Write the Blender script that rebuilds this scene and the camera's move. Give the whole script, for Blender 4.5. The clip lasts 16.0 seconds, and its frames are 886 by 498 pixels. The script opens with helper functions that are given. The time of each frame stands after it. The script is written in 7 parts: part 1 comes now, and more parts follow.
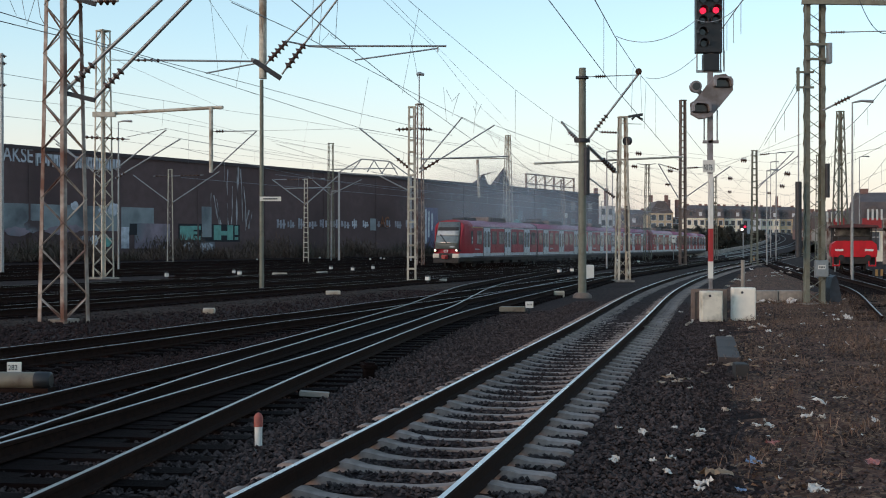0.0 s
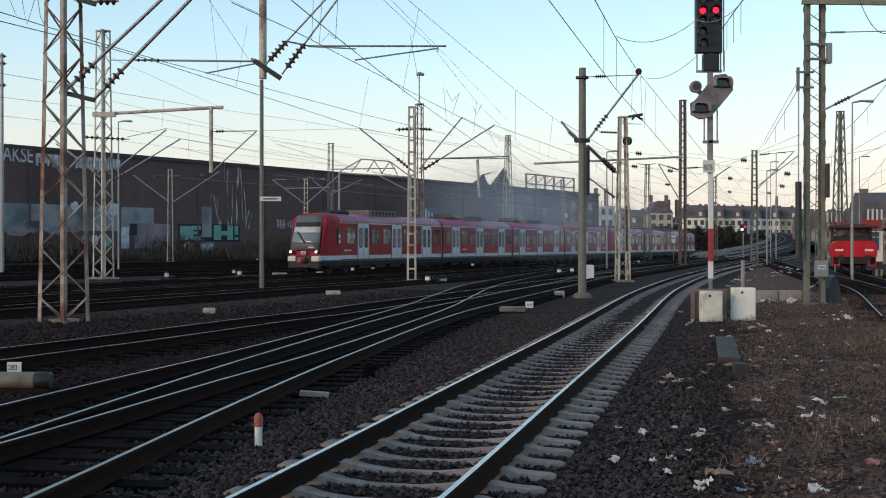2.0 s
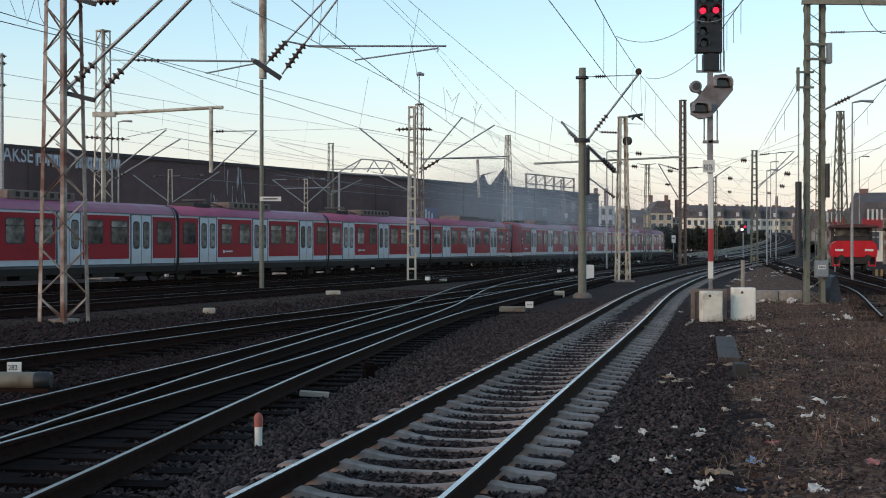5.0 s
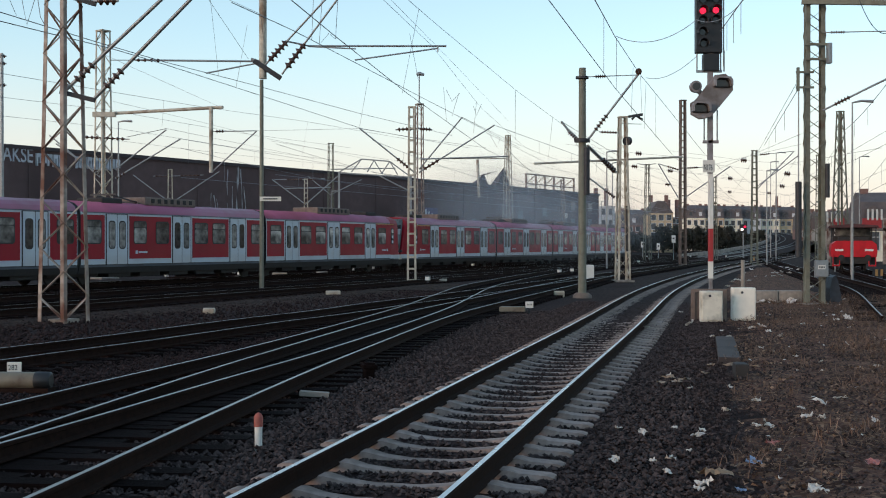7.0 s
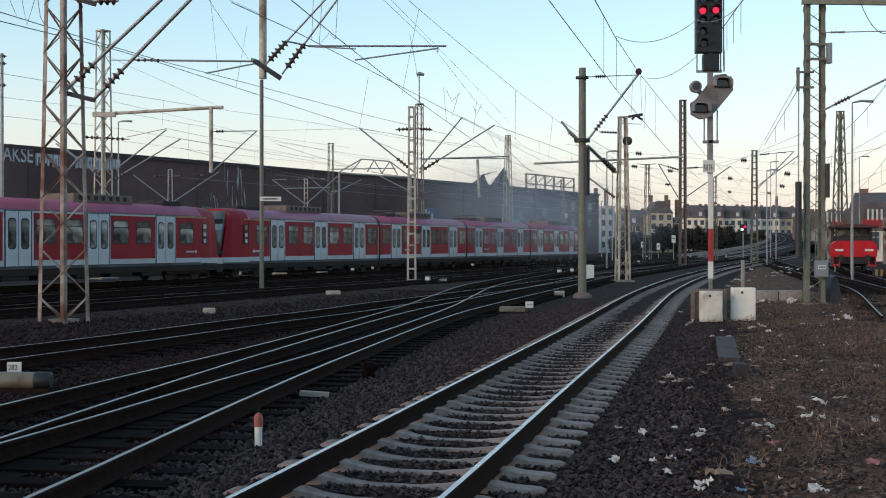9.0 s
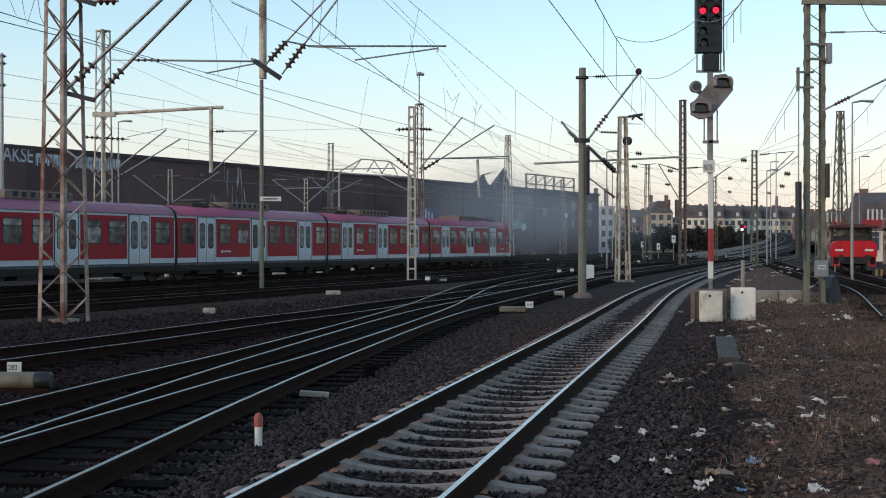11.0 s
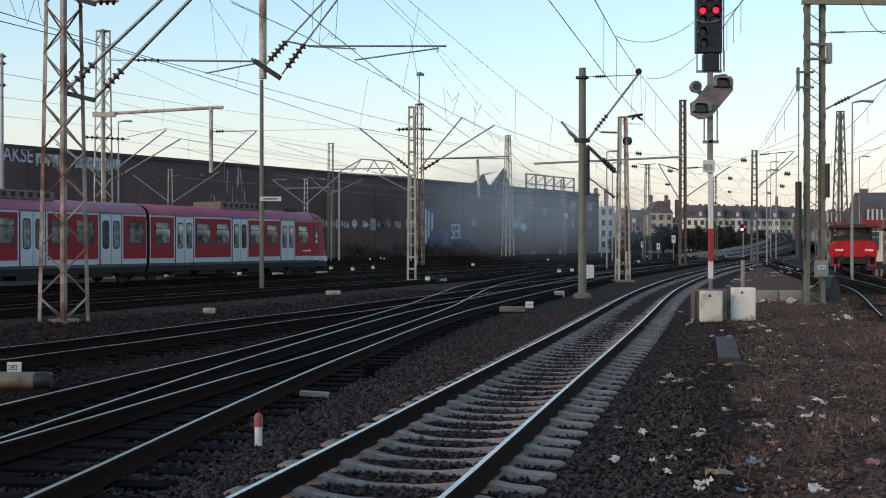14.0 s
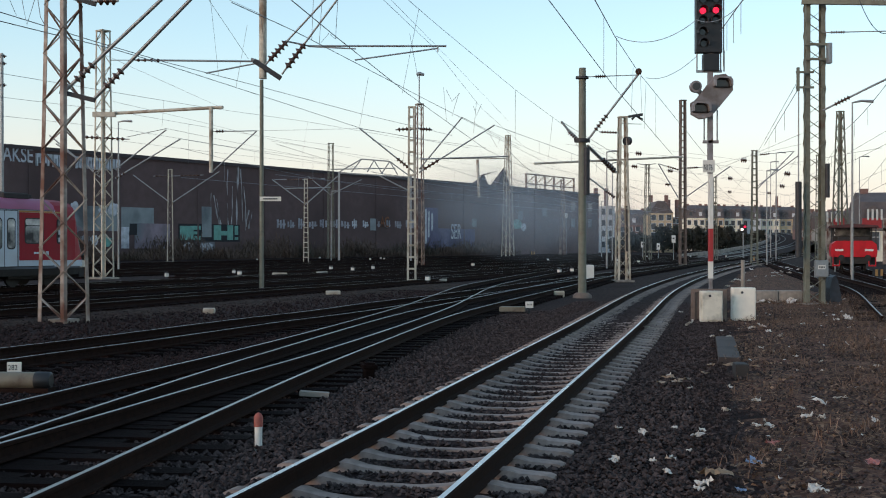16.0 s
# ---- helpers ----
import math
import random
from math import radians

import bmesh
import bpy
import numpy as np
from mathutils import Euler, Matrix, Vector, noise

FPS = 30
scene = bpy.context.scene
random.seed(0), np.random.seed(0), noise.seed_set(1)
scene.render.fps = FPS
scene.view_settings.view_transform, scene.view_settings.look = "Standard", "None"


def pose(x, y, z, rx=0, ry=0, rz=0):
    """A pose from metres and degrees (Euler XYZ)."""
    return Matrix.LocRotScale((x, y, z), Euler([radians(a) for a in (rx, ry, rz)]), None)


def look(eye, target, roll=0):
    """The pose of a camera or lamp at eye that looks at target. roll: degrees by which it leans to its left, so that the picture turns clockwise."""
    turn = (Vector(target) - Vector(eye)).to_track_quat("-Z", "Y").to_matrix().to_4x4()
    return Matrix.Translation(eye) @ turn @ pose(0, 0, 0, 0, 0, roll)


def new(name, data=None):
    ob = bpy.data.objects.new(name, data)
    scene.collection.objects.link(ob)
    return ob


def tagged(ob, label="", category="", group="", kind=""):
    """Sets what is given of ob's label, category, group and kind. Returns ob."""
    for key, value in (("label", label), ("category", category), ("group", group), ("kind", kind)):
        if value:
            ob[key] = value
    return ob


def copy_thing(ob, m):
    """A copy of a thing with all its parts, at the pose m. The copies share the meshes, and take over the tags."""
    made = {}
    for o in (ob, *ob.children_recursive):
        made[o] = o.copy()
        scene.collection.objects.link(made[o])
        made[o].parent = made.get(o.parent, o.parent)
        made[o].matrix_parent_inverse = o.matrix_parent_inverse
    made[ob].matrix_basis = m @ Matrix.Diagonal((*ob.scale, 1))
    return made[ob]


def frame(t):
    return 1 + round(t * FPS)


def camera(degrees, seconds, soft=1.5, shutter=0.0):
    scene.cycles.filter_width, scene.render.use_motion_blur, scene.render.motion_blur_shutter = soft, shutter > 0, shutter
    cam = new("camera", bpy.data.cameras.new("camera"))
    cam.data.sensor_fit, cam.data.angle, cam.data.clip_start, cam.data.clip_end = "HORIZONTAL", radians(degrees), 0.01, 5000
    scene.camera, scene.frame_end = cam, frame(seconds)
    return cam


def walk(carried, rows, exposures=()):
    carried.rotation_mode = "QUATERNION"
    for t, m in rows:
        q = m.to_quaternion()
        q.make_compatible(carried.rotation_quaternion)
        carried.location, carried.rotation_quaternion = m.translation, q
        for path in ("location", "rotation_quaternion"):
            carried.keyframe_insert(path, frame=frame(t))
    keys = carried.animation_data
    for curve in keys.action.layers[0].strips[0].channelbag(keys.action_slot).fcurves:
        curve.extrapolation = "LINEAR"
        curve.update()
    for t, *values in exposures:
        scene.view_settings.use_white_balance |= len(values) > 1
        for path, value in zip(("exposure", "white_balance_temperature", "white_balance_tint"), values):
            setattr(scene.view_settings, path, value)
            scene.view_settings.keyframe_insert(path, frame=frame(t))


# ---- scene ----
# ------------------------------------------------------------ camera
cam = camera(41.92, 16.0, soft=1.05)
EYE = (0.0, 0.0, 2.037)
VIEW = look(EYE, (0.0, 100.0, 1.697))
walk(cam, [(0.0, VIEW), (16.0, VIEW)], exposures=[(0.0, 0.5, 7000, 18), (16.0, 0.5, 7000, 18)])

# ------------------------------------------------------------ light
SUN_EL, SUN_AZ = radians(10.0), radians(233.0)   # afterglow of the evening sun, low behind the camera
world = bpy.data.worlds.new("evening_sky")
scene.world = world
world.use_nodes = True
wn = world.node_tree
sky = wn.nodes.new("ShaderNodeTexSky")
sky.sky_type = "NISHITA"
sky.sun_disc = False
sky.sun_elevation, sky.sun_rotation = radians(22.0), SUN_AZ
sky.altitude, sky.air_density, sky.dust_density, sky.ozone_density = 50, 1.15, 0.0, 2.2
thin = wn.nodes.new("ShaderNodeGamma")          # thin high haze evens the sky out
thin.inputs[1].default_value = 0.72
wn.links.new(sky.outputs[0], thin.inputs[0])
tone = wn.nodes.new("ShaderNodeMix")
tone.data_type, tone.blend_type = "RGBA", "MULTIPLY"
tone.inputs[0].default_value = 1.0
tone.inputs[7].default_value = (1.25, 1.51, 1.50, 1)
wn.links.new(thin.outputs[0], tone.inputs[6])
way = wn.nodes.new("ShaderNodeSeparateXYZ")
wn.links.new(wn.nodes.new("ShaderNodeTexCoord").outputs["Generated"], way.inputs[0])
low = wn.nodes.new("ShaderNodeMapRange")         # rosy evening haze towards the horizon, all round
low.interpolation_type = "SMOOTHSTEP"
for i, value in enumerate((0.0, 0.19, 0.85, 0.0)):
    low.inputs[i + 1].default_value = value
wn.links.new(way.outputs[2], low.inputs[0])
haze = wn.nodes.new("ShaderNodeMix")
haze.data_type = "RGBA"
haze.inputs[7].default_value = (3.75, 3.30, 3.15, 1)
wn.links.new(low.outputs[0], haze.inputs[0])
wn.links.new(tone.outputs[2], haze.inputs[6])
wn.links.new(haze.outputs[2], wn.nodes["Background"].inputs[0])
wn.nodes["Background"].inputs[1].default_value = 0.15
sun = new("sun", bpy.data.lights.new("sun", "SUN"))
sun.data.energy, sun.data.angle, sun.data.color = 1.15, radians(22.0), (1.0, 0.76, 0.58)
d = Vector((math.sin(SUN_AZ) * math.cos(SUN_EL), math.cos(SUN_AZ) * math.cos(SUN_EL), math.sin(SUN_EL)))
sun.matrix_world = d.to_track_quat("Z", "Y").to_matrix().to_4x4()


# ------------------------------------------------------------ materials
def mat(name, base, rough=0.7, metal=0.0, var=0.25, scale=6.0, stain=None, stain_scale=0.6, stain_cut=0.55, bump=0.15,
        bump_scale=None, rand=0.0, spec=0.5, stretch=None, emit=0.0, emit_color=None, coat=0.0, island=0.0):
    """Base colour with fine grain, large stains, relief and a random tone from object to object."""
    m = bpy.data.materials.new(name)
    m.use_nodes = True
    nt = m.node_tree
    b = nt.nodes["Principled BSDF"]
    b.inputs["Roughness"].default_value, b.inputs["Metallic"].default_value = rough, metal
    b.inputs["Specular IOR Level"].default_value = spec
    b.inputs["Coat Weight"].default_value = coat
    co = nt.nodes.new("ShaderNodeTexCoord").outputs["Object"]
    if stretch:
        mp = nt.nodes.new("ShaderNodeMapping")
        mp.inputs["Scale"].default_value = stretch
        nt.links.new(co, mp.inputs[0])
        co = mp.outputs[0]

    def noise_tex(s, detail=4.0):
        n = nt.nodes.new("ShaderNodeTexNoise")
        n.inputs["Scale"].default_value, n.inputs["Detail"].default_value = s, detail
        nt.links.new(co, n.inputs["Vector"])
        return n.outputs["Fac"]

    def ramp(v, lo, hi, a, c):
        r = nt.nodes.new("ShaderNodeMapRange")
        for i, x in enumerate((lo, hi, a, c)):
            r.inputs[i + 1].default_value = x
        nt.links.new(v, r.inputs[0])
        return r.outputs[0]

    def mix(fac, a, c, kind="MIX"):
        x = nt.nodes.new("ShaderNodeMix")
        x.data_type, x.blend_type = "RGBA", kind
        for s, v in ((x.inputs[0], fac), (x.inputs[6], a), (x.inputs[7], c)):
            if isinstance(v, bpy.types.NodeSocket):
                nt.links.new(v, s)
            else:
                s.default_value = v if isinstance(v, float) else (*v, 1)
        return x.outputs[2]

    lo, hi = [tuple(min(1, c * k) for c in base) for k in (1 - var, 1 + var)]
    grain = noise_tex(scale, 6)
    col = mix(ramp(grain, 0.3, 0.7, 0, 1), lo, hi)
    if stain:
        big = noise_tex(stain_scale, 5)
        col = mix(ramp(big, stain_cut - 0.08, stain_cut + 0.12, 0, 1), col, stain)
    if island:
        gi = nt.nodes.new("ShaderNodeNewGeometry").outputs["Random Per Island"]
        v = ramp(gi, 0, 1, 1 - island, 1 + island)
        c = nt.nodes.new("ShaderNodeCombineColor")
        for i in range(3):
            nt.links.new(v, c.inputs[i])
        col = mix(1.0, col, c.outputs[0], "MULTIPLY")
    if rand:
        oi = nt.nodes.new("ShaderNodeObjectInfo").outputs["Random"]
        v = ramp(oi, 0, 1, 1 - rand, 1 + rand)
        c = nt.nodes.new("ShaderNodeCombineColor")
        for i in range(3):
            nt.links.new(v, c.inputs[i])
        col = mix(1.0, col, c.outputs[0], "MULTIPLY")
    nt.links.new(col, b.inputs["Base Color"])
    nt.links.new(ramp(grain, 0.2, 0.8, max(0, rough - 0.12), min(1, rough + 0.12)), b.inputs["Roughness"])
    if bump:
        bp = nt.nodes.new("ShaderNodeBump")
        bp.inputs["Strength"].default_value, bp.inputs["Distance"].default_value = bump, 0.02
        nt.links.new(noise_tex(bump_scale or scale * 3, 5), bp.inputs["Height"])
        nt.links.new(bp.outputs[0], b.inputs["Normal"])
    if emit:
        b.inputs["Emission Color"].default_value = (*(emit_color or base), 1)
        b.inputs["Emission Strength"].default_value = emit
    return m


def ground_material(name, lo, mid, hi, clump, fine, rough=0.95, bump=0.6):
    """Earth and ballast: three tones mixed at two scales, with relief."""
    m = mat(name, mid, rough, spec=0.08, var=0.35, scale=fine, stain=lo, stain_scale=clump, stain_cut=0.5, bump=bump, bump_scale=fine * 1.5)
    nt = m.node_tree
    b = nt.nodes["Principled BSDF"]
    src = b.inputs["Base Color"].links[0].from_socket
    co = nt.nodes.new("ShaderNodeTexCoord").outputs["Object"]
    v = nt.nodes.new("ShaderNodeTexVoronoi")
    v.inputs["Scale"].default_value = fine
    nt.links.new(co, v.inputs["Vector"])
    sep = nt.nodes.new("ShaderNodeSeparateColor")
    nt.links.new(v.outputs["Color"], sep.inputs[0])
    r = nt.nodes.new("ShaderNodeMapRange")
    r.inputs[1].default_value, r.inputs[2].default_value = 0.55, 1.0
    nt.links.new(sep.outputs[0], r.inputs[0])
    x = nt.nodes.new("ShaderNodeMix")
    x.data_type = "RGBA"
    nt.links.new(r.outputs[0], x.inputs[0])
    nt.links.new(src, x.inputs[6])
    x.inputs[7].default_value = (*hi, 1)
    nt.links.new(x.outputs[2], b.inputs["Base Color"])
    return m


M_GROUND = ground_material("ballast_ground", (0.011, 0.0054, 0.0048), (0.0225, 0.0118, 0.0106), (0.050, 0.029, 0.026), 0.35, 14.0)
M_EARTH = ground_material("brown_earth", (0.040, 0.019, 0.0135), (0.112, 0.053, 0.038), (0.25, 0.14, 0.085), 1.7, 22.0)
M_CINDER = ground_material("cinder_earth", (0.011, 0.006, 0.0045), (0.025, 0.0135, 0.010), (0.085, 0.052, 0.036), 0.9, 12.0)
M_STONE = mat("ballast_stone", (0.057, 0.042, 0.039), 0.9, spec=0.1, var=0.3, scale=9, bump=0.2, island=0.6)
M_STONEOIL = mat("oily_ballast_stone", (0.030, 0.019, 0.018), 0.9, spec=0.1, var=0.3, scale=9, bump=0.2, island=0.6)
M_SLEEPER = mat("concrete_sleeper", (0.33, 0.25, 0.215), 0.9, spec=0.1, var=0.2, scale=14, stain=(0.12, 0.10, 0.085), stain_scale=2.2, bump=0.3, rand=0.18)
M_WOODSL = mat("wooden_sleeper", (0.012, 0.0075, 0.0068), 0.95, spec=0.04, var=0.4, scale=10, bump=0.4, rand=0.3, stretch=(1, 6, 6))
M_RUST = mat("rail_rust", (0.020, 0.0105, 0.008), 0.9, spec=0.06, var=0.35, scale=12, bump=0.2)
M_STEELDULL = mat("dull_rail_head", (0.20, 0.19, 0.18), 0.5, metal=1.0, var=0.25, scale=1.5, bump=0.02)
M_STEELMID = mat("worn_rail_head", (0.32, 0.31, 0.31), 0.38, metal=1.0, var=0.2, scale=2, bump=0.02)
M_STEEL = mat("rail_head_steel", (0.56, 0.56, 0.58), 0.32, metal=1.0, var=0.10, scale=3, bump=0.02)
M_MASTGREEN = mat("mast_grey_green_paint", (0.165, 0.165, 0.125), 0.65, var=0.2, scale=5, stain=(0.10, 0.055, 0.03), stain_scale=1.4, stain_cut=0.66)
M_MASTRUST = mat("mast_rusty_paint", (0.36, 0.295, 0.245), 0.75, var=0.3, scale=4, stain=(0.13, 0.05, 0.03), stain_scale=1.3, stain_cut=0.50)
M_MASTDARK = mat("dark_rusted_steel", (0.16, 0.115, 0.095), 0.8, var=0.35, scale=4, stain=(0.17, 0.13, 0.10), stain_scale=1.2, stain_cut=0.58)
M_MASTPALE = mat("mast_pale_paint", (0.50, 0.45, 0.36), 0.7, var=0.2, scale=5, stain=(0.20, 0.13, 0.08), stain_scale=1.2, stain_cut=0.58)
M_GALV = mat("galvanised_steel", (0.30, 0.31, 0.31), 0.5, metal=0.6, var=0.15, scale=6, bump=0.03)
M_DARKMETAL = mat("dark_iron", (0.045, 0.045, 0.048), 0.6, metal=0.4, var=0.3, scale=8)
M_WIRE = mat("overhead_wire", (0.22, 0.23, 0.25), 0.7, metal=0.0, var=0.1, scale=2, bump=0)
M_INSUL = mat("brown_porcelain", (0.07, 0.035, 0.025), 0.25, var=0.2, scale=8, bump=0)
M_CONC = mat("weathered_concrete", (0.30, 0.26, 0.22), 0.9, var=0.2, scale=7, stain=(0.14, 0.12, 0.10), stain_scale=1.0, bump=0.3)
M_WALL = mat("dark_brown_cladding", (0.122, 0.080, 0.078), 0.85, spec=0.2, var=0.15, scale=0.8, stain=(0.088, 0.058, 0.057), stain_scale=0.08, bump=0.1)
M_WALLTRIM = mat("dark_parapet", (0.055, 0.042, 0.045), 0.8, var=0.2, scale=1)
M_WALLGREY = mat("grey_blue_panel", (0.23, 0.26, 0.27), 0.8, var=0.2, scale=0.5, stain=(0.09, 0.10, 0.11), stain_scale=0.2)
M_WHITE = mat("off_white_paint", (0.68, 0.66, 0.60), 0.6, var=0.06, scale=4, stain=(0.45, 0.42, 0.36), stain_scale=1.5, stain_cut=0.66, bump=0.05)
M_SIGNRED = mat("sign_red_paint", (0.38, 0.03, 0.03), 0.55, var=0.15, scale=5)
M_BLACK = mat("black_enamel", (0.016, 0.016, 0.017), 0.5, var=0.3, scale=6, bump=0.03)
M_SIGGREY = mat("signal_grey_paint", (0.24, 0.22, 0.22), 0.6, var=0.15, scale=5, stain=(0.13, 0.11, 0.10), stain_scale=2.5)
M_REDLIGHT = mat("red_lens_lit", (0.9, 0.02, 0.08), 0.3, emit=1.0, emit_color=(1.0, 0.010, 0.05), bump=0)
M_LENSOFF = mat("dark_lens", (0.02, 0.018, 0.018), 0.15, var=0.2, scale=5, bump=0)
M_TRED = mat("train_red_paint", (0.30, 0.006, 0.018), 0.5, spec=0.25, var=0.06, scale=1.5, stain=(0.23, 0.008, 0.015), stain_scale=0.5, bump=0.02)
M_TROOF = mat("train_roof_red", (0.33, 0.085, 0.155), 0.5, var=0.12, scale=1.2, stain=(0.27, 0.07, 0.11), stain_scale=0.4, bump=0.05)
M_TGREY = mat("train_light_grey_paint", (0.45, 0.52, 0.58), 0.35, var=0.05, scale=2, stain=(0.42, 0.44, 0.46), stain_scale=0.6, bump=0.02)
M_TSKIRT = mat("train_skirt_blue_grey", (0.10, 0.125, 0.15), 0.6, var=0.2, scale=3, stain=(0.06, 0.065, 0.07), stain_scale=0.8)
M_TUNDER = mat("underframe_grime", (0.025, 0.022, 0.02), 0.8, var=0.4, scale=6)
# Pale reflections and interior shapes are painted into the glass as random blotches.
M_TGLASS = mat("glass_painted_reflections", (0.29, 0.28, 0.26), 0.10, var=0.7, scale=1.6, stain=(0.035, 0.04, 0.042), stain_scale=0.9, stain_cut=0.53, bump=0, spec=0.10, rand=0.75)
M_SCREEN = mat("windscreen_glass", (0.17, 0.19, 0.18), 0.08, var=0.35, scale=0.9, bump=0, spec=0.7)
M_RUBBER = mat("black_rubber", (0.02, 0.02, 0.021), 0.7, var=0.2, scale=5)
M_YELLOW = mat("yellow_stripe", (0.42, 0.21, 0.06), 0.5, var=0.1, scale=3)
M_BLIND = mat("pale_sun_blind", (0.46, 0.47, 0.45), 0.3, var=0.12, scale=2, bump=0)
M_MASK = mat("cab_mask_grey", (0.115, 0.13, 0.125), 0.35, var=0.15, scale=2, bump=0.02)
M_HEADLIGHT = mat("headlight_lit", (1, 0.95, 0.85), 0.2, emit=2.5, emit_color=(1.0, 0.88, 0.72), bump=0)
M_TAIL = mat("coupler_red", (0.35, 0.03, 0.03), 0.5, var=0.2, scale=5)



# ------------------------------------------------------------ mesh tools
class Geo:
    """Collects faces of one mesh, with a material number for each."""

    def __init__(self):
        self.v, self.f, self.m, self.s = [], [], [], []

    def add(self, verts, faces, mi=0, smooth=False):
        k = len(self.v)
        self.v += [tuple(p) for p in verts]
        for f in faces:
            self.f.append(tuple(i + k for i in f))
            self.m.append(mi)
            self.s.append(smooth)
        return self

    def box(self, x0, x1, y0, y1, z0, z1, mi=0, bev=0.0):
        if not bev:
            vs = [(x, y, z) for z in (z0, z1) for y in (y0, y1) for x in (x0, x1)]
            return self.add(vs, [(0, 2, 3, 1), (4, 5, 7, 6), (0, 1, 5, 4), (2, 6, 7, 3), (0, 4, 6, 2), (1, 3, 7, 5)], mi)
        b = min(bev, (x1 - x0) / 2.5, (y1 - y0) / 2.5, (z1 - z0) / 2.5)
        bm = bmesh.new()
        bmesh.ops.create_cube(bm, size=1)
        for q in bm.verts:
            q.co = ((x0 + x1) / 2 + q.co.x * (x1 - x0), (y0 + y1) / 2 + q.co.y * (y1 - y0), (z0 + z1) / 2 + q.co.z * (z1 - z0))
        bmesh.ops.bevel(bm, geom=bm.edges[:], offset=b, segments=2, affect="EDGES", profile=0.6)
        bm.verts.index_update()
        self.add([q.co for q in bm.verts], [[q.index for q in f.verts] for f in bm.faces], mi)
        bm.free()
        return self

    def beam(self, p, q, w, h=None, mi=0):
        """A square bar from p to q."""
        p, q = Vector(p), Vector(q)
        a = (q - p).normalized()
        s = a.cross(Vector((0, 0, 1)) if abs(a.z) < 0.9 else Vector((0, 1, 0))).normalized() * (w / 2)
        u = s.cross(a).normalized() * ((h or w) / 2)
        vs = [c + i * s + j * u for c in (p, q) for i, j in ((-1, -1), (1, -1), (1, 1), (-1, 1))]
        return self.add(vs, [(3, 2, 1, 0), (4, 5, 6, 7), (0, 1, 5, 4), (1, 2, 6, 5), (2, 3, 7, 6), (3, 0, 4, 7)], mi)

    def tube(self, pts, r, n=8, mi=0, caps=True):
        """A round bar along points; r may be a list, one radius a point."""
        pts = [Vector(p) for p in pts]
        rs = r if isinstance(r, (list, tuple)) else [r] * len(pts)
        vs, fs = [], []
        up = None
        for i, p in enumerate(pts):
            a = (pts[min(i + 1, len(pts) - 1)] - pts[max(i - 1, 0)]).normalized()
            if up is None:
                up = Vector((0, 0, 1)) if abs(a.z) < 0.9 else Vector((1, 0, 0))
            s = a.cross(up).normalized()
            u = s.cross(a)
            up = u
            vs += [p + (math.cos(t) * s + math.sin(t) * u) * rs[i] for t in (2 * math.pi * k / n for k in range(n))]
        for i in range(len(pts) - 1):
            fs += [(i * n + k, (i + 1) * n + k, (i + 1) * n + (k + 1) % n, i * n + (k + 1) % n) for k in range(n)]
        self.add(vs, fs, mi, True)
        if caps:
            e = len(pts) - 1
            self.add(vs[:n], [tuple(range(n))], mi)
            self.add(vs[e * n:], [tuple(reversed(range(n)))], mi)
        return self

    def prism(self, outline, y0, y1, mi=0, plane="xz"):
        """An outline (a, b) pushed along the third axis; plane xz, yz or xy."""
        def at(a, b, c):
            return {"xz": (a, c, b), "yz": (c, a, b), "xy": (a, b, c)}[plane]
        n = len(outline)
        vs = [at(a, b, c) for c in (y0, y1) for a, b in outline]
        fs = [tuple(range(n)), tuple(reversed(range(n, 2 * n)))]
        fs += [(i, i + n, (i + 1) % n + n, (i + 1) % n) for i in range(n)]
        return self.add(vs, fs, mi)

    def mesh(self, name, mats, fix=True):
        me = bpy.data.meshes.new(name)
        me.from_pydata(self.v, [], self.f)
        for m in (mats if isinstance(mats, (list, tuple)) else [mats]):
            me.materials.append(m)
        me.polygons.foreach_set("material_index", self.m)
        me.polygons.foreach_set("use_smooth", self.s)
        if fix and len(self.f) < 40000:
            bm = bmesh.new()
            bm.from_mesh(me)
            bmesh.ops.recalc_face_normals(bm, faces=bm.faces)
            bm.to_mesh(me)
            bm.free()
        me.update()
        return me


def part(name, geo, mats, parent=None, label=""):
    """Links a mesh as one object, under a thing or part where one is given."""
    ob = new(name, geo.mesh(name, mats) if isinstance(geo, Geo) else geo)
    if parent:
        ob.parent = parent
    if label:
        ob["label"] = label
    return ob


def thing(name, label, category, x=0.0, y=0.0, z=0.0, rz=0.0, group="", kind=""):
    ob = new(name)
    ob.empty_display_size = 0.2
    ob.matrix_basis = pose(x, y, z, 0, 0, rz)
    return tagged(ob, label, category, group, kind)


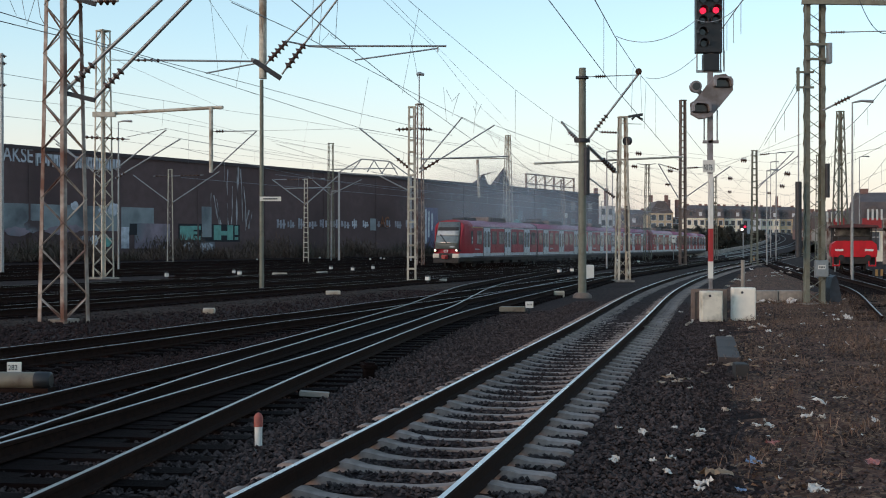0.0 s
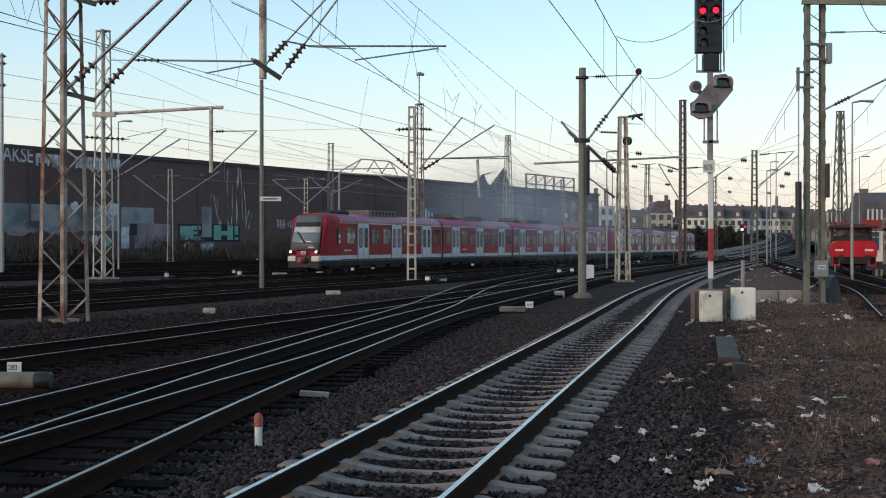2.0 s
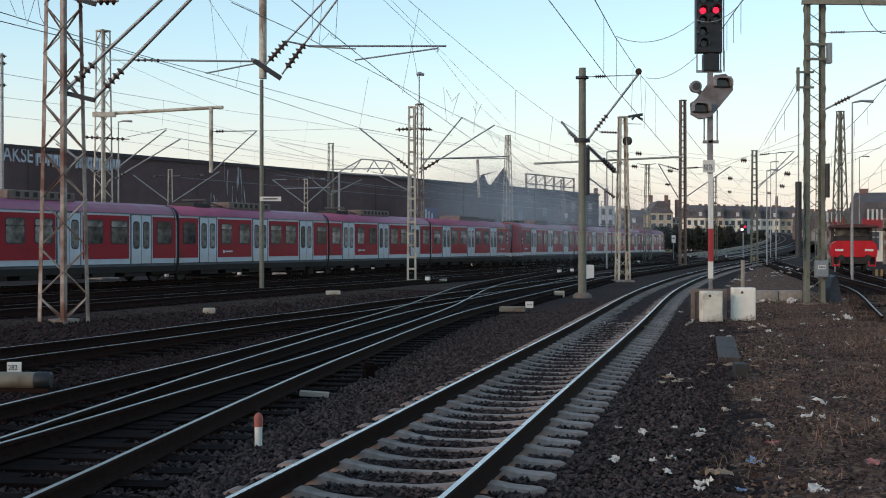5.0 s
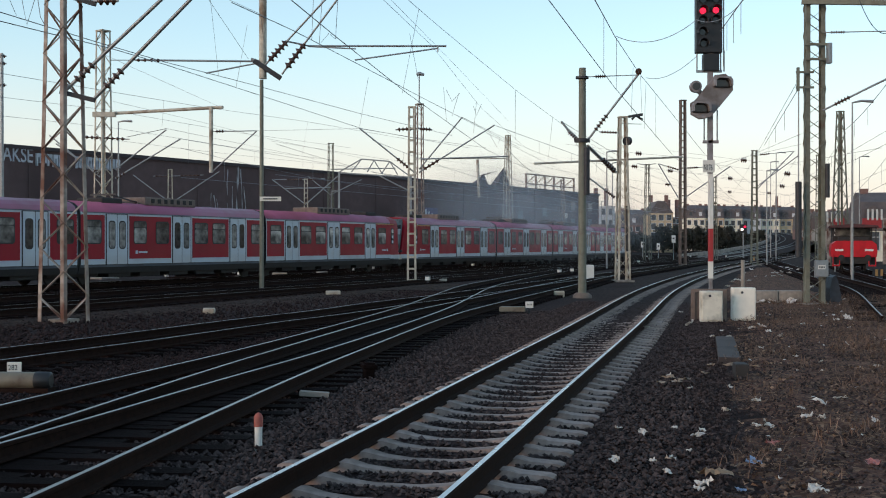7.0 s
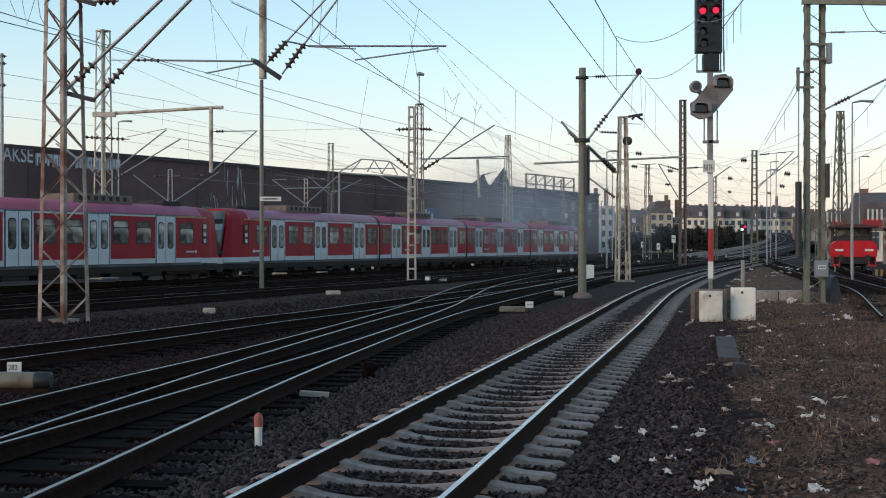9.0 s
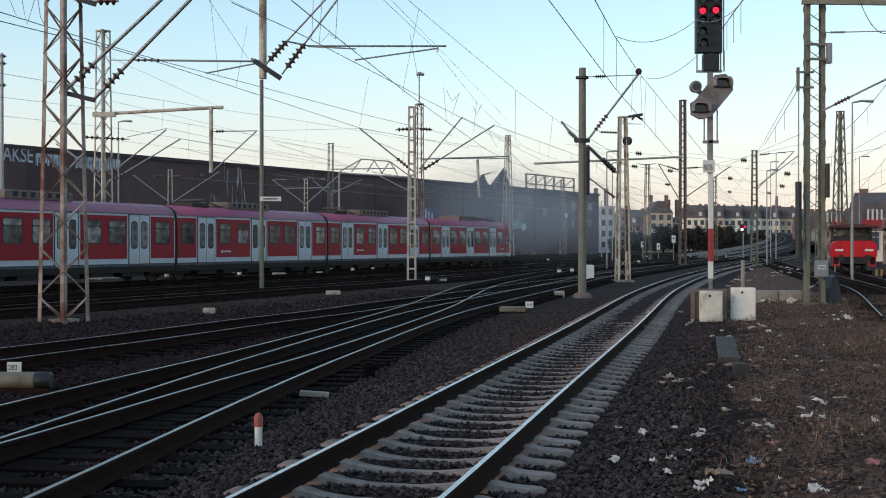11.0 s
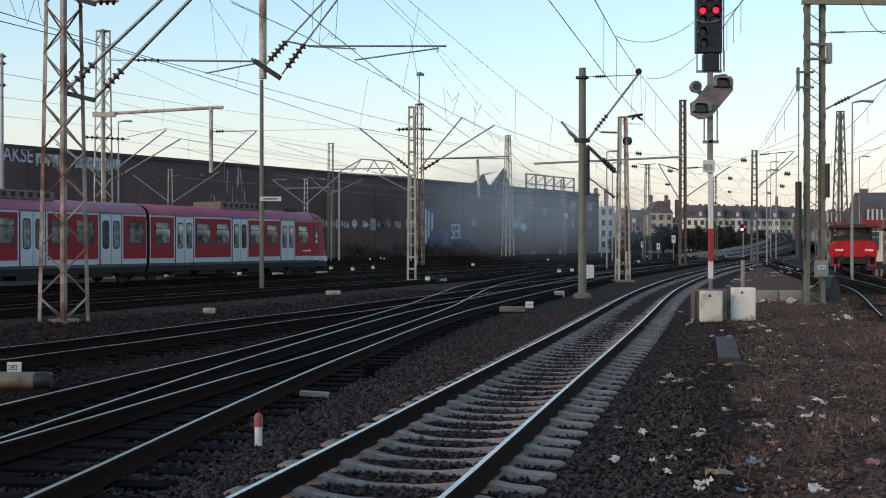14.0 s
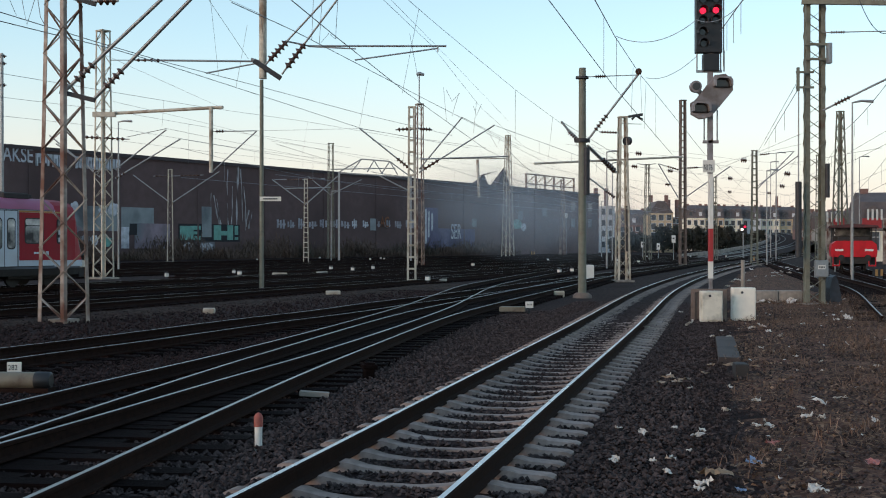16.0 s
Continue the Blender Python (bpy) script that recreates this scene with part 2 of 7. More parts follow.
def spline(points, step=1.0):
    """A smooth line through plan points, with even steps: x, y, heading (from +y towards +x), length so far."""
    p = [np.array(q, float) for q in points]
    p = [2 * p[0] - p[1]] + p + [2 * p[-1] - p[-2]]
    out = []
    for i in range(1, len(p) - 2):
        a, b, c, e = p[i - 1], p[i], p[i + 1], p[i + 2]
        ta, tb = (c - a) / 2, (e - b) / 2
        ln = np.linalg.norm(c - b)
        # tangents scaled to this span
        ta = ta / max(1e-6, np.linalg.norm(ta)) * ln
        tb = tb / max(1e-6, np.linalg.norm(tb)) * ln
        for t in np.linspace(0, 1, 40, endpoint=False):
            h = (2 * t**3 - 3 * t**2 + 1, t**3 - 2 * t**2 + t, -2 * t**3 + 3 * t**2, t**3 - t**2)
            out.append(h[0] * b + h[1] * ta + h[2] * c + h[3] * tb)
    out.append(p[-2])
    out = np.array(out)
    seg = np.r_[0, np.cumsum(np.linalg.norm(np.diff(out, axis=0), axis=1))]
    n = max(2, int(seg[-1] / step) + 1)
    s = np.linspace(0, seg[-1], n)
    x, y = np.interp(s, seg, out[:, 0]), np.interp(s, seg, out[:, 1])
    a = np.arctan2(np.gradient(x), np.gradient(y))
    return x, y, a, s


RAIL_TOP = 0.19
RAIL_PROFILE = [(-0.075, 0.0), (0.075, 0.0), (0.075, 0.012), (0.012, 0.035), (0.010, 0.115), (0.035, 0.130), (0.036, 0.158),
                (0.024, 0.170), (-0.024, 0.170), (-0.036, 0.158), (-0.035, 0.130), (-0.010, 0.115), (-0.012, 0.035), (-0.075, 0.012)]


def rail_geo(x, y, a, off, z0=0.02):
    g = Geo()
    n = len(RAIL_PROFILE)
    c, s = np.cos(a), np.sin(a)
    vs, fs, ms = [], [], []
    for i in range(len(x)):
        for o, h in RAIL_PROFILE:
            vs.append((x[i] + (off + o) * c[i], y[i] - (off + o) * s[i], z0 + h))
    for i in range(len(x) - 1):
        for k in range(n):
            k2 = (k + 1) % n
            g.f.append((i * n + k, i * n + k2, (i + 1) * n + k2, (i + 1) * n + k))
            g.m.append(1 if k == 7 else 0)
            g.s.append(False)
    g.v = vs
    g.f += [tuple(range(n)), tuple(range((len(x) - 1) * n, len(x) * n))]
    g.m += [0, 0]
    g.s += [False, False]
    return g


def concrete_sleeper_mesh():
    """Pre-stressed sleeper: high seats under the rails, a lower waist, sloping ends."""
    g = Geo()
    prof = [(-1.30, 0.15, -0.02), (-1.25, 0.145, 0.0), (-1.0, 0.15, 0.012), (-0.88, 0.15, 0.035), (-0.62, 0.15, 0.035), (-0.45, 0.125, -0.005),
            (-0.2, 0.11, -0.03), (0.2, 0.11, -0.03), (0.45, 0.125, -0.005), (0.62, 0.15, 0.035), (0.88, 0.15, 0.035), (1.0, 0.15, 0.012), (1.25, 0.145, 0.0), (1.30, 0.15, -0.02)]
    vs = []
    for x, w, z in prof:
        vs += [(x, -w, -0.16), (x, -w * 0.66, z), (x, w * 0.66, z), (x, w, -0.16)]
    fs = [(0, 1, 2, 3), tuple(4 * (len(prof) - 1) + i for i in (3, 2, 1, 0))]
    for i in range(len(prof) - 1):
        fs += [(4 * i + k, 4 * i + 4 + k, 4 * i + 5 + k, 4 * i + 1 + k) for k in range(3)]
    return g.add(vs, fs).mesh("sleeper", M_SLEEPER)


def wooden_sleeper_mesh():
    return Geo().box(-1.3, 1.3, -0.13, 0.13, -0.15, 0.0).mesh("sleeper", M_WOODSL)


def clip_mesh():
    g = Geo()
    for sx in (-1, 1):
        g.box(sx * 0.06 - 0.05 if sx > 0 else -0.17, 0.17 if sx > 0 else -0.01 - 0.05, -0.06, 0.06, 0.0, 0.025)
        g.tube([(sx * 0.10, 0, 0.02), (sx * 0.10, 0, 0.075)], 0.018, 6)
    return g.mesh("rail_clip", M_RUST)


SLEEPER_CONC, SLEEPER_WOOD = concrete_sleeper_mesh(), wooden_sleeper_mesh()


def track(label, points, sleeper, single_to, step=1.0, gauge=0.753, head=None):
    """A line of track: two rails, single sleepers up to a length, one joined piece beyond it."""
    t = thing("railway_track", label, "railway track", group="railway tracks", kind="structure")
    x, y, a, s = spline(points, step)
    for side in (-1, 1):
        part("rail", rail_geo(x, y, a, side * gauge), [M_RUST, head or M_STEELDULL], t, "rusty rail with a worn shiny head")
    xs, ys, hs, ss = spline(points, 0.6)
    rest = Geo()
    rng = random.Random(len(points) * 31 + int(abs(points[0][0]) * 10))
    for i in range(len(xs)):
        if ss[i] < single_to:
            o = part("sleeper", sleeper, None, t)
            o.matrix_basis = pose(xs[i], ys[i], 0.0 + rng.uniform(-0.006, 0.004), 0, 0, -math.degrees(hs[i]) + rng.uniform(-0.8, 0.8))
        else:
            c, n = math.cos(hs[i]), math.sin(hs[i])
            vs = []
            for u, w, h in ((-1.3, -.13, -.1), (1.3, -.13, -.1), (1.3, .13, -.1), (-1.3, .13, -.1), (-1.3, -.12, 0), (1.3, -.12, 0), (1.3, .12, 0), (-1.3, .12, 0)):
                vs.append((xs[i] + u * c + w * n, ys[i] - u * n + w * c, h))
            rest.add(vs, [(4, 5, 6, 7), (0, 1, 5, 4), (1, 2, 6, 5), (2, 3, 7, 6), (3, 0, 4, 7)])
    if rest.f:
        o = part("sleepers", rest, sleeper.materials[0], t)
        o["kind"] = "stuff"
    return t


# ------------------------------------------------------------ ground
def relief(x, y, s, a):
    return a * noise.noise(Vector((x * s, y * s, 0.3)))


def sheet(name, xs, ys, height, material, label, category="ground"):
    g = Geo()
    n = len(ys)
    g.v = [(x, y, height(x, y)) for x in xs for y in ys]
    g.f = [(i * n + j, (i + 1) * n + j, (i + 1) * n + j + 1, i * n + j + 1) for i in range(len(xs) - 1) for j in range(n - 1)]
    g.m, g.s = [0] * len(g.f), [True] * len(g.f)
    o = new(name, g.mesh(name, material, False))
    return tagged(o, label, category, kind="structure")


def yard_height(x, y):
    return -0.085 + relief(x, y, 0.45, 0.03)


gx = [-1500, -900, -500, -300, -200, -140, -100, -75] + list(np.arange(-60, 61, 1.5)) + [75, 100, 130, 160, 200, 260, 340, 500, 900, 1500]
gy = [-300, -100, -40, -15] + list(np.arange(-4, 60, 1.5)) + list(np.arange(60, 160, 4)) + list(np.arange(160, 700, 20)) + [800, 1000, 1500, 2500, 4000]
sheet("ground", gx, gy, yard_height, M_GROUND, "dark grey ballast and cinder ground of a railway yard")

TRACK_NEAR = [(-6.03, -12.12), (-2.2, 3), (-0.78, 8.5), (0.82, 15), (3.30, 25), (9.43, 50), (17.0, 76.1), (29.75, 115), (42.6, 151), (61.5, 204), (91, 290)]


def verge_sheet():
    """Brown overgrown earth beside the near track."""
    x, y, a, s = spline([(-6.03, -12.12), (-2.2, 3), (-0.78, 8.5), (0.82, 15), (3.30, 25), (9.43, 50)], 0.35)
    offs = [2.15 + 0.3 * k for k in range(46)]
    g = Geo()
    for i in range(len(x)):
        for k, o in enumerate(offs):
            px, py = x[i] + o * math.cos(a[i]), y[i] - o * math.sin(a[i])
            edge = min(1, max(0, (o - 2.45 - 1.1 * noise.noise(Vector((px * 0.45, py * 0.45, 7))) - 0.7 * noise.noise(Vector((px * 1.9, py * 1.9, 3)))) / 1.3))
            end = min(1, (s[-1] - s[i]) / 4)
            g.v.append((px, py, -0.12 + edge * end * (0.11 + 0.05 * noise.noise(Vector((px * 0.8, py * 0.8, 0))) + 0.045 * noise.noise(Vector((px * 4, py * 4, 2))))))
    n = len(offs)
    g.f = [(i * n + j, (i + 1) * n + j, (i + 1) * n + j + 1, i * n + j + 1) for i in range(len(x) - 1) for j in range(n - 1)]
    g.m, g.s = [0] * len(g.f), [True] * len(g.f)
    tagged(new("verge", g.mesh("verge", M_EARTH, False)), "brown trampled earth verge with dead plants beside the track", "ground", kind="structure")


def dirt_strip(name, pts, half, label, m):
    x, y, a, s = spline(pts, 0.8)
    g = Geo()
    ks = np.linspace(-1, 1, 9)
    for i in range(len(x)):
        for k in ks:
            o = k * half
            px, py = x[i] + o * math.cos(a[i]), y[i] - o * math.sin(a[i])
            g.v.append((px, py, -0.10 + (1 - k * k) * 0.07 + 0.03 * noise.noise(Vector((px, py, 5)))))
    n = len(ks)
    g.f = [(i * n + j, (i + 1) * n + j, (i + 1) * n + j + 1, i * n + j + 1) for i in range(len(x) - 1) for j in range(n - 1)]
    g.m, g.s = [0] * len(g.f), [True] * len(g.f)
    tagged(new(name, g.mesh(name, m, False)), label, "ground", kind="structure")


verge_sheet()
dirt_strip("earth_strip", [(-14.5, 24), (-10.9, 33), (-6.6, 43.5), (-2.5, 54), (0.5, 62)], 1.9, "strip of bare earth between two tracks", M_CINDER)

dirt_strip("earth_strip", [(11.8, 43), (14.6, 52), (19.2, 68), (25.0, 88), (31.5, 108)], 2.3, "strip of littered brown earth between two tracks", M_EARTH)

def ballast_bed():
    """Crushed stone filled up between the sleepers of the near track, beyond its first stretch."""
    x, y, a, s = spline(TRACK_NEAR, 0.6)
    g = Geo()
    ks = (-2.3, -1.6, -0.9, -0.3, 0.3, 0.9, 1.6, 2.3)
    for i in range(len(x)):
        for k in ks:
            z = -0.16 if abs(k) > 2 else -0.022 + 0.012 * noise.noise(Vector((x[i] * 2, y[i] * 2, k)))
            if s[i] < 45:
                z -= 0.022
            g.v.append((x[i] + k * math.cos(a[i]), y[i] - k * math.sin(a[i]), z))
    n = len(ks)
    g.f = [(i * n + j, (i + 1) * n + j, (i + 1) * n + j + 1, i * n + j + 1) for i in range(len(x) - 1) for j in range(n - 1)]
    g.m, g.s = [0] * len(g.f), [True] * len(g.f)
    tagged(new("ballast_bed", g.mesh("ballast_bed", M_GROUND, False)), "dark ballast bed under the near track", "ground", kind="structure")


ballast_bed()

# ------------------------------------------------------------ tracks
track("track on pale concrete sleepers with bright worn rails", TRACK_NEAR, SLEEPER_CONC, 115, head=M_STEEL)
DARK = "track with dark oily sleepers and shiny rails in a switch area"
track(DARK, [(-6.8, -12), (-4.6, 3), (-3.8, 8.5), (-3.22, 13.3), (-2.43, 19.0), (-0.48, 30.7), (1.46, 38.9), (4.67, 51.3), (10.07, 71.8), (17.8, 95.7), (23.8, 114.3), (36, 151), (55, 200), (80, 262)], SLEEPER_WOOD, 75, head=M_STEELMID)
track(DARK, [(-9.9, -10), (-6.6, 4), (-4.88, 10.9), (-3.76, 16.2), (-2.97, 19.8), (-1.69, 27), (-0.46, 35.1), (0.29, 41.7), (1.66, 52.9), (4.53, 67.3), (7.7, 80.8), (11.9, 96.8), (24, 132)], SLEEPER_WOOD, 64, head=M_STEELMID)
track(DARK, [(-18.3, -10), (-13.2, 4), (-9.2, 15), (-7.24, 20.5), (-6.4, 22.7), (-4.6, 28.2), (-3.0, 32.4), (-1.7, 36.8), (0.0, 41.5), (2.4, 49), (5.6, 59), (10.07, 71.9)], SLEEPER_WOOD, 55, head=M_STEELMID)
FAR_TRACK = "yard track with dark ballast and dull rails"
track(FAR_TRACK, [(-22.5, 12), (-18.0, 22), (-12.9, 34.5), (-8.8, 45.2), (-5.5, 53.2), (-3.1, 59.3), (1.2, 71), (3.9, 78), (9.2, 92.3), (17.5, 113), (30, 145)], SLEEPER_WOOD, 0, head=M_STEELMID)
track(FAR_TRACK, [(-30, 7), (-22.5, 26), (-14.7, 45.3), (-10.6, 55.5), (-6.6, 65.3), (-3.7, 72.4), (4.5, 92), (13.5, 113), (23, 136), (38, 176)], SLEEPER_WOOD, 0, 2.0, head=M_STEELMID)
TRAIN_LINE = [(-57.5, -32), (-40.91, 4.3), (-32.6, 22.48), (-15.98, 58.87), (0.58, 95.28), (16.55, 131.95), (31.39, 169.09), (44.55, 206.86), (55.5, 245.0), (64, 283)]
track(FAR_TRACK, TRAIN_LINE, SLEEPER_WOOD, 0, 2.0, head=M_STEELMID)
for D, s0, s1 in ((45.5, 60, 190), (52.5, 10, 220), (59.3, 0, 230), (69.0, 0, 240), (80.0, 10, 250)):
    track(FAR_TRACK, [(-0.909 * D + 0.416 * s, 0.416 * D + 0.909 * s) for s in np.linspace(s0, s1, 5)], SLEEPER_WOOD, 0, 4.0)
track(FAR_TRACK, [(12.2, 30), (17.8, 48), (21.6, 64), (27, 88), (33.5, 115), (41, 145), (52, 180)], SLEEPER_WOOD, 0, 1.5)
track(FAR_TRACK, [(18, 38), (24.5, 62), (30.4, 84), (41, 120), (52, 155), (66, 200)], SLEEPER_WOOD, 0, 1.5)
# ------------------------------------------------------------ the long hall
WH = 33.5


def hall():
    """Long windowless hall behind the yard; local x runs along its face."""
    t = thing("industrial_hall", "long dark brown windowless hall with a flat roof behind the yard", "building", -33.8, 180.0, 0.0, 90 - WH)
    g = Geo()
    # The unseen stretch left of x=-40 is added to cast shade over the yard.
    g.box(-420, 132, 0.0, 45, -0.3, 14.4)
    part("wall", g, M_WALL, t)
    part("parapet", Geo().box(-420.2, 132.2, -0.25, 45.2, 14.4, 14.9), M_WALLTRIM, t, "dark sheet-metal parapet")
    part("wall_panel", Geo().box(-100, -14.8, -0.08, 0.0, 4.0, 7.4), M_WALLGREY, t, "grey-blue panel band")
    for k in range(14):
        x = -96 + k * 15.0
        part("pilaster", Geo().box(x - 0.15, x + 0.15, -0.10, 0.0, -0.2, 14.4), M_WALL, t)
    for i in range(4):
        for r in range(2):
            w = part("window", Geo().box(112 + i * 4.6, 114.4 + i * 4.6, -0.06, 0.05, 6.2 + r * 4.0, 8.6 + r * 4.0), M_WALLTRIM, t)
            part("pane", Geo().box(112.2 + i * 4.6, 114.2 + i * 4.6, -0.09, -0.06, 6.4 + r * 4.0, 8.4 + r * 4.0), M_WINLIGHT, w)
    return t


M_WINLIGHT = mat("pale_window_pane", (0.20, 0.22, 0.24), 0.15, var=0.3, scale=0.3, bump=0)
HALL = hall()


M_PLASTER = mat("grey_plaster", (0.35, 0.33, 0.30), 0.9, var=0.1, scale=1, stain=(0.25, 0.23, 0.21), stain_scale=0.2)

# ------------------------------------------------------------ masts and overhead line
def attach(name, geo, m, owner, label=""):
    """A part given in world places, fixed to a thing that already stands."""
    o = part(name, geo, m, owner, label)
    o.matrix_parent_inverse = owner.matrix_basis.inverted()
    return o


def lattice_mast(x, y, h, w0, w1, rz, m, label, panels=10, plates=False, leg=0.09, flat=0.0, bar=0.6, foot=1.0):
    """Four angle legs with lacing bars on each side, tapering from w0 to w1."""
    t = thing("lattice_mast", label, "mast", x, y, 0.0, rz, group="overhead line masts")
    d0, d1 = (flat or w0), (flat or w1)

    def corner(sx, sy, z):
        k = z / h
        return Vector((sx * (w0 + (w1 - w0) * k) / 2, sy * (d0 + (d1 - d0) * k) / 2, z))
    for sx in (-1, 1):
        for sy in (-1, 1):
            g = Geo()
            a, b = corner(sx, sy, -0.2), corner(sx, sy, h)
            g.beam(a + Vector((0, -sy * leg * 0.45, 0)), b + Vector((0, -sy * leg * 0.45, 0)), 0.016, leg)
            g.beam(a + Vector((-sx * leg * 0.45, 0, 0)), b + Vector((-sx * leg * 0.45, 0, 0)), leg, 0.016)
            part("leg", g, m, t)
    for i in range(panels):
        za, zb = h * i / panels, h * (i + 1) / panels
        for face in range(4):
            sx, sy = ((-1, -1), (1, -1), (1, 1), (-1, 1))[face]
            tx, ty = ((1, -1), (1, 1), (-1, 1), (-1, -1))[face]
            g = Geo()
            if plates:
                g.beam(corner(sx, sy, za + 0.1), corner(tx, ty, za + 0.1), 0.02, 0.10)
            elif (i + face) % 2:
                g.beam(corner(sx, sy, za), corner(tx, ty, zb), leg * bar, 0.012)
            else:
                g.beam(corner(tx, ty, za), corner(sx, sy, zb), leg * bar, 0.012)
            part("brace", g, m, t)
    k = foot * max(w0, d0) * 0.75
    part("footing", Geo().box(-k, k, -k, k, -0.3, 0.03, bev=0.03), M_CONC, t, "concrete footing")
    part("cap", Geo().box(-w1 / 2 - 0.03, w1 / 2 + 0.03, -d1 / 2 - 0.03, d1 / 2 + 0.03, h - 0.05, h + 0.03), m, t)
    return t


def pole_mast(x, y, h, r, m, label, flange=True):
    t = thing("pole_mast", label, "mast", x, y, 0, 0, group="overhead line masts")
    part("shaft", Geo().tube([(0, 0, -0.2), (0, 0, h)], [r, r * 0.85], 14), m, t)
    if flange:
        part("footing", Geo().tube([(0, 0, -0.3), (0, 0, 0.02), (0, 0, 0.12)], [0.42, 0.38, 0.27], 10), M_MASTDARK, t, "dark dirty footing")
    return t


def insulator_geo(a, b, discs=5, r=0.10):
    a, b = Vector(a), Vector(b)
    pts, rs = [a], [r * 0.35]
    for i in range(discs):
        for f, q in ((0.20, 0.35), (0.26, 0.5), (0.46, 1.0), (0.74, 0.45), (0.80, 0.35)):
            pts.append(a.lerp(b, (i + f) / discs))
            rs.append(r * q)
    return Geo().tube(pts + [b], rs + [r * 0.35], 10)


def arm(owner, a, b, r=0.035, ins=None, discs=5, ir=0.10, name="cantilever_tube", m=None):
    """A tube from a to b; ins: the stretch of it (0 to 1) that is an insulator."""
    attach(name, Geo().tube([a, b], r, 8), m or M_GALV, owner)
    if ins:
        a, b = Vector(a), Vector(b)
        attach("insulator", insulator_geo(a.lerp(b, ins[0]), a.lerp(b, ins[1]), discs, ir), M_INSUL, owner, "ribbed brown insulator")


def wire(points, r=0.012, sag=0.0, drops=(), label="thin overhead wire of the electric railway"):
    """A hanging wire through world points; drops: places (0 to 1) with a dropper of that length."""
    pts = []
    for p, q in zip(points, points[1:]):
        p, q = Vector(p), Vector(q)
        n = 12 if sag else 1
        for i in range(n):
            k = i / n
            c = p.lerp(q, k)
            c.z -= sag * 4 * k * (1 - k)
            pts.append(c)
    pts.append(Vector(points[-1]))
    o = new("overhead_wire", Geo().tube(pts, r, 5).mesh("overhead_wire", M_WIRE))
    tagged(o, label, "wire", group="overhead wires")
    for k, ln in drops:
        c = pts[min(len(pts) - 1, int(k * (len(pts) - 1)))] if sag else Vector(points[0]).lerp(Vector(points[-1]), k)
        part("dropper", Geo().tube([c, c - Vector((0, 0, ln))], r * 0.6, 4), M_WIRE, o)
    return o


RUSTY, PALE, GREEN = "lattice mast with flaking rusty paint", "pale lattice mast with batten plates", "grey-green lattice mast"
mast_a = lattice_mast(-10.33, 31.5, 12.5, 0.94, 0.56, -27, M_MASTRUST, RUSTY + " on a concrete base", 19, leg=0.125, foot=0.42, bar=0.55)
mast_b = lattice_mast(-21.2, 72.2, 15.4, 0.92, 0.62, -35, M_MASTPALE, "tall pale weathered lattice mast with cross arm", 22, leg=0.11)
mast_c = lattice_mast(-1.72, 63.4, 9.6, 0.50, 0.34, 6, M_MASTPALE, PALE + " standing between tracks", 15, True, flat=0.3)
mast_c2 = lattice_mast(-2.2, 108, 15.2, 0.75, 0.6, 20, M_MASTRUST, RUSTY + " carrying a lamp on a rod", 22)
mast_e = lattice_mast(10.33, 66.5, 9.4, 0.74, 0.44, 8, M_MASTPALE, "tapered pale grey lattice mast on a concrete base", 13, leg=0.11)
mast_f = lattice_mast(24.1, 116.3, 16.6, 0.72, 0.60, 12, M_MASTDARK, "tall dark rusted lattice mast with batten plates", 24, True, leg=0.16, flat=0.4)
mast_g = lattice_mast(12.78, 39.8, 12.0, 0.66, 0.64, 0, M_MASTGREEN, "heavy " + GREEN + " with a grey switch box", 26, leg=0.145, bar=0.5, flat=0.26)
mast_h = lattice_mast(-15.5, 130.8, 9.5, 0.6, 0.4, 10, M_MASTPALE, PALE, 17, True, flat=0.3)
mast_i = lattice_mast(11.5, 205, 21.5, 1.75, 0.75, 24, M_MASTPALE, "tall tapered pale green lattice mast", 16, leg=0.17)
mast_j = lattice_mast(31.5, 117, 11.6, 0.75, 0.5, 8, M_MASTGREEN, "slender " + GREEN, 18, True, flat=0.3)
mast_k = lattice_mast(-16.3, 168, 16.8, 0.9, 0.7, 20, M_MASTGREEN, "distant " + GREEN, 18)
mast_l = lattice_mast(-33.5, 142, 11.3, 0.75, 0.5, 15, M_MASTPALE, "pale lattice mast before the hall", 14)
mast_m = lattice_mast(38.8, 113.0, 15.1, 1.35, 0.55, 12, M_MASTGREEN, "broad tapered " + GREEN + " behind a red works vehicle", 14, leg=0.16)
mast_n = lattice_mast(26.5, 150, 12.5, 0.9, 0.5, 10, M_MASTGREEN, "tapered " + GREEN, 14)
mast_o = lattice_mast(35.9, 153, 11.0, 0.7, 0.5, 10, M_MASTGREEN, "slender " + GREEN, 16, True)
mast_q = lattice_mast(22.2, 215, 14.0, 0.9, 0.6, 10, M_MASTRUST, "distant " + RUSTY, 14)
mast_s = lattice_mast(35.8, 110, 10.6, 0.6, 0.45, 10, M_MASTGREEN, "slender " + GREEN, 14, True)
pole_d = pole_mast(5.6, 46.5, 9.15, 0.168, M_MASTGREEN, "round grey-green steel pole mast with a tension weight")
pole_p = pole_mast(-8.2, 52.3, 9.5, 0.10, M_MASTGREEN, "slim steel pole mast with a thicker upper section", False)
attach("upper_section", Geo().tube([(-8.14, 52.30, 9.55), (-8.14, 52.30, 14.66)], 0.17, 14), M_MASTPALE, pole_p, "pale concrete upper section")
attach("signboard", Geo().box(-8.25, -7.3, 52.1, 52.13, 4.02, 4.22), M_WHITE, pole_p, "narrow white board with blurred lettering")
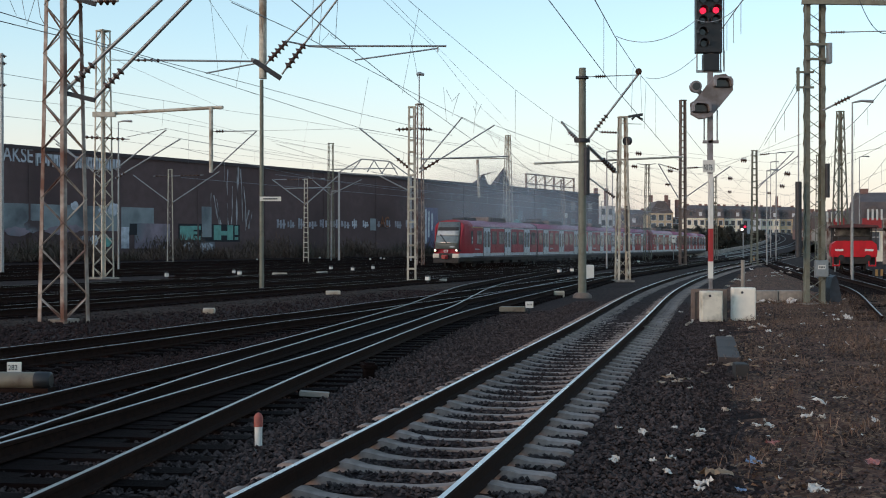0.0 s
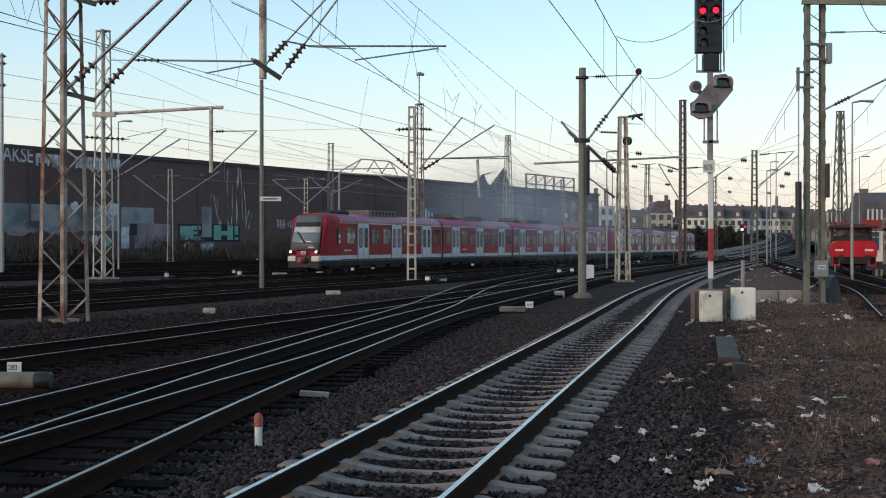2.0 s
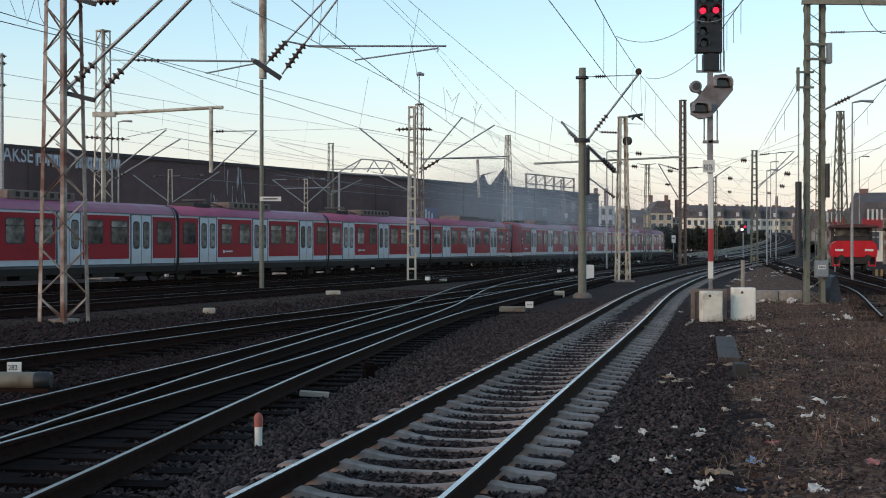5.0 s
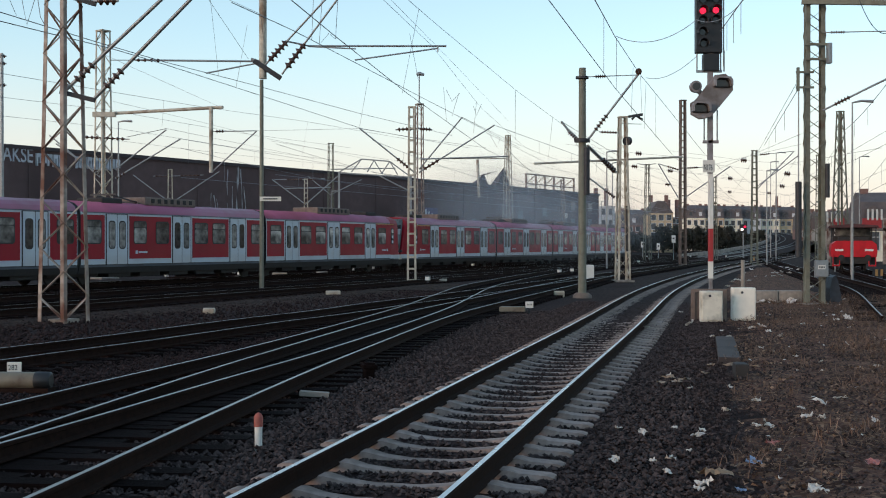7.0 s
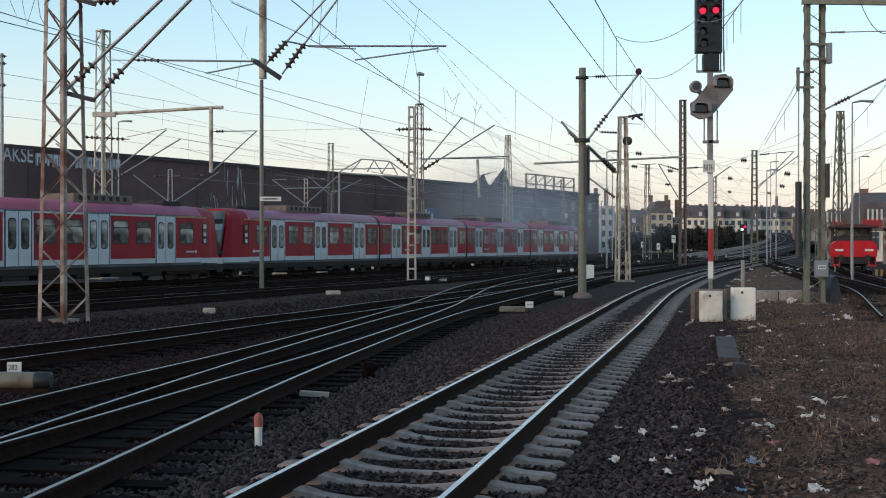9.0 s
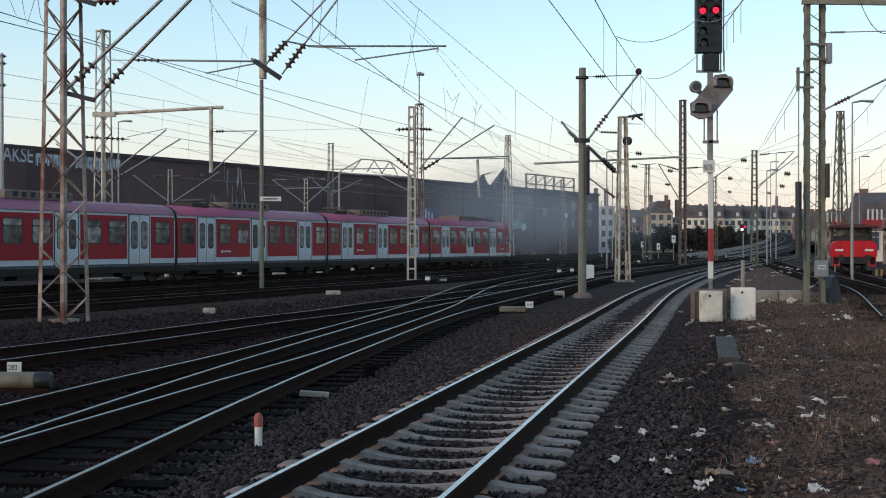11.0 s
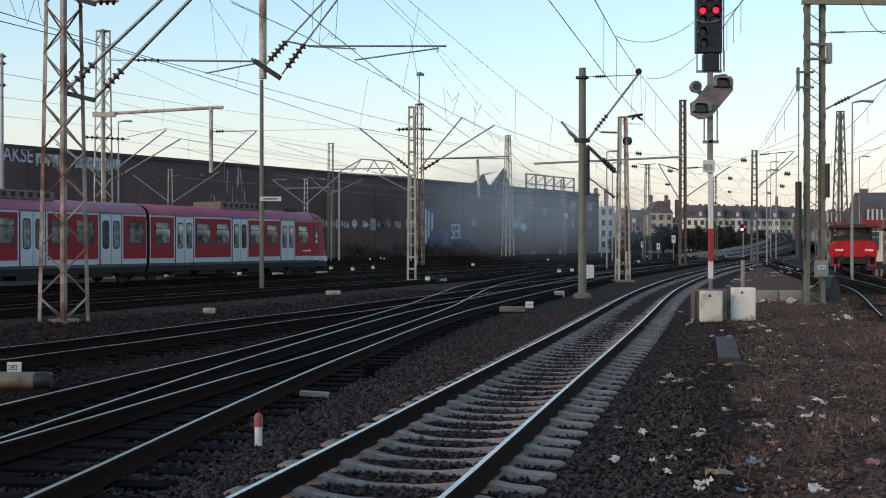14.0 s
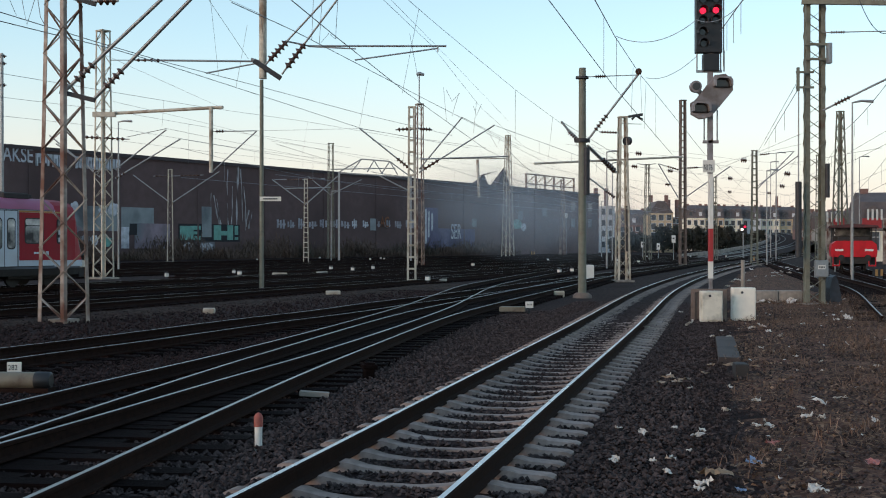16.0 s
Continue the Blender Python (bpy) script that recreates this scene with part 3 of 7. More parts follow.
attach("lettering", Geo().box(-8.1, -7.45, 52.085, 52.098, 4.09, 4.15), M_TSKIRT, pole_p)
# more thin poles far off
for u0, label in (((33.6, 120.0, 9.8), "slim grey lamp pole"), ((43.2, 150, 14.0), "slim grey lamp pole"), ((-14.5, 150, 9.0), "slim grey lamp pole"), ((27.0, 197, 9.5), "slim grey lamp pole"),
                  ((-27.5, 98, 12.5), "slim grey lamp pole"), ((14.3, 101, 10.2), "slim grey lamp pole"), ((20.5, 140, 12.0), "slim grey lamp pole"), ((51, 180, 15), "slim grey lamp pole"), ((54, 150, 13.5), "slim grey lamp pole"), ((24.77, 70, 10.7), "slim grey lamp pole")):
    t = thing("lamp_pole", label, "lamp pole", u0[0], u0[1], 0, 0, group="lamp poles")
    part("shaft", Geo().tube([(0, 0, -0.2), (0, 0, u0[2])], [0.085, 0.05], 8), M_GALV, t)
    part("lamp_head", Geo().tube([(0, 0, u0[2] - 0.05), (0.5, -0.1, u0[2] + 0.05), (1.2, -0.2, u0[2])], [0.05, 0.07, 0.10], 8), M_GALV, t)

pole_z = pole_mast(-30.5, 80, 15.3, 0.13, M_GALV, "tall slim pole with horizontal insulators at the yard's edge", False)
for v in (113, 151, 100):
    arm(pole_z, (-30.89, 80.00, 19.01)[:2] + (2.037 + (434 - v) * 0.0391,), (-30.19, 80.00, 19.01)[:2] + (2.037 + (434 - v) * 0.0391,), 0.05, (0.1, 0.9), 4, 0.14)
# fittings of the rusty mast
attach("bracket", Geo().beam((-10.32, 31.20, 6.17), (-9.39, 31.20, 5.94), 0.14, 0.12), M_DARKMETAL, mast_a)
attach("bracket", Geo().beam((-10.00, 31.20, 8.72), (-9.36, 31.20, 8.53), 0.14, 0.12), M_DARKMETAL, mast_a)
arm(mast_a, (-10.25, 31.20, 6.14), (-7.22, 30.50, 8.70), 0.05, (0.12, 0.30), 4, 0.13, "cantilever_strut")
arm(mast_a, (-9.39, 31.20, 6.00), (-6.47, 30.50, 8.70), 0.05, (0.10, 0.28), 4, 0.13, "cantilever_strut")
arm(mast_a, (-9.44, 31.20, 8.61), (-8.70, 31.00, 8.58), 0.04, (0.2, 0.95), 3, 0.12)
# fittings of the slim pole
attach("bracket", Geo().beam((-8.52, 52.20, 10.35), (-7.32, 52.20, 9.56), 0.20, 0.22), M_DARKMETAL, pole_p)
arm(pole_p, (-8.01, 52.20, 10.18), (-4.84, 51.00, 13.23), 0.045, (0.06, 0.32), 5, 0.20, "cantilever_strut")
arm(pole_p, (-7.27, 52.20, 9.74), (-4.29, 51.00, 13.35), 0.045, (0.08, 0.36), 5, 0.20, "cantilever_strut")
arm(pole_p, (-7.09, 52.00, 11.21), (-6.00, 52.00, 10.98), 0.04)
arm(pole_p, (-6.07, 52.00, 10.98), (0.15, 51.60, 10.91), 0.045)
arm(pole_p, (-6.07, 52.00, 10.96), (-3.90, 51.80, 10.82), 0.03)
arm(pole_p, (-3.95, 51.80, 10.32), (-0.23, 51.60, 10.81), 0.035, name="steady_arm")
arm(pole_p, (-0.23, 51.60, 10.91), (-0.23, 51.60, 10.66), 0.03, name="steady_arm")
arm(pole_p, (-13.96, 52.50, 10.43), (-8.49, 52.30, 10.34), 0.045, (0.0, 0.22), 4, 0.09)
arm(pole_p, (-15.11, 52.50, 10.43), (-13.83, 52.50, 10.43), 0.02)
arm(pole_p, (-10.73, 52.40, 9.82), (-8.49, 52.30, 10.24), 0.035, name="steady_arm")
arm(pole_p, (-8.67, 52.30, 10.45), (-8.28, 52.30, 10.32), 0.06)
# cross arm and hanger of the tall pale mast
arm(mast_b, (-21.61, 72.00, 10.17), (-13.31, 70.00, 10.38), 0.10, name="cross_arm", m=M_MASTPALE)
attach("hanger", Geo().tube([(-14.03, 70.00, 10.38), (-14.03, 70.00, 6.42)], 0.12, 8), M_MASTPALE, mast_b, "hanging steel post")
arm(mast_b, (-14.03, 70.00, 8.91), (-11.26, 70.00, 8.95), 0.03, (0.1, 0.28), 3, 0.12)
arm(mast_b, (-14.03, 70.00, 6.42), (-11.26, 70.00, 8.95), 0.04, name="cantilever_strut")
arm(mast_b, (-22.31, 72.00, 8.76), (-19.50, 72.00, 8.62), 0.03, (0.0, 0.9), 8, 0.12)
arm(mast_b, (-20.38, 72.00, 6.75), (-17.21, 72.00, 9.22), 0.045, name="cantilever_strut")
arm(mast_b, (-20.38, 72.00, 6.19), (-16.33, 72.00, 8.65), 0.045, (0.0, 0.15), 3, 0.12, "cantilever_strut")
arm(mast_b, (-19.67, 72.00, 8.76), (-17.21, 72.00, 9.29), 0.02)
arm(mast_b, (-21.33, 72.00, 6.40), (-24.07, 72.00, 8.34), 0.045, (0.0, 0.15), 3, 0.12, "cantilever_strut")
arm(mast_b, (-21.33, 72.00, 6.26), (-24.49, 72.00, 8.86), 0.04, name="cantilever_strut")
attach("bracket", Geo().beam((-21.66, 71.60, 10.12), (-20.26, 71.60, 10.12), 0.3, 0.3), M_MASTPALE, mast_b)
# pale batten mast
for a, b, i in (((-1.58, 63.40, 8.42), (-2.60, 63.40, 8.36), (0.1, 0.9)), ((-1.36, 63.40, 8.42), (-0.59, 63.40, 8.36), (0.1, 0.9)), ((-1.58, 63.40, 6.03), (-4.56, 63.40, 8.42), (0.1, 0.32)), ((-1.30, 63.40, 6.03), (2.82, 63.40, 8.61), (0.06, 0.26)),
                ((-1.30, 63.40, 6.19), (1.05, 63.40, 9.04), None), ((-1.58, 63.40, 4.86), (-3.47, 63.40, 5.82), None), ((-1.21, 63.40, 6.75), (3.59, 63.40, 6.90), None)):
    arm(mast_c, a, b, 0.04, i, 4, 0.13, "cantilever_strut")
arm(mast_c2, (-2.22, 108.00, 14.92), (-2.22, 108.00, 17.82), 0.06, name="lamp_rod")
attach("lamp", Geo().tube([(-2.48, 108.00, 17.98), (-2.16, 108.00, 18.03), (-1.74, 108.00, 17.93)], [0.12, 0.2, 0.1], 8), M_GALV, mast_c2)
# round pole: arms and tension weight
arm(pole_d, (5.82, 46.50, 6.26), (7.80, 46.00, 8.87), 0.045, (0.14, 0.38), 5, 0.12, "cantilever_strut")
arm(pole_d, (5.64, 46.50, 8.79), (7.73, 46.00, 8.80), 0.02, (0.22, 0.42), 5, 0.09)
attach("pulley", Geo().tube([(7.76, 45.90, 8.92), (7.79, 46.05, 8.95)], 0.13, 14), M_INSUL, pole_d)
arm(pole_d, (5.36, 46.50, 6.26), (4.75, 46.50, 7.01), 0.045, name="cantilever_strut")
arm(pole_d, (5.36, 46.50, 6.31), (5.02, 46.50, 6.61), 0.04, (0.0, 0.9), 4, 0.10)
arm(pole_d, (5.82, 46.50, 6.04), (7.18, 48.00, 5.06), 0.05, (0.5, 0.95), 6, 0.12)
attach("collar", Geo().tube([(5.59, 46.50, 6.17), (5.59, 46.50, 6.31)], 0.32, 14).tube([(5.59, 46.50, 8.72), (5.59, 46.50, 8.81)], 0.26, 14), M_DARKMETAL, pole_d)
attach("tension_weight", Geo().tube([(5.76, 46.40, 5.94), (5.76, 46.40, 4.06)], 0.13, 12), M_DARKMETAL, pole_d, "stack of dark tension weights")
# tapered pale mast
arm(mast_e, (10.01, 66.50, 8.50), (8.97, 66.50, 8.54), 0.03, (0.0, 0.9), 6, 0.10)
arm(mast_e, (10.11, 66.50, 9.03), (11.41, 66.50, 8.99), 0.02)
arm(mast_e, (9.88, 66.50, 6.20), (7.35, 66.50, 8.54), 0.05, (0.0, 0.22), 5, 0.13, "cantilever_strut")
arm(mast_e, (9.88, 66.50, 4.77), (8.16, 66.50, 6.07), 0.05, (0.0, 0.3), 5, 0.13, "cantilever_strut")
attach("weight_pulley", Geo().tube([(10.50, 66.30, 8.00), (10.66, 66.50, 8.02)], 0.25, 12).tube([(10.61, 66.40, 8.01), (10.61, 66.40, 3.79)], 0.03, 6), M_DARKMETAL, mast_e)
attach("tension_weight", Geo().tube([(10.61, 66.40, 4.28), (10.61, 66.40, 1.68)], 0.13, 10), M_DARKMETAL, mast_e, "stack of dark tension weights")
arm(mast_f, (24.04, 116.00, 10.88), (8.50, 108.00, 9.64), 0.10, name="cross_arm", m=M_MASTPALE)
arm(mast_f, (23.59, 116.00, 6.80), (21.60, 116.00, 10.20), 0.06, name="cantilever_strut")
arm(mast_f, (24.27, 116.00, 6.80), (28.80, 116.00, 9.92), 0.06, name="cantilever_strut")
arm(mast_f, (23.87, 116.00, 9.52), (21.60, 116.00, 10.20), 0.04, (0.1, 0.6), 5, 0.14)
arm(mast_f, (24.27, 116.00, 9.75), (26.42, 116.00, 9.86), 0.04, (0.1, 0.6), 5, 0.14)
arm(mast_j, (31.68, 117.00, 11.13), (35.51, 117.00, 11.53), 0.03, (0.1, 0.35), 5, 0.12)
arm(mast_j, (31.79, 117.00, 7.70), (35.51, 117.00, 11.53), 0.05, name="cantilever_strut")
arm(mast_j, (31.79, 117.00, 7.98), (35.91, 117.00, 11.07), 0.05, name="cantilever_strut")
arm(mast_h, (-15.53, 130.80, 9.45), (-19.11, 130.80, 9.45), 0.04, (0.1, 0.6), 5, 0.14)
arm(mast_h, (-15.53, 130.80, 9.45), (-13.36, 130.80, 9.58), 0.04, (0.1, 0.8), 5, 0.14)
arm(mast_h, (-15.53, 130.80, 6.64), (-19.31, 130.80, 9.45), 0.06, name="cantilever_strut")
arm(mast_h, (-15.53, 130.80, 6.64), (-11.89, 130.80, 9.84), 0.06, name="cantilever_strut")
arm(mast_h, (-17.84, 130.80, 8.43), (-12.72, 130.80, 8.56), 0.06)
arm(mast_l, (-33.45, 142.00, 10.50), (-35.53, 142.00, 10.50), 0.04, (0.1, 0.9), 5, 0.14)
arm(mast_l, (-33.45, 142.00, 10.50), (-29.43, 142.00, 10.64), 0.04, (0.3, 0.9), 5, 0.14)
arm(mast_l, (-33.59, 142.00, 7.31), (-38.03, 142.00, 10.64), 0.06, name="cantilever_strut")
arm(mast_l, (-33.17, 142.00, 7.31), (-27.48, 142.00, 11.06), 0.06, name="cantilever_strut")
arm(mast_k, (-16.34, 168.00, 13.04), (-6.90, 168.00, 13.20), 0.08)
arm(mast_k, (-16.34, 168.00, 9.34), (-11.82, 168.00, 11.56), 0.06, name="cantilever_strut")
arm(mast_k, (-16.34, 168.00, 9.34), (-19.62, 168.00, 12.05), 0.06, name="cantilever_strut")
arm(mast_i, (11.32, 205.00, 17.37), (-0.39, 200.00, 16.99), 0.10, name="cross_arm", m=M_MASTPALE)
arm(mast_i, (5.96, 200.00, 16.80), (6.26, 200.00, 10.25), 0.25, name="hanger", m=M_MASTPALE)
arm(mast_i, (6.26, 200.00, 13.96), (9.38, 200.00, 14.84), 0.05, (0.1, 0.6), 5, 0.2)
arm(mast_n, (26.47, 150.00, 12.45), (25.22, 150.00, 12.59), 0.05)
arm(mast_n, (26.47, 150.00, 12.45), (27.57, 150.00, 12.59), 0.05)
# lattice girder of a signal bridge before the hall
girder = thing("signal_bridge", "pale lattice girder of a signal bridge before the hall", "signal bridge")
GB = [(-13.49, 150.00, 11.49), (-10.56, 150.00, 13.18), (-6.89, 150.00, 12.89), (-4.33, 150.00, 10.98)]
for a, b in zip(GB, GB[1:]):
    part("chord", Geo().beam(a, b, 0.16), M_GALV, girder)
for a, b in (((-11.88, 150.00, 11.49), (-10.56, 150.00, 13.18)), ((-9.82, 150.00, 11.49), (-8.94, 150.00, 13.03)), ((-7.92, 150.00, 11.35), (-8.94, 150.00, 13.03)), ((-7.92, 150.00, 11.35), (-6.89, 150.00, 12.89)), ((-5.87, 150.00, 11.13), (-6.89, 150.00, 12.89))):
    part("strut", Geo().beam(a, b, 0.14), M_GALV, girder)
part("chord", Geo().beam((-13.64, 150.00, 11.42), (-4.11, 150.00, 10.83), 0.16), M_GALV, girder)
part("post", Geo().beam((-13.49, 150.00, 11.49), (-13.49, 150.00, -0.02), 0.25), M_GALV, girder)
part("post", Geo().beam((-4.18, 150.00, 10.98), (-4.18, 150.00, -0.02), 0.25), M_GALV, girder)
# heavy green mast
attach("cross_beam", Geo().beam((12.27, 39.60, 10.36), (15.35, 38.50, 10.09), 0.14, 0.16), M_MASTGREEN, mast_g)
arm(mast_g, (12.99, 39.60, 9.31), (15.35, 38.50, 9.17), 0.02, (0.10, 0.28), 6, 0.06)
arm(mast_g, (12.99, 39.60, 6.64), (15.54, 38.50, 7.95), 0.035, (0.14, 0.32), 5, 0.10, "cantilever_strut")
for v in (80, 106):
    attach("bracket", Geo().beam((12.34, 39.50, 10.42)[:2] + (2.037 + (434 - v) * 0.01936,), (13.11, 39.50, 10.42)[:2] + (2.037 + (434 - v) * 0.01936,), 0.08, 0.08), M_MASTGREEN, mast_g)
attach("pulley_box", Geo().box(13.05, 13.2, 39.2, 39.45, 8.2, 8.9, bev=0.03), M_GALV, mast_g)
attach("outrigger", Geo().beam((12.66, 39.50, 7.94), (12.05, 39.50, 7.94), 0.07).beam((12.66, 39.50, 7.42), (12.05, 39.50, 7.42), 0.07).beam((12.12, 39.50, 8.10), (12.12, 39.50, 7.29), 0.09), M_MASTGREEN, mast_g)
arm(mast_g, (12.14, 39.50, 7.52), (12.14, 39.50, 4.14), 0.025, name="guide_rod")
attach("tension_weight", Geo().tube([(12.14, 39.50, 4.20), (12.14, 39.50, 2.69), (12.14, 39.50, 1.63)], 0.11, 12), M_DARKMETAL, mast_g, "stack of dark tension weights")
attach("tension_weight", Geo().tube([(13.13, 39.50, 4.82), (13.13, 39.50, 3.66)], 0.08, 12), M_DARKMETAL, mast_g, "stack of dark tension weights")
attach("switch_box", Geo().box(12.62, 13.06, 39.15, 39.36, 0.95, 1.52, bev=0.03), M_GALV, mast_g, "grey steel switch box")
attach("plate", Geo().box(12.7, 12.95, 39.135, 39.15, 1.22, 1.36), M_WHITE, mast_g, "small white plate with blurred characters")
for k in range(4):
    attach("character", Geo().box(12.735 + k * 0.05, 12.765 + k * 0.05, 39.125, 39.135, 1.26, 1.32), M_BLACK, mast_g)

# ------------------------------------------------------------ wires
H = [(0.2, 1.2), (0.4, 1.4), (0.6, 1.4), (0.8, 1.2)]
# over the near track
wire([(-3.6, -4, 5.7), (1.57, 17.25, 5.70), (4.05, 27.10, 5.69), (9.35, 47.10, 5.70), (17.6, 76, 5.7), (30.3, 115, 5.7), (43, 151, 5.7), (62, 204, 5.7)], 0.008)
wire([(-4.5, -4, 6.6), (2.31, 20.00, 6.85), (4.90, 33.00, 7.99), (7.80, 46.00, 8.87), (17.3, 76.3, 8.0), (29.9, 115, 7.6)], 0.012)
for a, b in (((3.96, 28.50, 7.64), (3.96, 28.50, 6.30)), ((4.95, 33.00, 7.94), (4.94, 33.00, 6.49)), ((8.42, 48.00, 8.70), (8.35, 48.00, 6.87)), ((9.56, 52.00, 8.80), (9.56, 52.00, 6.84)), ((7.23, 44.00, 8.79), (7.16, 44.00, 7.07)), ((7.85, 46.00, 8.76), (7.91, 46.00, 7.30))):
    wire([a, b], 0.007)
wire([(4.94, 33.00, 7.99), (6.79, 31.00, 8.07), (8.01, 30.00, 8.69)], 0.010, 0.35)
wire([(8.07, 46.00, 8.69), (7.23, 33.00, 7.42)], 0.010, 0.25)
attach("steady_clamp", Geo().beam((7.37, 46.00, 7.14), (7.94, 46.00, 7.23), 0.12, 0.1).tube([(7.51, 46.00, 7.03), (7.67, 46.00, 7.19), (7.94, 46.00, 7.01)], 0.05, 6), M_DARKMETAL, pole_d)
# over the switch area
wire([(-3.16, 24.00, 7.13), (-2.84, 30.00, 7.49), (-1.38, 44.00, 7.82), (2.53, 68.00, 7.65), (11.61, 110.00, 7.63)], 0.012)
wire([(-5.12, 28.00, 7.91), (-4.26, 33.00, 8.15), (-2.96, 42.00, 8.54), (-0.66, 56.00, 8.99), (5.98, 90.00, 9.60)], 0.012)
wire([(-1.55, 30.00, 8.40), (-0.35, 38.00, 8.57), (1.94, 60.00, 9.19), (6.78, 95.00, 10.02)], 0.006)
wire([(-1.35, 30.00, 8.40), (0.32, 41.00, 8.53), (3.97, 70.00, 9.53)], 0.005)
wire([(-0.91, 30.00, 8.40), (-0.07, 34.00, 8.42), (2.96, 47.00, 8.33), (7.13, 66.00, 8.68), (16.22, 105.00, 9.43)], 0.007)
wire([(-11.50, 30.00, 8.08), (-10.89, 36.00, 8.39), (-10.38, 43.00, 8.85), (-9.00, 52.00, 9.36), (-4.93, 70.00, 9.97), (0.74, 95.00, 11.04)], 0.014)
wire([(-11.11, 29.00, 7.65), (-10.28, 36.00, 8.14), (-9.90, 41.00, 8.45), (-9.25, 52.00, 9.10), (-5.07, 72.00, 9.29), (2.36, 105.00, 10.86)], 0.014)
wire([(-21.08, 55.00, 10.21), (-18.52, 66.00, 10.71), (-16.16, 78.00, 11.34), (-11.10, 95.00, 12.16), (-2.80, 130.00, 13.73)], 0.012)
wire([(-22.99, 60.00, 9.72), (-20.90, 72.00, 10.45), (-16.90, 95.00, 11.28), (-10.02, 125.00, 12.55)], 0.010)
wire([(-26.82, 70.00, 9.87), (-23.85, 85.00, 10.60), (-19.57, 110.00, 11.28), (-13.04, 145.00, 12.60)], 0.012)
wire([(-20.55, 72.00, 10.98), (-18.86, 85.00, 11.34), (-16.11, 105.00, 11.74), (-10.56, 150.00, 13.33)], 0.010)
wire([(-21.26, 72.00, 13.97), (-13.48, 70.00, 10.38)], 0.009)
wire([(-11.26, 70.00, 8.95), (-5.07, 72.00, 9.29)], 0.009)
wire([(-4.56, 63.40, 8.42), (-1.36, 63.40, 7.89), (2.36, 63.40, 7.37)], 0.009)
wire([(-9.11, 45.00, 11.58), (-8.74, 52.00, 10.40)], 0.009)
wire([(-8.44, 42.00, 10.95), (-10.09, 52.00, 9.64)], 0.006)
for a, b in (((-8.46, 50.00, 11.54), (-9.30, 52.00, 9.13)), ((-7.41, 40.00, 10.52), (-6.14, 40.00, 9.94)), ((-11.10, 95.00, 12.16), (-11.56, 95.00, 9.42)), ((-3.23, 50.00, 9.27), (-5.21, 72.00, 9.29)), ((-0.84, 40.00, 10.17), (-1.55, 44.00, 7.82)), ((-1.15, 40.00, 9.35), (-0.95, 44.00, 8.36)),
             ((2.94, 47.00, 8.33), (3.75, 60.00, 7.49)), ((5.69, 60.00, 8.66), (6.82, 75.00, 7.61)), ((0.02, 44.00, 8.04), (0.15, 50.00, 7.39)), ((-17.56, 80.00, 10.60), (-17.63, 80.00, 7.67)), ((-10.86, 29.00, 8.19), (-11.06, 30.00, 7.99)), ((-17.38, 72.00, 11.05), (-17.49, 72.00, 9.39)),
             ((-6.33, 40.00, 10.13), (-6.49, 42.00, 9.41)), ((0.63, 46.00, 8.08), (0.38, 48.00, 7.41)), ((1.33, 46.00, 7.75), (1.27, 48.00, 6.71))):
    wire([a, b], 0.007)
# current loops
for a, b, c in (((-10.55, 29.00, 8.19), (-10.43, 29.00, 7.55), (-10.23, 29.00, 8.19)), ((-10.15, 29.00, 8.19), (-10.09, 29.00, 7.76), (-9.98, 29.00, 7.55)), ((-4.48, 40.00, 10.52), (-4.54, 40.00, 9.11), (-4.38, 40.00, 9.04)), ((-4.18, 40.00, 10.52), (-4.28, 40.00, 8.96), (-3.95, 40.00, 9.35)), ((-3.45, 38.00, 10.10), (-3.53, 38.00, 8.80), (-3.70, 38.00, 8.95)),
                ((0.13, 46.00, 8.20), (0.36, 46.00, 7.75), (0.67, 46.00, 8.08)), ((1.21, 46.00, 7.57), (1.33, 46.00, 7.19), (1.53, 46.00, 7.64)), ((2.46, 60.00, 7.73), (2.82, 60.00, 7.08), (2.96, 60.00, 7.58))):
    wire([a, b, c], 0.009)
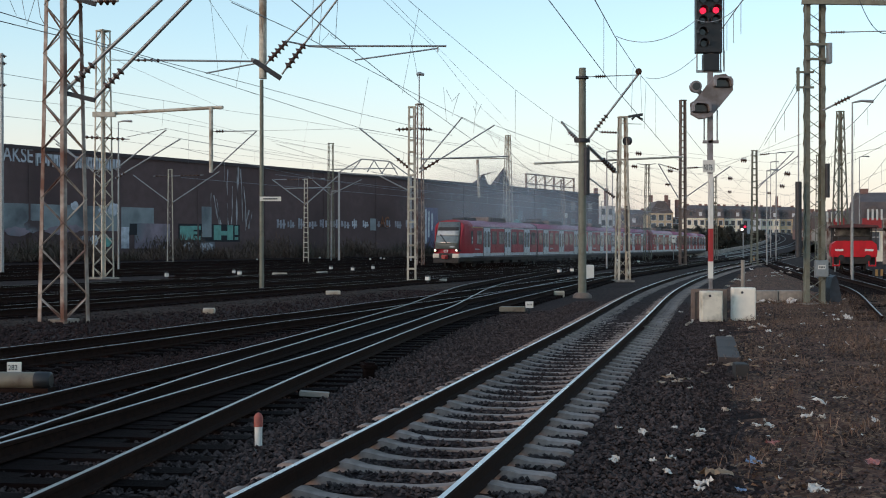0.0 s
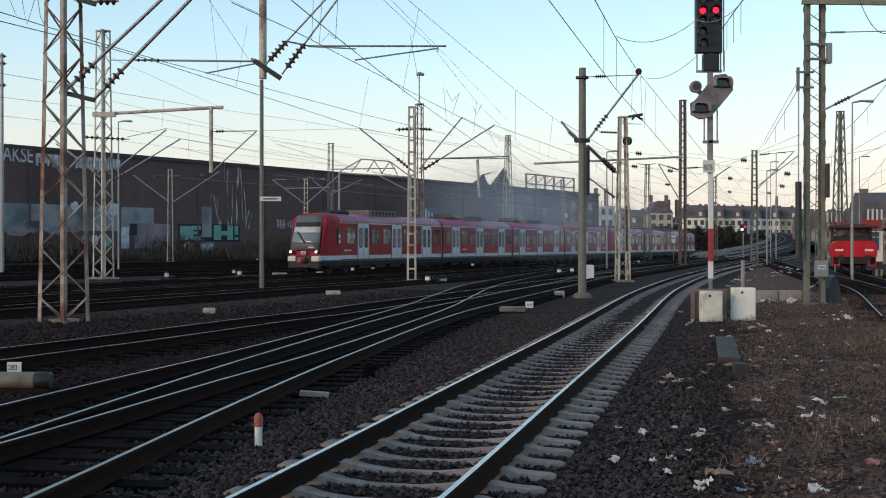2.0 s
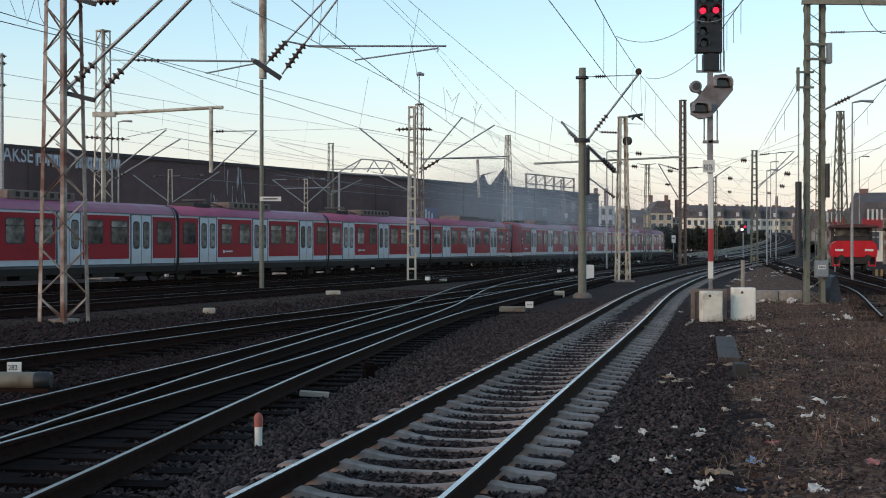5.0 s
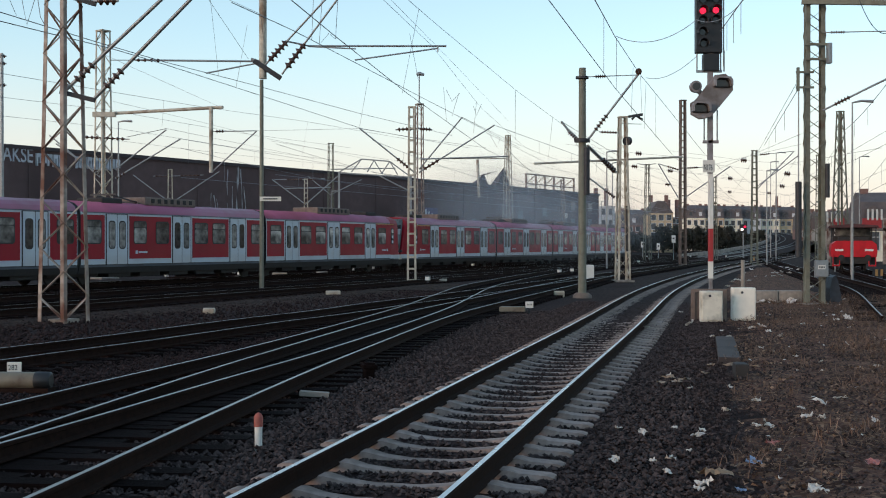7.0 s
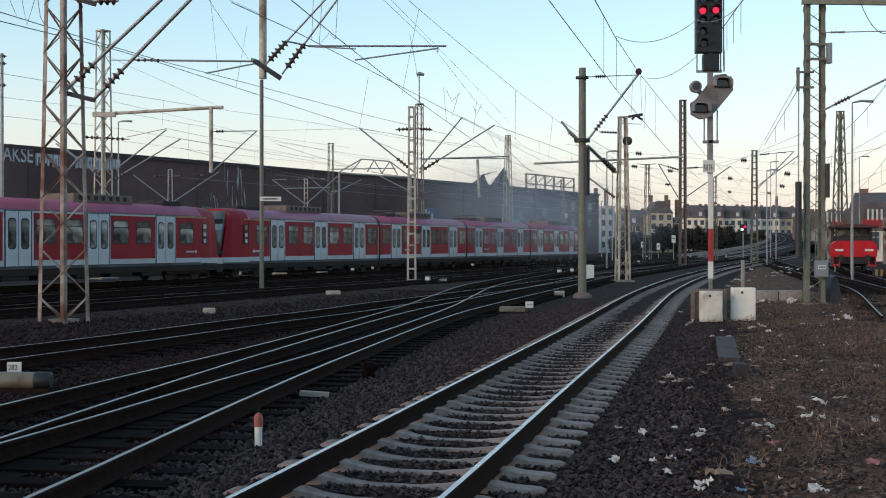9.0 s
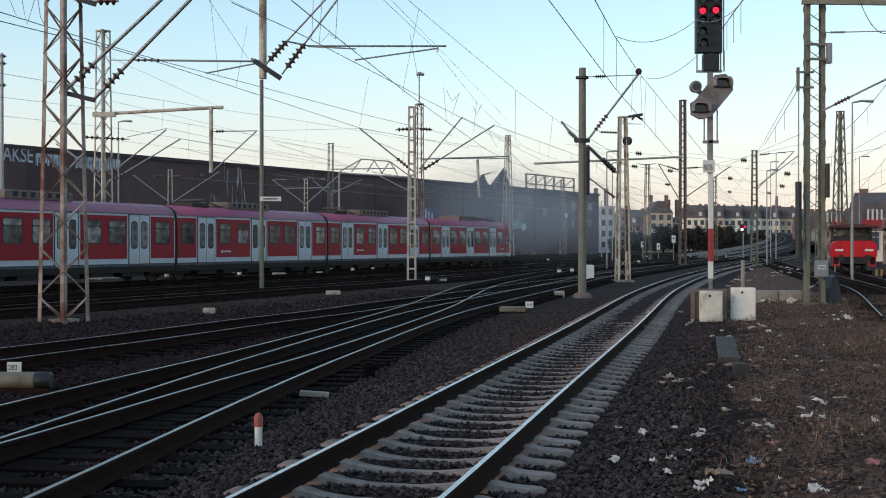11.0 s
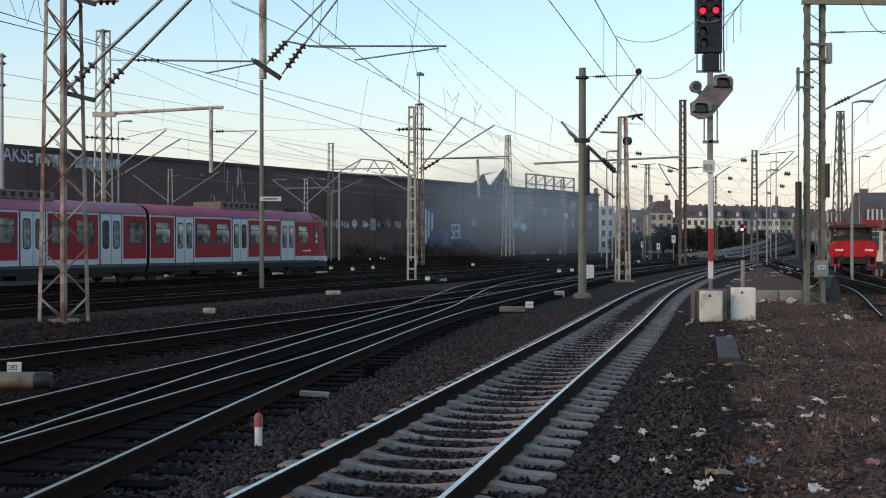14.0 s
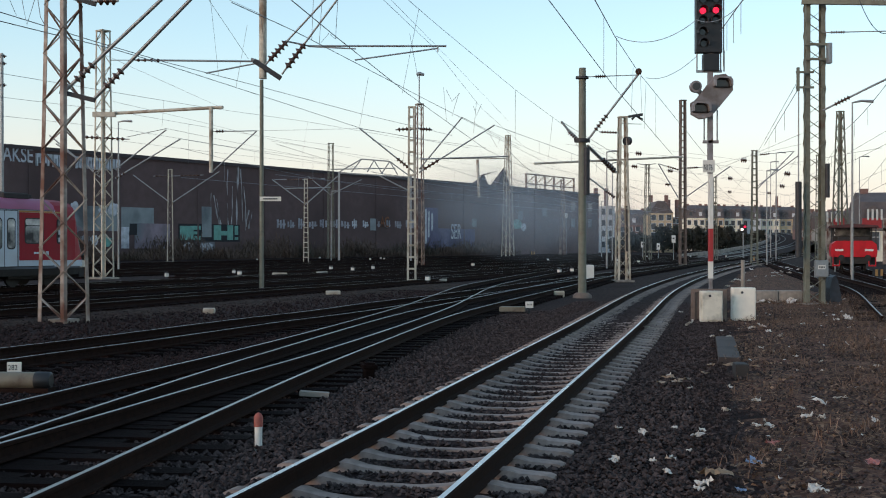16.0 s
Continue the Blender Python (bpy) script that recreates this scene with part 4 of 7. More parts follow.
# far tracks and the throat of the yard
for k, (a, b) in enumerate((((-25.69, 90.00, 10.22), (-6.98, 170.00, 13.17)), ((-16.33, 72.00, 8.65), (-10.56, 150.00, 11.86)), ((-17.21, 72.00, 9.29), (-14.23, 130.00, 11.69)), ((-16.34, 110.00, 11.93), (11.91, 210.00, 14.76)), ((-1.41, 120.00, 11.07), (47.78, 260.00, 13.35)),
                            ((2.80, 63.00, 8.56), (16.45, 110.00, 9.24)), ((1.05, 63.00, 9.00), (13.26, 120.00, 10.48)), ((8.39, 110.00, 9.78), (48.80, 240.00, 11.89)), ((9.10, 70.00, 7.82), (40.12, 180.00, 9.43)), ((-0.31, 160.00, 10.17), (39.00, 300.00, 12.15)),
                            ((4.75, 46.50, 7.01), (12.36, 80.00, 8.06)), ((2.79, 75.00, 9.33), (16.57, 150.00, 11.13)), ((18.60, 110.00, 9.78), (80.06, 300.00, 11.42)), ((21.60, 116.00, 10.20), (55.48, 220.00, 11.07)), ((25.04, 140.00, 10.52), (114.41, 380.00, 11.14)),
                            ((28.80, 116.00, 9.92), (77.01, 260.00, 10.17)), ((12.20, 40.00, 7.59), (21.94, 80.00, 8.76)), ((12.28, 40.00, 7.43), (22.21, 80.00, 8.92)), ((21.94, 80.00, 8.76), (44.52, 180.00, 9.43)), ((27.55, 116.00, 9.63), (23.68, 75.00, 9.44)),
                            ((26.99, 116.00, 10.09), (25.65, 80.00, 9.23)), ((17.24, 45.00, 8.28), (27.21, 80.00, 9.62)), ((22.99, 60.00, 7.96), (42.15, 140.00, 9.15)), ((26.82, 70.00, 8.16), (41.68, 130.00, 9.28)), ((10.79, 30.00, 8.40), (12.26, 32.00, 7.89)),
                            ((7.92, 33.00, 8.15), (7.40, 28.00, 8.18)), ((35.51, 117.00, 11.53), (56.04, 210.00, 11.69)), ((35.91, 117.00, 11.07), (64.75, 230.00, 11.48)), ((41.99, 120.00, 8.14), (38.32, 100.00, 8.59)), ((30.11, 100.00, 9.08), (30.34, 80.00, 8.76)))):
    wire([a, b], 0.014 if k % 2 else 0.011, 0.25 if k % 3 == 0 else 0.0, [(q, 0.8) for q in (0.25, 0.5, 0.75)] if k % 4 == 1 else ())
for u0 in ((18.60, 110.00, 10.75), (19.88, 120.00, 10.19), (25.54, 130.00, 10.36), (29.11, 150.00, 9.88), (28.60, 110.00, 10.10), (32.74, 110.00, 8.81), (38.12, 130.00, 8.65), (34.76, 140.00, 10.11), (37.54, 160.00, 7.82), (42.13, 170.00, 9.85), (50.76, 180.00, 10.13)):
    w = wire([Vector(u0) + Vector((-7, 0, 0.9)), Vector(u0), Vector(u0) + Vector((6, 0, -0.5))], 0.01)
    part("insulator", insulator_geo(Vector(u0) + Vector((-0.28, 0, 0.04)), Vector(u0) + Vector((0.28, 0, -0.03)), 3, 0.26), M_INSUL, w, "dark hanging insulator")


def catenary(points, y_from, span=55.0, z_c=5.7, z_m=7.3, r=0.012):
    """Contact wire and messenger with droppers above a track, beyond a distance."""
    x, y, a, s = spline(points, 1.0)
    i0 = int(np.searchsorted(y, y_from))
    if i0 >= len(x) - 10:
        return
    x, y, s = x[i0:], y[i0:], s[i0:] - s[i0]
    k = list(range(0, len(x), 4)) + [len(x) - 1]
    w = wire([(x[i] + 0.2 * math.sin(s[i] / span * math.pi), y[i], z_c) for i in k], r)
    top = []
    for i in k:
        f = (s[i] % span) / span
        top.append((x[i], y[i], z_m - 1.15 * 4 * f * (1 - f)))
    m = wire(top, r * 0.9)
    for n in range(1, len(k) - 1, 2):
        part("dropper", Geo().tube([top[n], (x[k[n]], y[k[n]], z_c)], 0.006, 4), M_WIRE, m)


for pts, y0 in (([(4.67, 51.3), (10.07, 71.8), (17.8, 95.7), (23.8, 114.3), (36, 151), (55, 200), (80, 262)], 60), ([(1.66, 52.9), (4.53, 67.3), (7.7, 80.8), (11.9, 96.8), (24, 132)], 60),
                ([(-8.8, 45.2), (-3.1, 59.3), (9.2, 92.3), (17.5, 113), (30, 145)], 58), ([(-10.6, 55.5), (-3.7, 72.4), (4.5, 92), (13.5, 113), (23, 136), (38, 176)], 60), (TRAIN_LINE, 62),
                ([(12.2, 30), (17.8, 48), (21.6, 64), (27, 88), (33.5, 115), (41, 145), (52, 180)], 62), ([(24.5, 62), (30.4, 84), (41, 120), (52, 155), (66, 200)], 66), (TRACK_NEAR, 80)):
    catenary(pts, y0)



# ------------------------------------------------------------ writing
def lettering(text, size, depth, m, name="lettering", bold=0.0):
    c = bpy.data.curves.new(name, "FONT")
    c.body, c.size, c.extrude, c.offset = text, size, depth, bold
    o = bpy.data.objects.new(name, c)
    scene.collection.objects.link(o)
    me = bpy.data.meshes.new_from_object(o.evaluated_get(bpy.context.evaluated_depsgraph_get()))
    bpy.data.objects.remove(o)
    me.materials.clear()
    me.materials.append(m)
    return me


def on_hall(name, geo, m, label=""):
    return part(name, geo, m, HALL, label)


def hall_text(text, x, z, size, m, wide=0.74):
    o = part("graffiti", lettering(text, size, 0.02, m, "graffiti", 0.02), None, HALL, "sprayed lettering on the hall")
    o.matrix_basis = Matrix.Translation((x, -0.32 if z > 13 else -0.14, z)) @ Euler((radians(90), 0, 0)).to_matrix().to_4x4() @ Matrix.Diagonal((wide, 1, 1, 1))
    return o


M_GRAFWHITE = mat("white_spray_paint", (0.50, 0.52, 0.56), 0.8, var=0.25, scale=1.5, stain=(0.25, 0.25, 0.28), stain_scale=0.8, stain_cut=0.6)
M_GRAFTEAL = mat("teal_spray_paint", (0.13, 0.34, 0.29), 0.8, var=0.2, scale=1.5)
M_GRAFBLACK = mat("black_spray_paint", (0.015, 0.016, 0.02), 0.8)
M_GRAFBLUE = mat("violet_spray_paint", (0.085, 0.08, 0.15), 0.8, var=0.3, scale=0.6, stain=(0.14, 0.14, 0.22), stain_scale=0.3)
M_GRAFDIM = mat("greyed_white_spray_paint", (0.30, 0.30, 0.33), 0.9, var=0.4, scale=0.9)
M_GRAFPALE = mat("faded_spray_paint", (0.19, 0.20, 0.22), 0.9, var=0.5, scale=0.5, stain=(0.08, 0.055, 0.055), stain_scale=0.35, stain_cut=0.45)
M_GRAFPINK = mat("faded_pink_spray_paint", (0.24, 0.19, 0.22), 0.9, var=0.3, scale=0.6, stain=(0.14, 0.16, 0.18), stain_scale=0.3)
M_GRAFORANGE = mat("rusty_orange_spray_paint", (0.22, 0.085, 0.04), 0.9, var=0.3, scale=1.0)
M_LIME = mat("lime_streaks", (0.40, 0.39, 0.39), 0.9, var=0.3, scale=1.2, stain=(0.066, 0.043, 0.042), stain_scale=0.9, stain_cut=0.5, stretch=(2.5, 1, 0.4))


def hall_x(u):
    """Place along the hall's face of the sight line with this slope to the side."""
    return (33.8 + u * 180.0) / (0.552 - u * 0.834)


def hx(p):
    return hall_x((p - 784.0) / 2046.0)


def hz(p, v):
    return 2.037 + (434.0 - v) * (180.0 + 0.834 * hx(p)) / 2046.0


# roof structures
for p, w, v in ((857, 8, 309), (893, 11, 297)):
    x0, x1, xm, top = hx(p - w), hx(p + w), hx(p + 3), hz(p, v)
    on_hall("roof_spire", Geo().add([(x0, 0.1, 14.9), (x1, 0.1, 14.9), (x1, 2.1, 14.9), (x0, 2.1, 14.9), (xm + 0.2, 0.6, top), (xm - 0.2, 0.6, top)],
                                    [(0, 1, 4, 5), (1, 2, 4), (2, 3, 5, 4), (3, 0, 5), (0, 3, 2, 1)]), M_WALLTRIM, "dark pointed roof light")
FX = [hx(p) for p in (936, 953, 969, 985, 1002, 1020)]
for x in FX:
    on_hall("frame_post", Geo().beam((x, 0.7, 14.9), (x, 0.7, 18.2), 0.35), M_MASTRUST, "rusty steel frame post")
for z in (15.9, 18.1):
    on_hall("frame_rail", Geo().beam((FX[0], 0.7, z), (FX[-1], 0.7, z), 0.25), M_MASTRUST)
for a, b in zip(FX, FX[1:]):
    on_hall("frame_brace", Geo().beam((a, 0.7, 15.9), (b, 0.7, 18.1), 0.15), M_MASTRUST)

hall_text("AKSE", hx(4), hz(30, 287) + 0.05, 2.7, M_GRAFWHITE)
rng = random.Random(5)
for p in range(63, 206, 10):       # unreadable rest of the long tag
    if p in (113, 123):
        continue
    x0, x1 = hx(p), hx(p + 7.5)
    z0, z1 = hz(p, 290 + p * 0.06 + rng.uniform(-1, 1)), hz(p, 264 + p * 0.06 + rng.uniform(-2, 1))
    z1 = min(z1, 14.0)
    on_hall("graffiti", Geo().box(x0, x0 + (x1 - x0) * 0.33, -0.30, 0.0, z0, z1).box(x0 + (x1 - x0) * 0.33, x1, -0.30, 0.0, z1 - 0.5, z1).box(x1 - (x1 - x0) * 0.3, x1, -0.30, 0.0, z0 + rng.uniform(0, 0.5), z1 - 0.5), M_GRAFWHITE)
# block letters
on_hall("graffiti", Geo().box(hx(316), hx(424), -0.05, 0, hz(370, 428), hz(370, 397)), M_GRAFBLACK, "black-edged teal block letters")
for a, b, lo, hi in ((318, 342, 425, 400), (342, 355, 407, 400), (342, 355, 425, 418), (342, 351, 415, 410), (378, 391, 425, 399), (391, 402, 417, 409), (402, 412, 425, 399), (415, 421, 416, 400), (415, 421, 425, 420)):
    on_hall("graffiti", Geo().box(hx(a), hx(b), -0.08, 0, hz((a + b) / 2, lo), hz((a + b) / 2, hi)), M_GRAFTEAL)
on_hall("graffiti", Geo().box(hx(322), hx(380), -0.045, 0, hz(350, 450), hz(350, 428)), M_GRAFPALE)


def wall_run(p0, v0, p1, v1, w0, w1, m, name, label, proud=0.02, sway=0.5):
    """A run or brush stroke down the hall's face, thinner and thicker on its way."""
    q, n = Geo(), 12
    left, right = [], []
    for k in range(n + 1):
        f = k / n
        p = p0 + (p1 - p0) * f + sway * math.sin(f * 7 + p0)
        w = (w0 + (w1 - w0) * f) * (0.7 + 0.3 * math.sin(f * 11 + p0 * 1.7))
        z = hz(p, v0 + (v1 - v0) * f)
        left.append((hx(p - w / 2), z))
        right.append((hx(p + w / 2), z))
    for k in range(n):
        q.prism([left[k], right[k], right[k + 1], left[k + 1]], -proud, 0.0)
    return on_hall(name, q, m, label)


for p0, v0, p1, v1, w0, w1 in ((421, 291, 419, 398, 5, 3), (426, 300, 430, 392, 2.5, 1.5), (412, 330, 410, 398, 1.5, 2.5), (403, 300, 402, 345, 2, 1), (402, 360, 404, 398, 1.2, 2), (378, 346, 388, 398, 2, 4), (383, 352, 391, 398, 1, 3),
                               (432, 330, 436, 402, 1, 3.5), (440, 372, 434, 408, 3, 2), (446, 376, 440, 405, 2, 3), (374, 342, 373, 396, 1, 1.5)):
    wall_run(p0, v0, p1, v1, w0, w1, M_LIME, "lime_stain", "pale lime streak")
on_hall("wall_panel", Geo().box(hx(357), hx(374), -0.07, 0, hz(365, 420), hz(365, 366)), M_WALLGREY)
on_hall("wall_panel", Geo().box(hx(238), hx(300), -0.09, 0, hz(270, 440), hz(270, 396)), M_GRAFPINK, "pale pink sprayed panel")
on_hall("wall_panel", Geo().box(hx(212), hx(228), -0.09, 0, hz(220, 440), hz(220, 402)), M_GRAFWHITE)
on_hall("wall_panel", Geo().box(hx(229), hx(242), -0.11, 0, hz(235, 416), hz(235, 396)), M_GRAFBLACK, "dark vent panel")
def wall_blob(p, v, rx, ry, m, seed):
    """A sprayed patch with an uneven rounded edge."""
    q = random.Random(seed)
    ring = [(hx(p + math.cos(a) * rx * q.uniform(0.75, 1.15)), hz(p, v + math.sin(a) * ry * q.uniform(0.75, 1.15))) for a in (k * math.pi / 9 for k in range(18))]
    on_hall("graffiti", Geo().prism(ring, -0.10 - seed * 0.003, 0.0), m, "sprayed patch on the hall")


for k, (p, v, rx, ry, m) in enumerate(((182, 372, 8, 11, M_GRAFWHITE), (200, 370, 9, 13, M_GRAFWHITE), (132, 365, 7, 8, M_GRAFWHITE), (150, 424, 9, 8, M_GRAFPALE), (166, 426, 7, 10, M_GRAFWHITE), (188, 428, 10, 9, M_GRAFTEAL), (334, 438, 12, 9, M_GRAFWHITE), (364, 440, 15, 10, M_GRAFWHITE),
                                       (30, 410, 24, 9, M_GRAFPINK), (60, 400, 18, 12, M_GRAFPALE), (100, 408, 20, 8, M_GRAFPINK), (130, 405, 15, 7, M_GRAFPINK), (915, 398, 9, 9, M_GRAFTEAL), (926, 402, 5, 7, M_GRAFWHITE))):
    wall_blob(p, v, rx, ry, m, k + 1)
# strokes over the sprayed patches
for k in range(9):
    wall_run(327 + k * 6, 430 + k % 3 * 3, 330 + k * 6 + k % 2 * 3, 447, 1.2, 1.0, M_GRAFBLACK, "graffiti", "dark sprayed stroke", 0.17, 1.0)
hall_text("AC", hx(672), hz(672, 402), 2.8, M_GRAFORANGE)
hall_text("SER", hx(797), hz(797, 423), 4.4, M_GRAFWHITE, 0.56)
on_hall("wall_panel", Geo().box(hx(655), hx(667), -0.07, 0, hz(660, 408), hz(660, 387)), M_WALLGREY)
for p in range(490, 720, 19):
    z = hz(p, 404)
    w = rng.uniform(8, 16)
    big = rng.uniform(0.9, 1.3)
    g = Geo()
    for k in range(3):
        g.box(hx(p + k * w / 3), hx(p + (k + 0.6) * w / 3), -0.05, 0, z + rng.uniform(-0.1, 0.3), z + big + rng.uniform(0, 0.5))
    g.box(hx(p), hx(p + w), -0.045, 0, z + big * 0.4, z + big * 0.6)
    on_hall("graffiti", g, M_GRAFWHITE if p in (623, 642) else M_GRAFDIM)
on_hall("graffiti", Geo().box(hx(752), hx(775), -0.04, 0, hz(765, 440), hz(765, 368)), M_GRAFBLUE)
on_hall("graffiti", Geo().box(hx(775), hx(840), -0.04, 0, hz(800, 438), hz(800, 405)), M_GRAFBLUE, "violet sprayed field")
for k, p in enumerate((752, 757, 763)):
    on_hall("graffiti", Geo().box(hx(p), hx(p + 3), -0.06, 0, hz(p, 432 - k * 12), hz(p, 370 + k * 4)), M_GRAFWHITE)
for p, v in ((835, 394), (917, 381), (960, 375)):
    on_hall("wall_panel", Geo().box(hx(p), hx(p + 8), -0.05, 0, hz(p, v + 8), hz(p, v - 7)), M_WALLGREY)


# ------------------------------------------------------------ the colour light signal
def light_signal():
    t = thing("light_signal", "railway light signal showing two red lights on a banded post", "railway signal", 7.73, 33.3, 0.0, 0.0)
    S = 33.3 / 2046.0

    def X(u):
        return (u - 1259.0) * S

    def Z(v):
        return 2.037 + (434.0 - v) * S

    def band(v0, v1, m, label, w=3.7):
        part("post", Geo().box(X(1257.5 - w), X(1257.5 + w), -0.09, 0.09, Z(v1), Z(v0), bev=0.012), m, t, label)
    band(308, 405, M_WHITE, "white post section")
    band(405, 463, M_SIGNRED, "red post section")
    band(463, 493, M_WHITE, "white post section")
    band(493, 562, M_SIGGREY, "bare grey post foot", 2.4)
    part("post", Geo().box(X(1252), X(1261), -0.06, 0.06, Z(308), Z(90), bev=0.01), M_SIGGREY, t, "slim grey upper post")
    part("housing", Geo().box(X(1230), X(1276), -0.16, 0.12, Z(95), Z(-28), bev=0.02), M_BLACK, t, "tall black lamp housing")
    lamps = [(1241, 22, 1), (1264, 21, 1), (1240, 40, 0), (1263, 39, 0), (1240, 60, 0), (1242, 80, 0), (1241, 3, 0), (1264, 2, 0)]
    for u, v, lit in lamps:
        part("lamp", Geo().tube([(X(u), -0.20, Z(v)), (X(u), -0.14, Z(v))], 0.088, 16), M_REDLIGHT if lit else M_LENSOFF, t, "lit red lamp" if lit else "dark lamp")
        g = Geo()
        n = 9
        for y in (-0.36, -0.15):
            for k in range(n):
                a = math.pi * (-0.08 + 1.16 * k / (n - 1))
                for r in (0.150, 0.135):
                    g.v.append((X(u) + math.cos(a) * r, y, Z(v) + math.sin(a) * r))
        for k in range(n - 1):
            i, j = 2 * k, 2 * k + 2 * n
            for q in ((i, i + 2, j + 2, j), (i + 1, j + 1, j + 3, i + 3), (i, i + 1, i + 3, i + 2)):
                g.f.append(q)
                g.m.append(0)
                g.s.append(True)
        part("hood", g, M_BLACK, t)
    part("indicator", Geo().box(X(1243), X(1271), -0.14, 0.12, Z(127), Z(97), bev=0.02), M_BLACK, t, "small black indicator box")
    for u in (1233, 1275, 1281):
        part("frame_bar", Geo().tube([(X(u), 0.0, Z(127)), (X(u), 0.0, Z(90))], 0.022, 6), M_GALV, t)
    part("frame_bar", Geo().box(X(1232), X(1277), -0.03, 0.03, Z(129), Z(125)), M_GALV, t)
    part("cable_pipe", Geo().tube([(X(1281), 0.05, Z(118)), (X(1281), 0.05, Z(10)), (X(1281), 0.05, Z(-20))], 0.02, 6), M_GALV, t)
    # distant signal plate on the slant
    out = [(1262, 136), (1280, 134), (1291, 143), (1293, 162), (1285, 172), (1254, 209), (1235, 212), (1221, 204), (1220, 184), (1229, 178)]
    part("distant_plate", Geo().prism([(X(u), Z(v)) for u, v in out], -0.24, -0.05), M_SIGGREY, t, "slanted grey distant-signal housing")
    part("rim", Geo().prism([(X(1256.5 + (u - 1256.5) * 1.03), Z(173 + (v - 173) * 1.03)) for u, v in out], -0.20, -0.16), M_SIGGREY, t)
    for u, v in ((1274, 150), (1236, 194)):
        part("lamp", Geo().box(X(u - 14), X(u + 14), -0.30, -0.22, Z(v + 8), Z(v - 8), bev=0.05), M_LENSOFF, t, "dark lamp")
        part("hood", Geo().prism([(X(u - 16), Z(v + 6)), (X(u - 16), Z(v - 7)), (X(u - 10), Z(v - 11)), (X(u + 12), Z(v - 10)), (X(u + 16), Z(v - 4)), (X(u + 16), Z(v + 6)), (X(u + 13), Z(v + 6)), (X(u + 12), Z(v - 3)), (X(u + 8), Z(v - 7)), (X(u - 9), Z(v - 8)), (X(u - 13), Z(v - 4)), (X(u - 13), Z(v + 6))], -0.50, -0.22), M_SIGGREY, t)
    part("lamp", Geo().tube([(X(1229), -0.22, Z(155)), (X(1229), -0.02, Z(155))], 0.165, 18), M_SIGGREY, t, "round grey side lamp")
    part("lens", Geo().tube([(X(1229), -0.24, Z(155)), (X(1229), -0.21, Z(155))], 0.11, 16), M_LENSOFF, t)
    part("bracket", Geo().beam((X(1232), -0.08, Z(160)), (X(1252), -0.08, Z(178)), 0.12), M_SIGGREY, t)
    # ladder frame and name plate
    for u in (1246, 1269):
        part("frame_bar", Geo().tube([(X(u), 0.0, Z(252)), (X(u), 0.0, Z(195))], 0.022, 6), M_GALV, t)
    part("frame_bar", Geo().box(X(1244), X(1271), -0.06, 0.06, Z(254), Z(249)), M_SIGGREY, t)
    part("name_plate", Geo().box(X(1242), X(1263), -0.13, -0.115, Z(306), Z(284)), M_WHITE, t, "white name plate with black characters")
    o = part("lettering", lettering("N176", 0.20, 0.003, M_BLACK), None, t)
    o.matrix_basis = Matrix.Translation((X(1243.2), -0.136, Z(302.5))) @ Euler((radians(90), 0, 0)).to_matrix().to_4x4() @ Matrix.Diagonal((0.56, 1.25, 1, 1))
    part("foot", Geo().box(-0.25, 0.25, -0.25, 0.25, -0.25, 0.06, bev=0.02), M_CONC, t)
    return t


light_signal()


def cabinet(u, v, w, h, m, label):
    """Trackside cable box on a frame of two legs, with a lock and a lid seam."""
    t = thing("trackside_cabinet", label, "cabinet", u, v, 0.0, 0.0, group="trackside cabinets")
    part("body", Geo().box(-w / 2, w / 2, -0.12, 0.16, -0.02, h, bev=0.035), m, t)
    part("lid", Geo().box(-w / 2 + 0.03, w / 2 - 0.03, -0.145, -0.11, 0.03, h - 0.04, bev=0.02), m, t, "front lid with rounded corners")
    part("lock", Geo().tube([(-0.07, -0.17, h - 0.13), (-0.07, -0.14, h - 0.13)], 0.035, 10), M_DARKMETAL, t)
    for sx in (-1, 1):
        part("leg", Geo().box(sx * w * 0.4 - 0.03, sx * w * 0.4 + 0.03, 0.0, 0.06, -0.2, 0.12), M_DARKMETAL, t)
    return t


M_CREAM = mat("cream_box_paint", (0.86, 0.79, 0.67), 0.6, var=0.06, scale=5, stain=(0.48, 0.42, 0.33), stain_scale=2.5, stain_cut=0.62, bump=0.08)
M_GREYCREAM = mat("grey_cream_box_paint", (0.68, 0.63, 0.52), 0.6, var=0.08, scale=5, stain=(0.36, 0.34, 0.28), stain_scale=3, stain_cut=0.56, bump=0.08)
cabinet(7.19, 31.0, 0.585, 0.81, M_GREYCREAM, "weathered grey-cream trackside cable cabinet")
cabinet(8.18, 31.5, 0.63, 0.88, M_CREAM, "cream painted trackside cable cabinet")
fr = thing("support_frame", "rusty steel support frame behind the cabinets", "frame", 7.3, 31.6, 0.0)
part("rail", Geo().box(-0.52, 0.45, -0.05, 0.05, 0.76, 0.84), M_MASTDARK, fr)
part("post", Geo().box(-0.52, -0.42, -0.05, 0.05, -0.2, 0.76), M_MASTDARK, fr)
part("back_plate", Geo().box(-0.42, -0.20, 0.0, 0.05, 0.02, 0.74), M_MASTDARK, fr, "rusty brown back plate")
part("post", Geo().box(0.37, 0.45, -0.05, 0.05, -0.2, 0.76), M_MASTDARK, fr)
gp = thing("marker_post", "plain grey concrete post behind a cabinet", "post", 8.35, 32.2, 0.0)
part("shaft", Geo().tube([(0, 0, -0.2), (0, 0, 1.62)], 0.055, 10), M_CONC, gp)
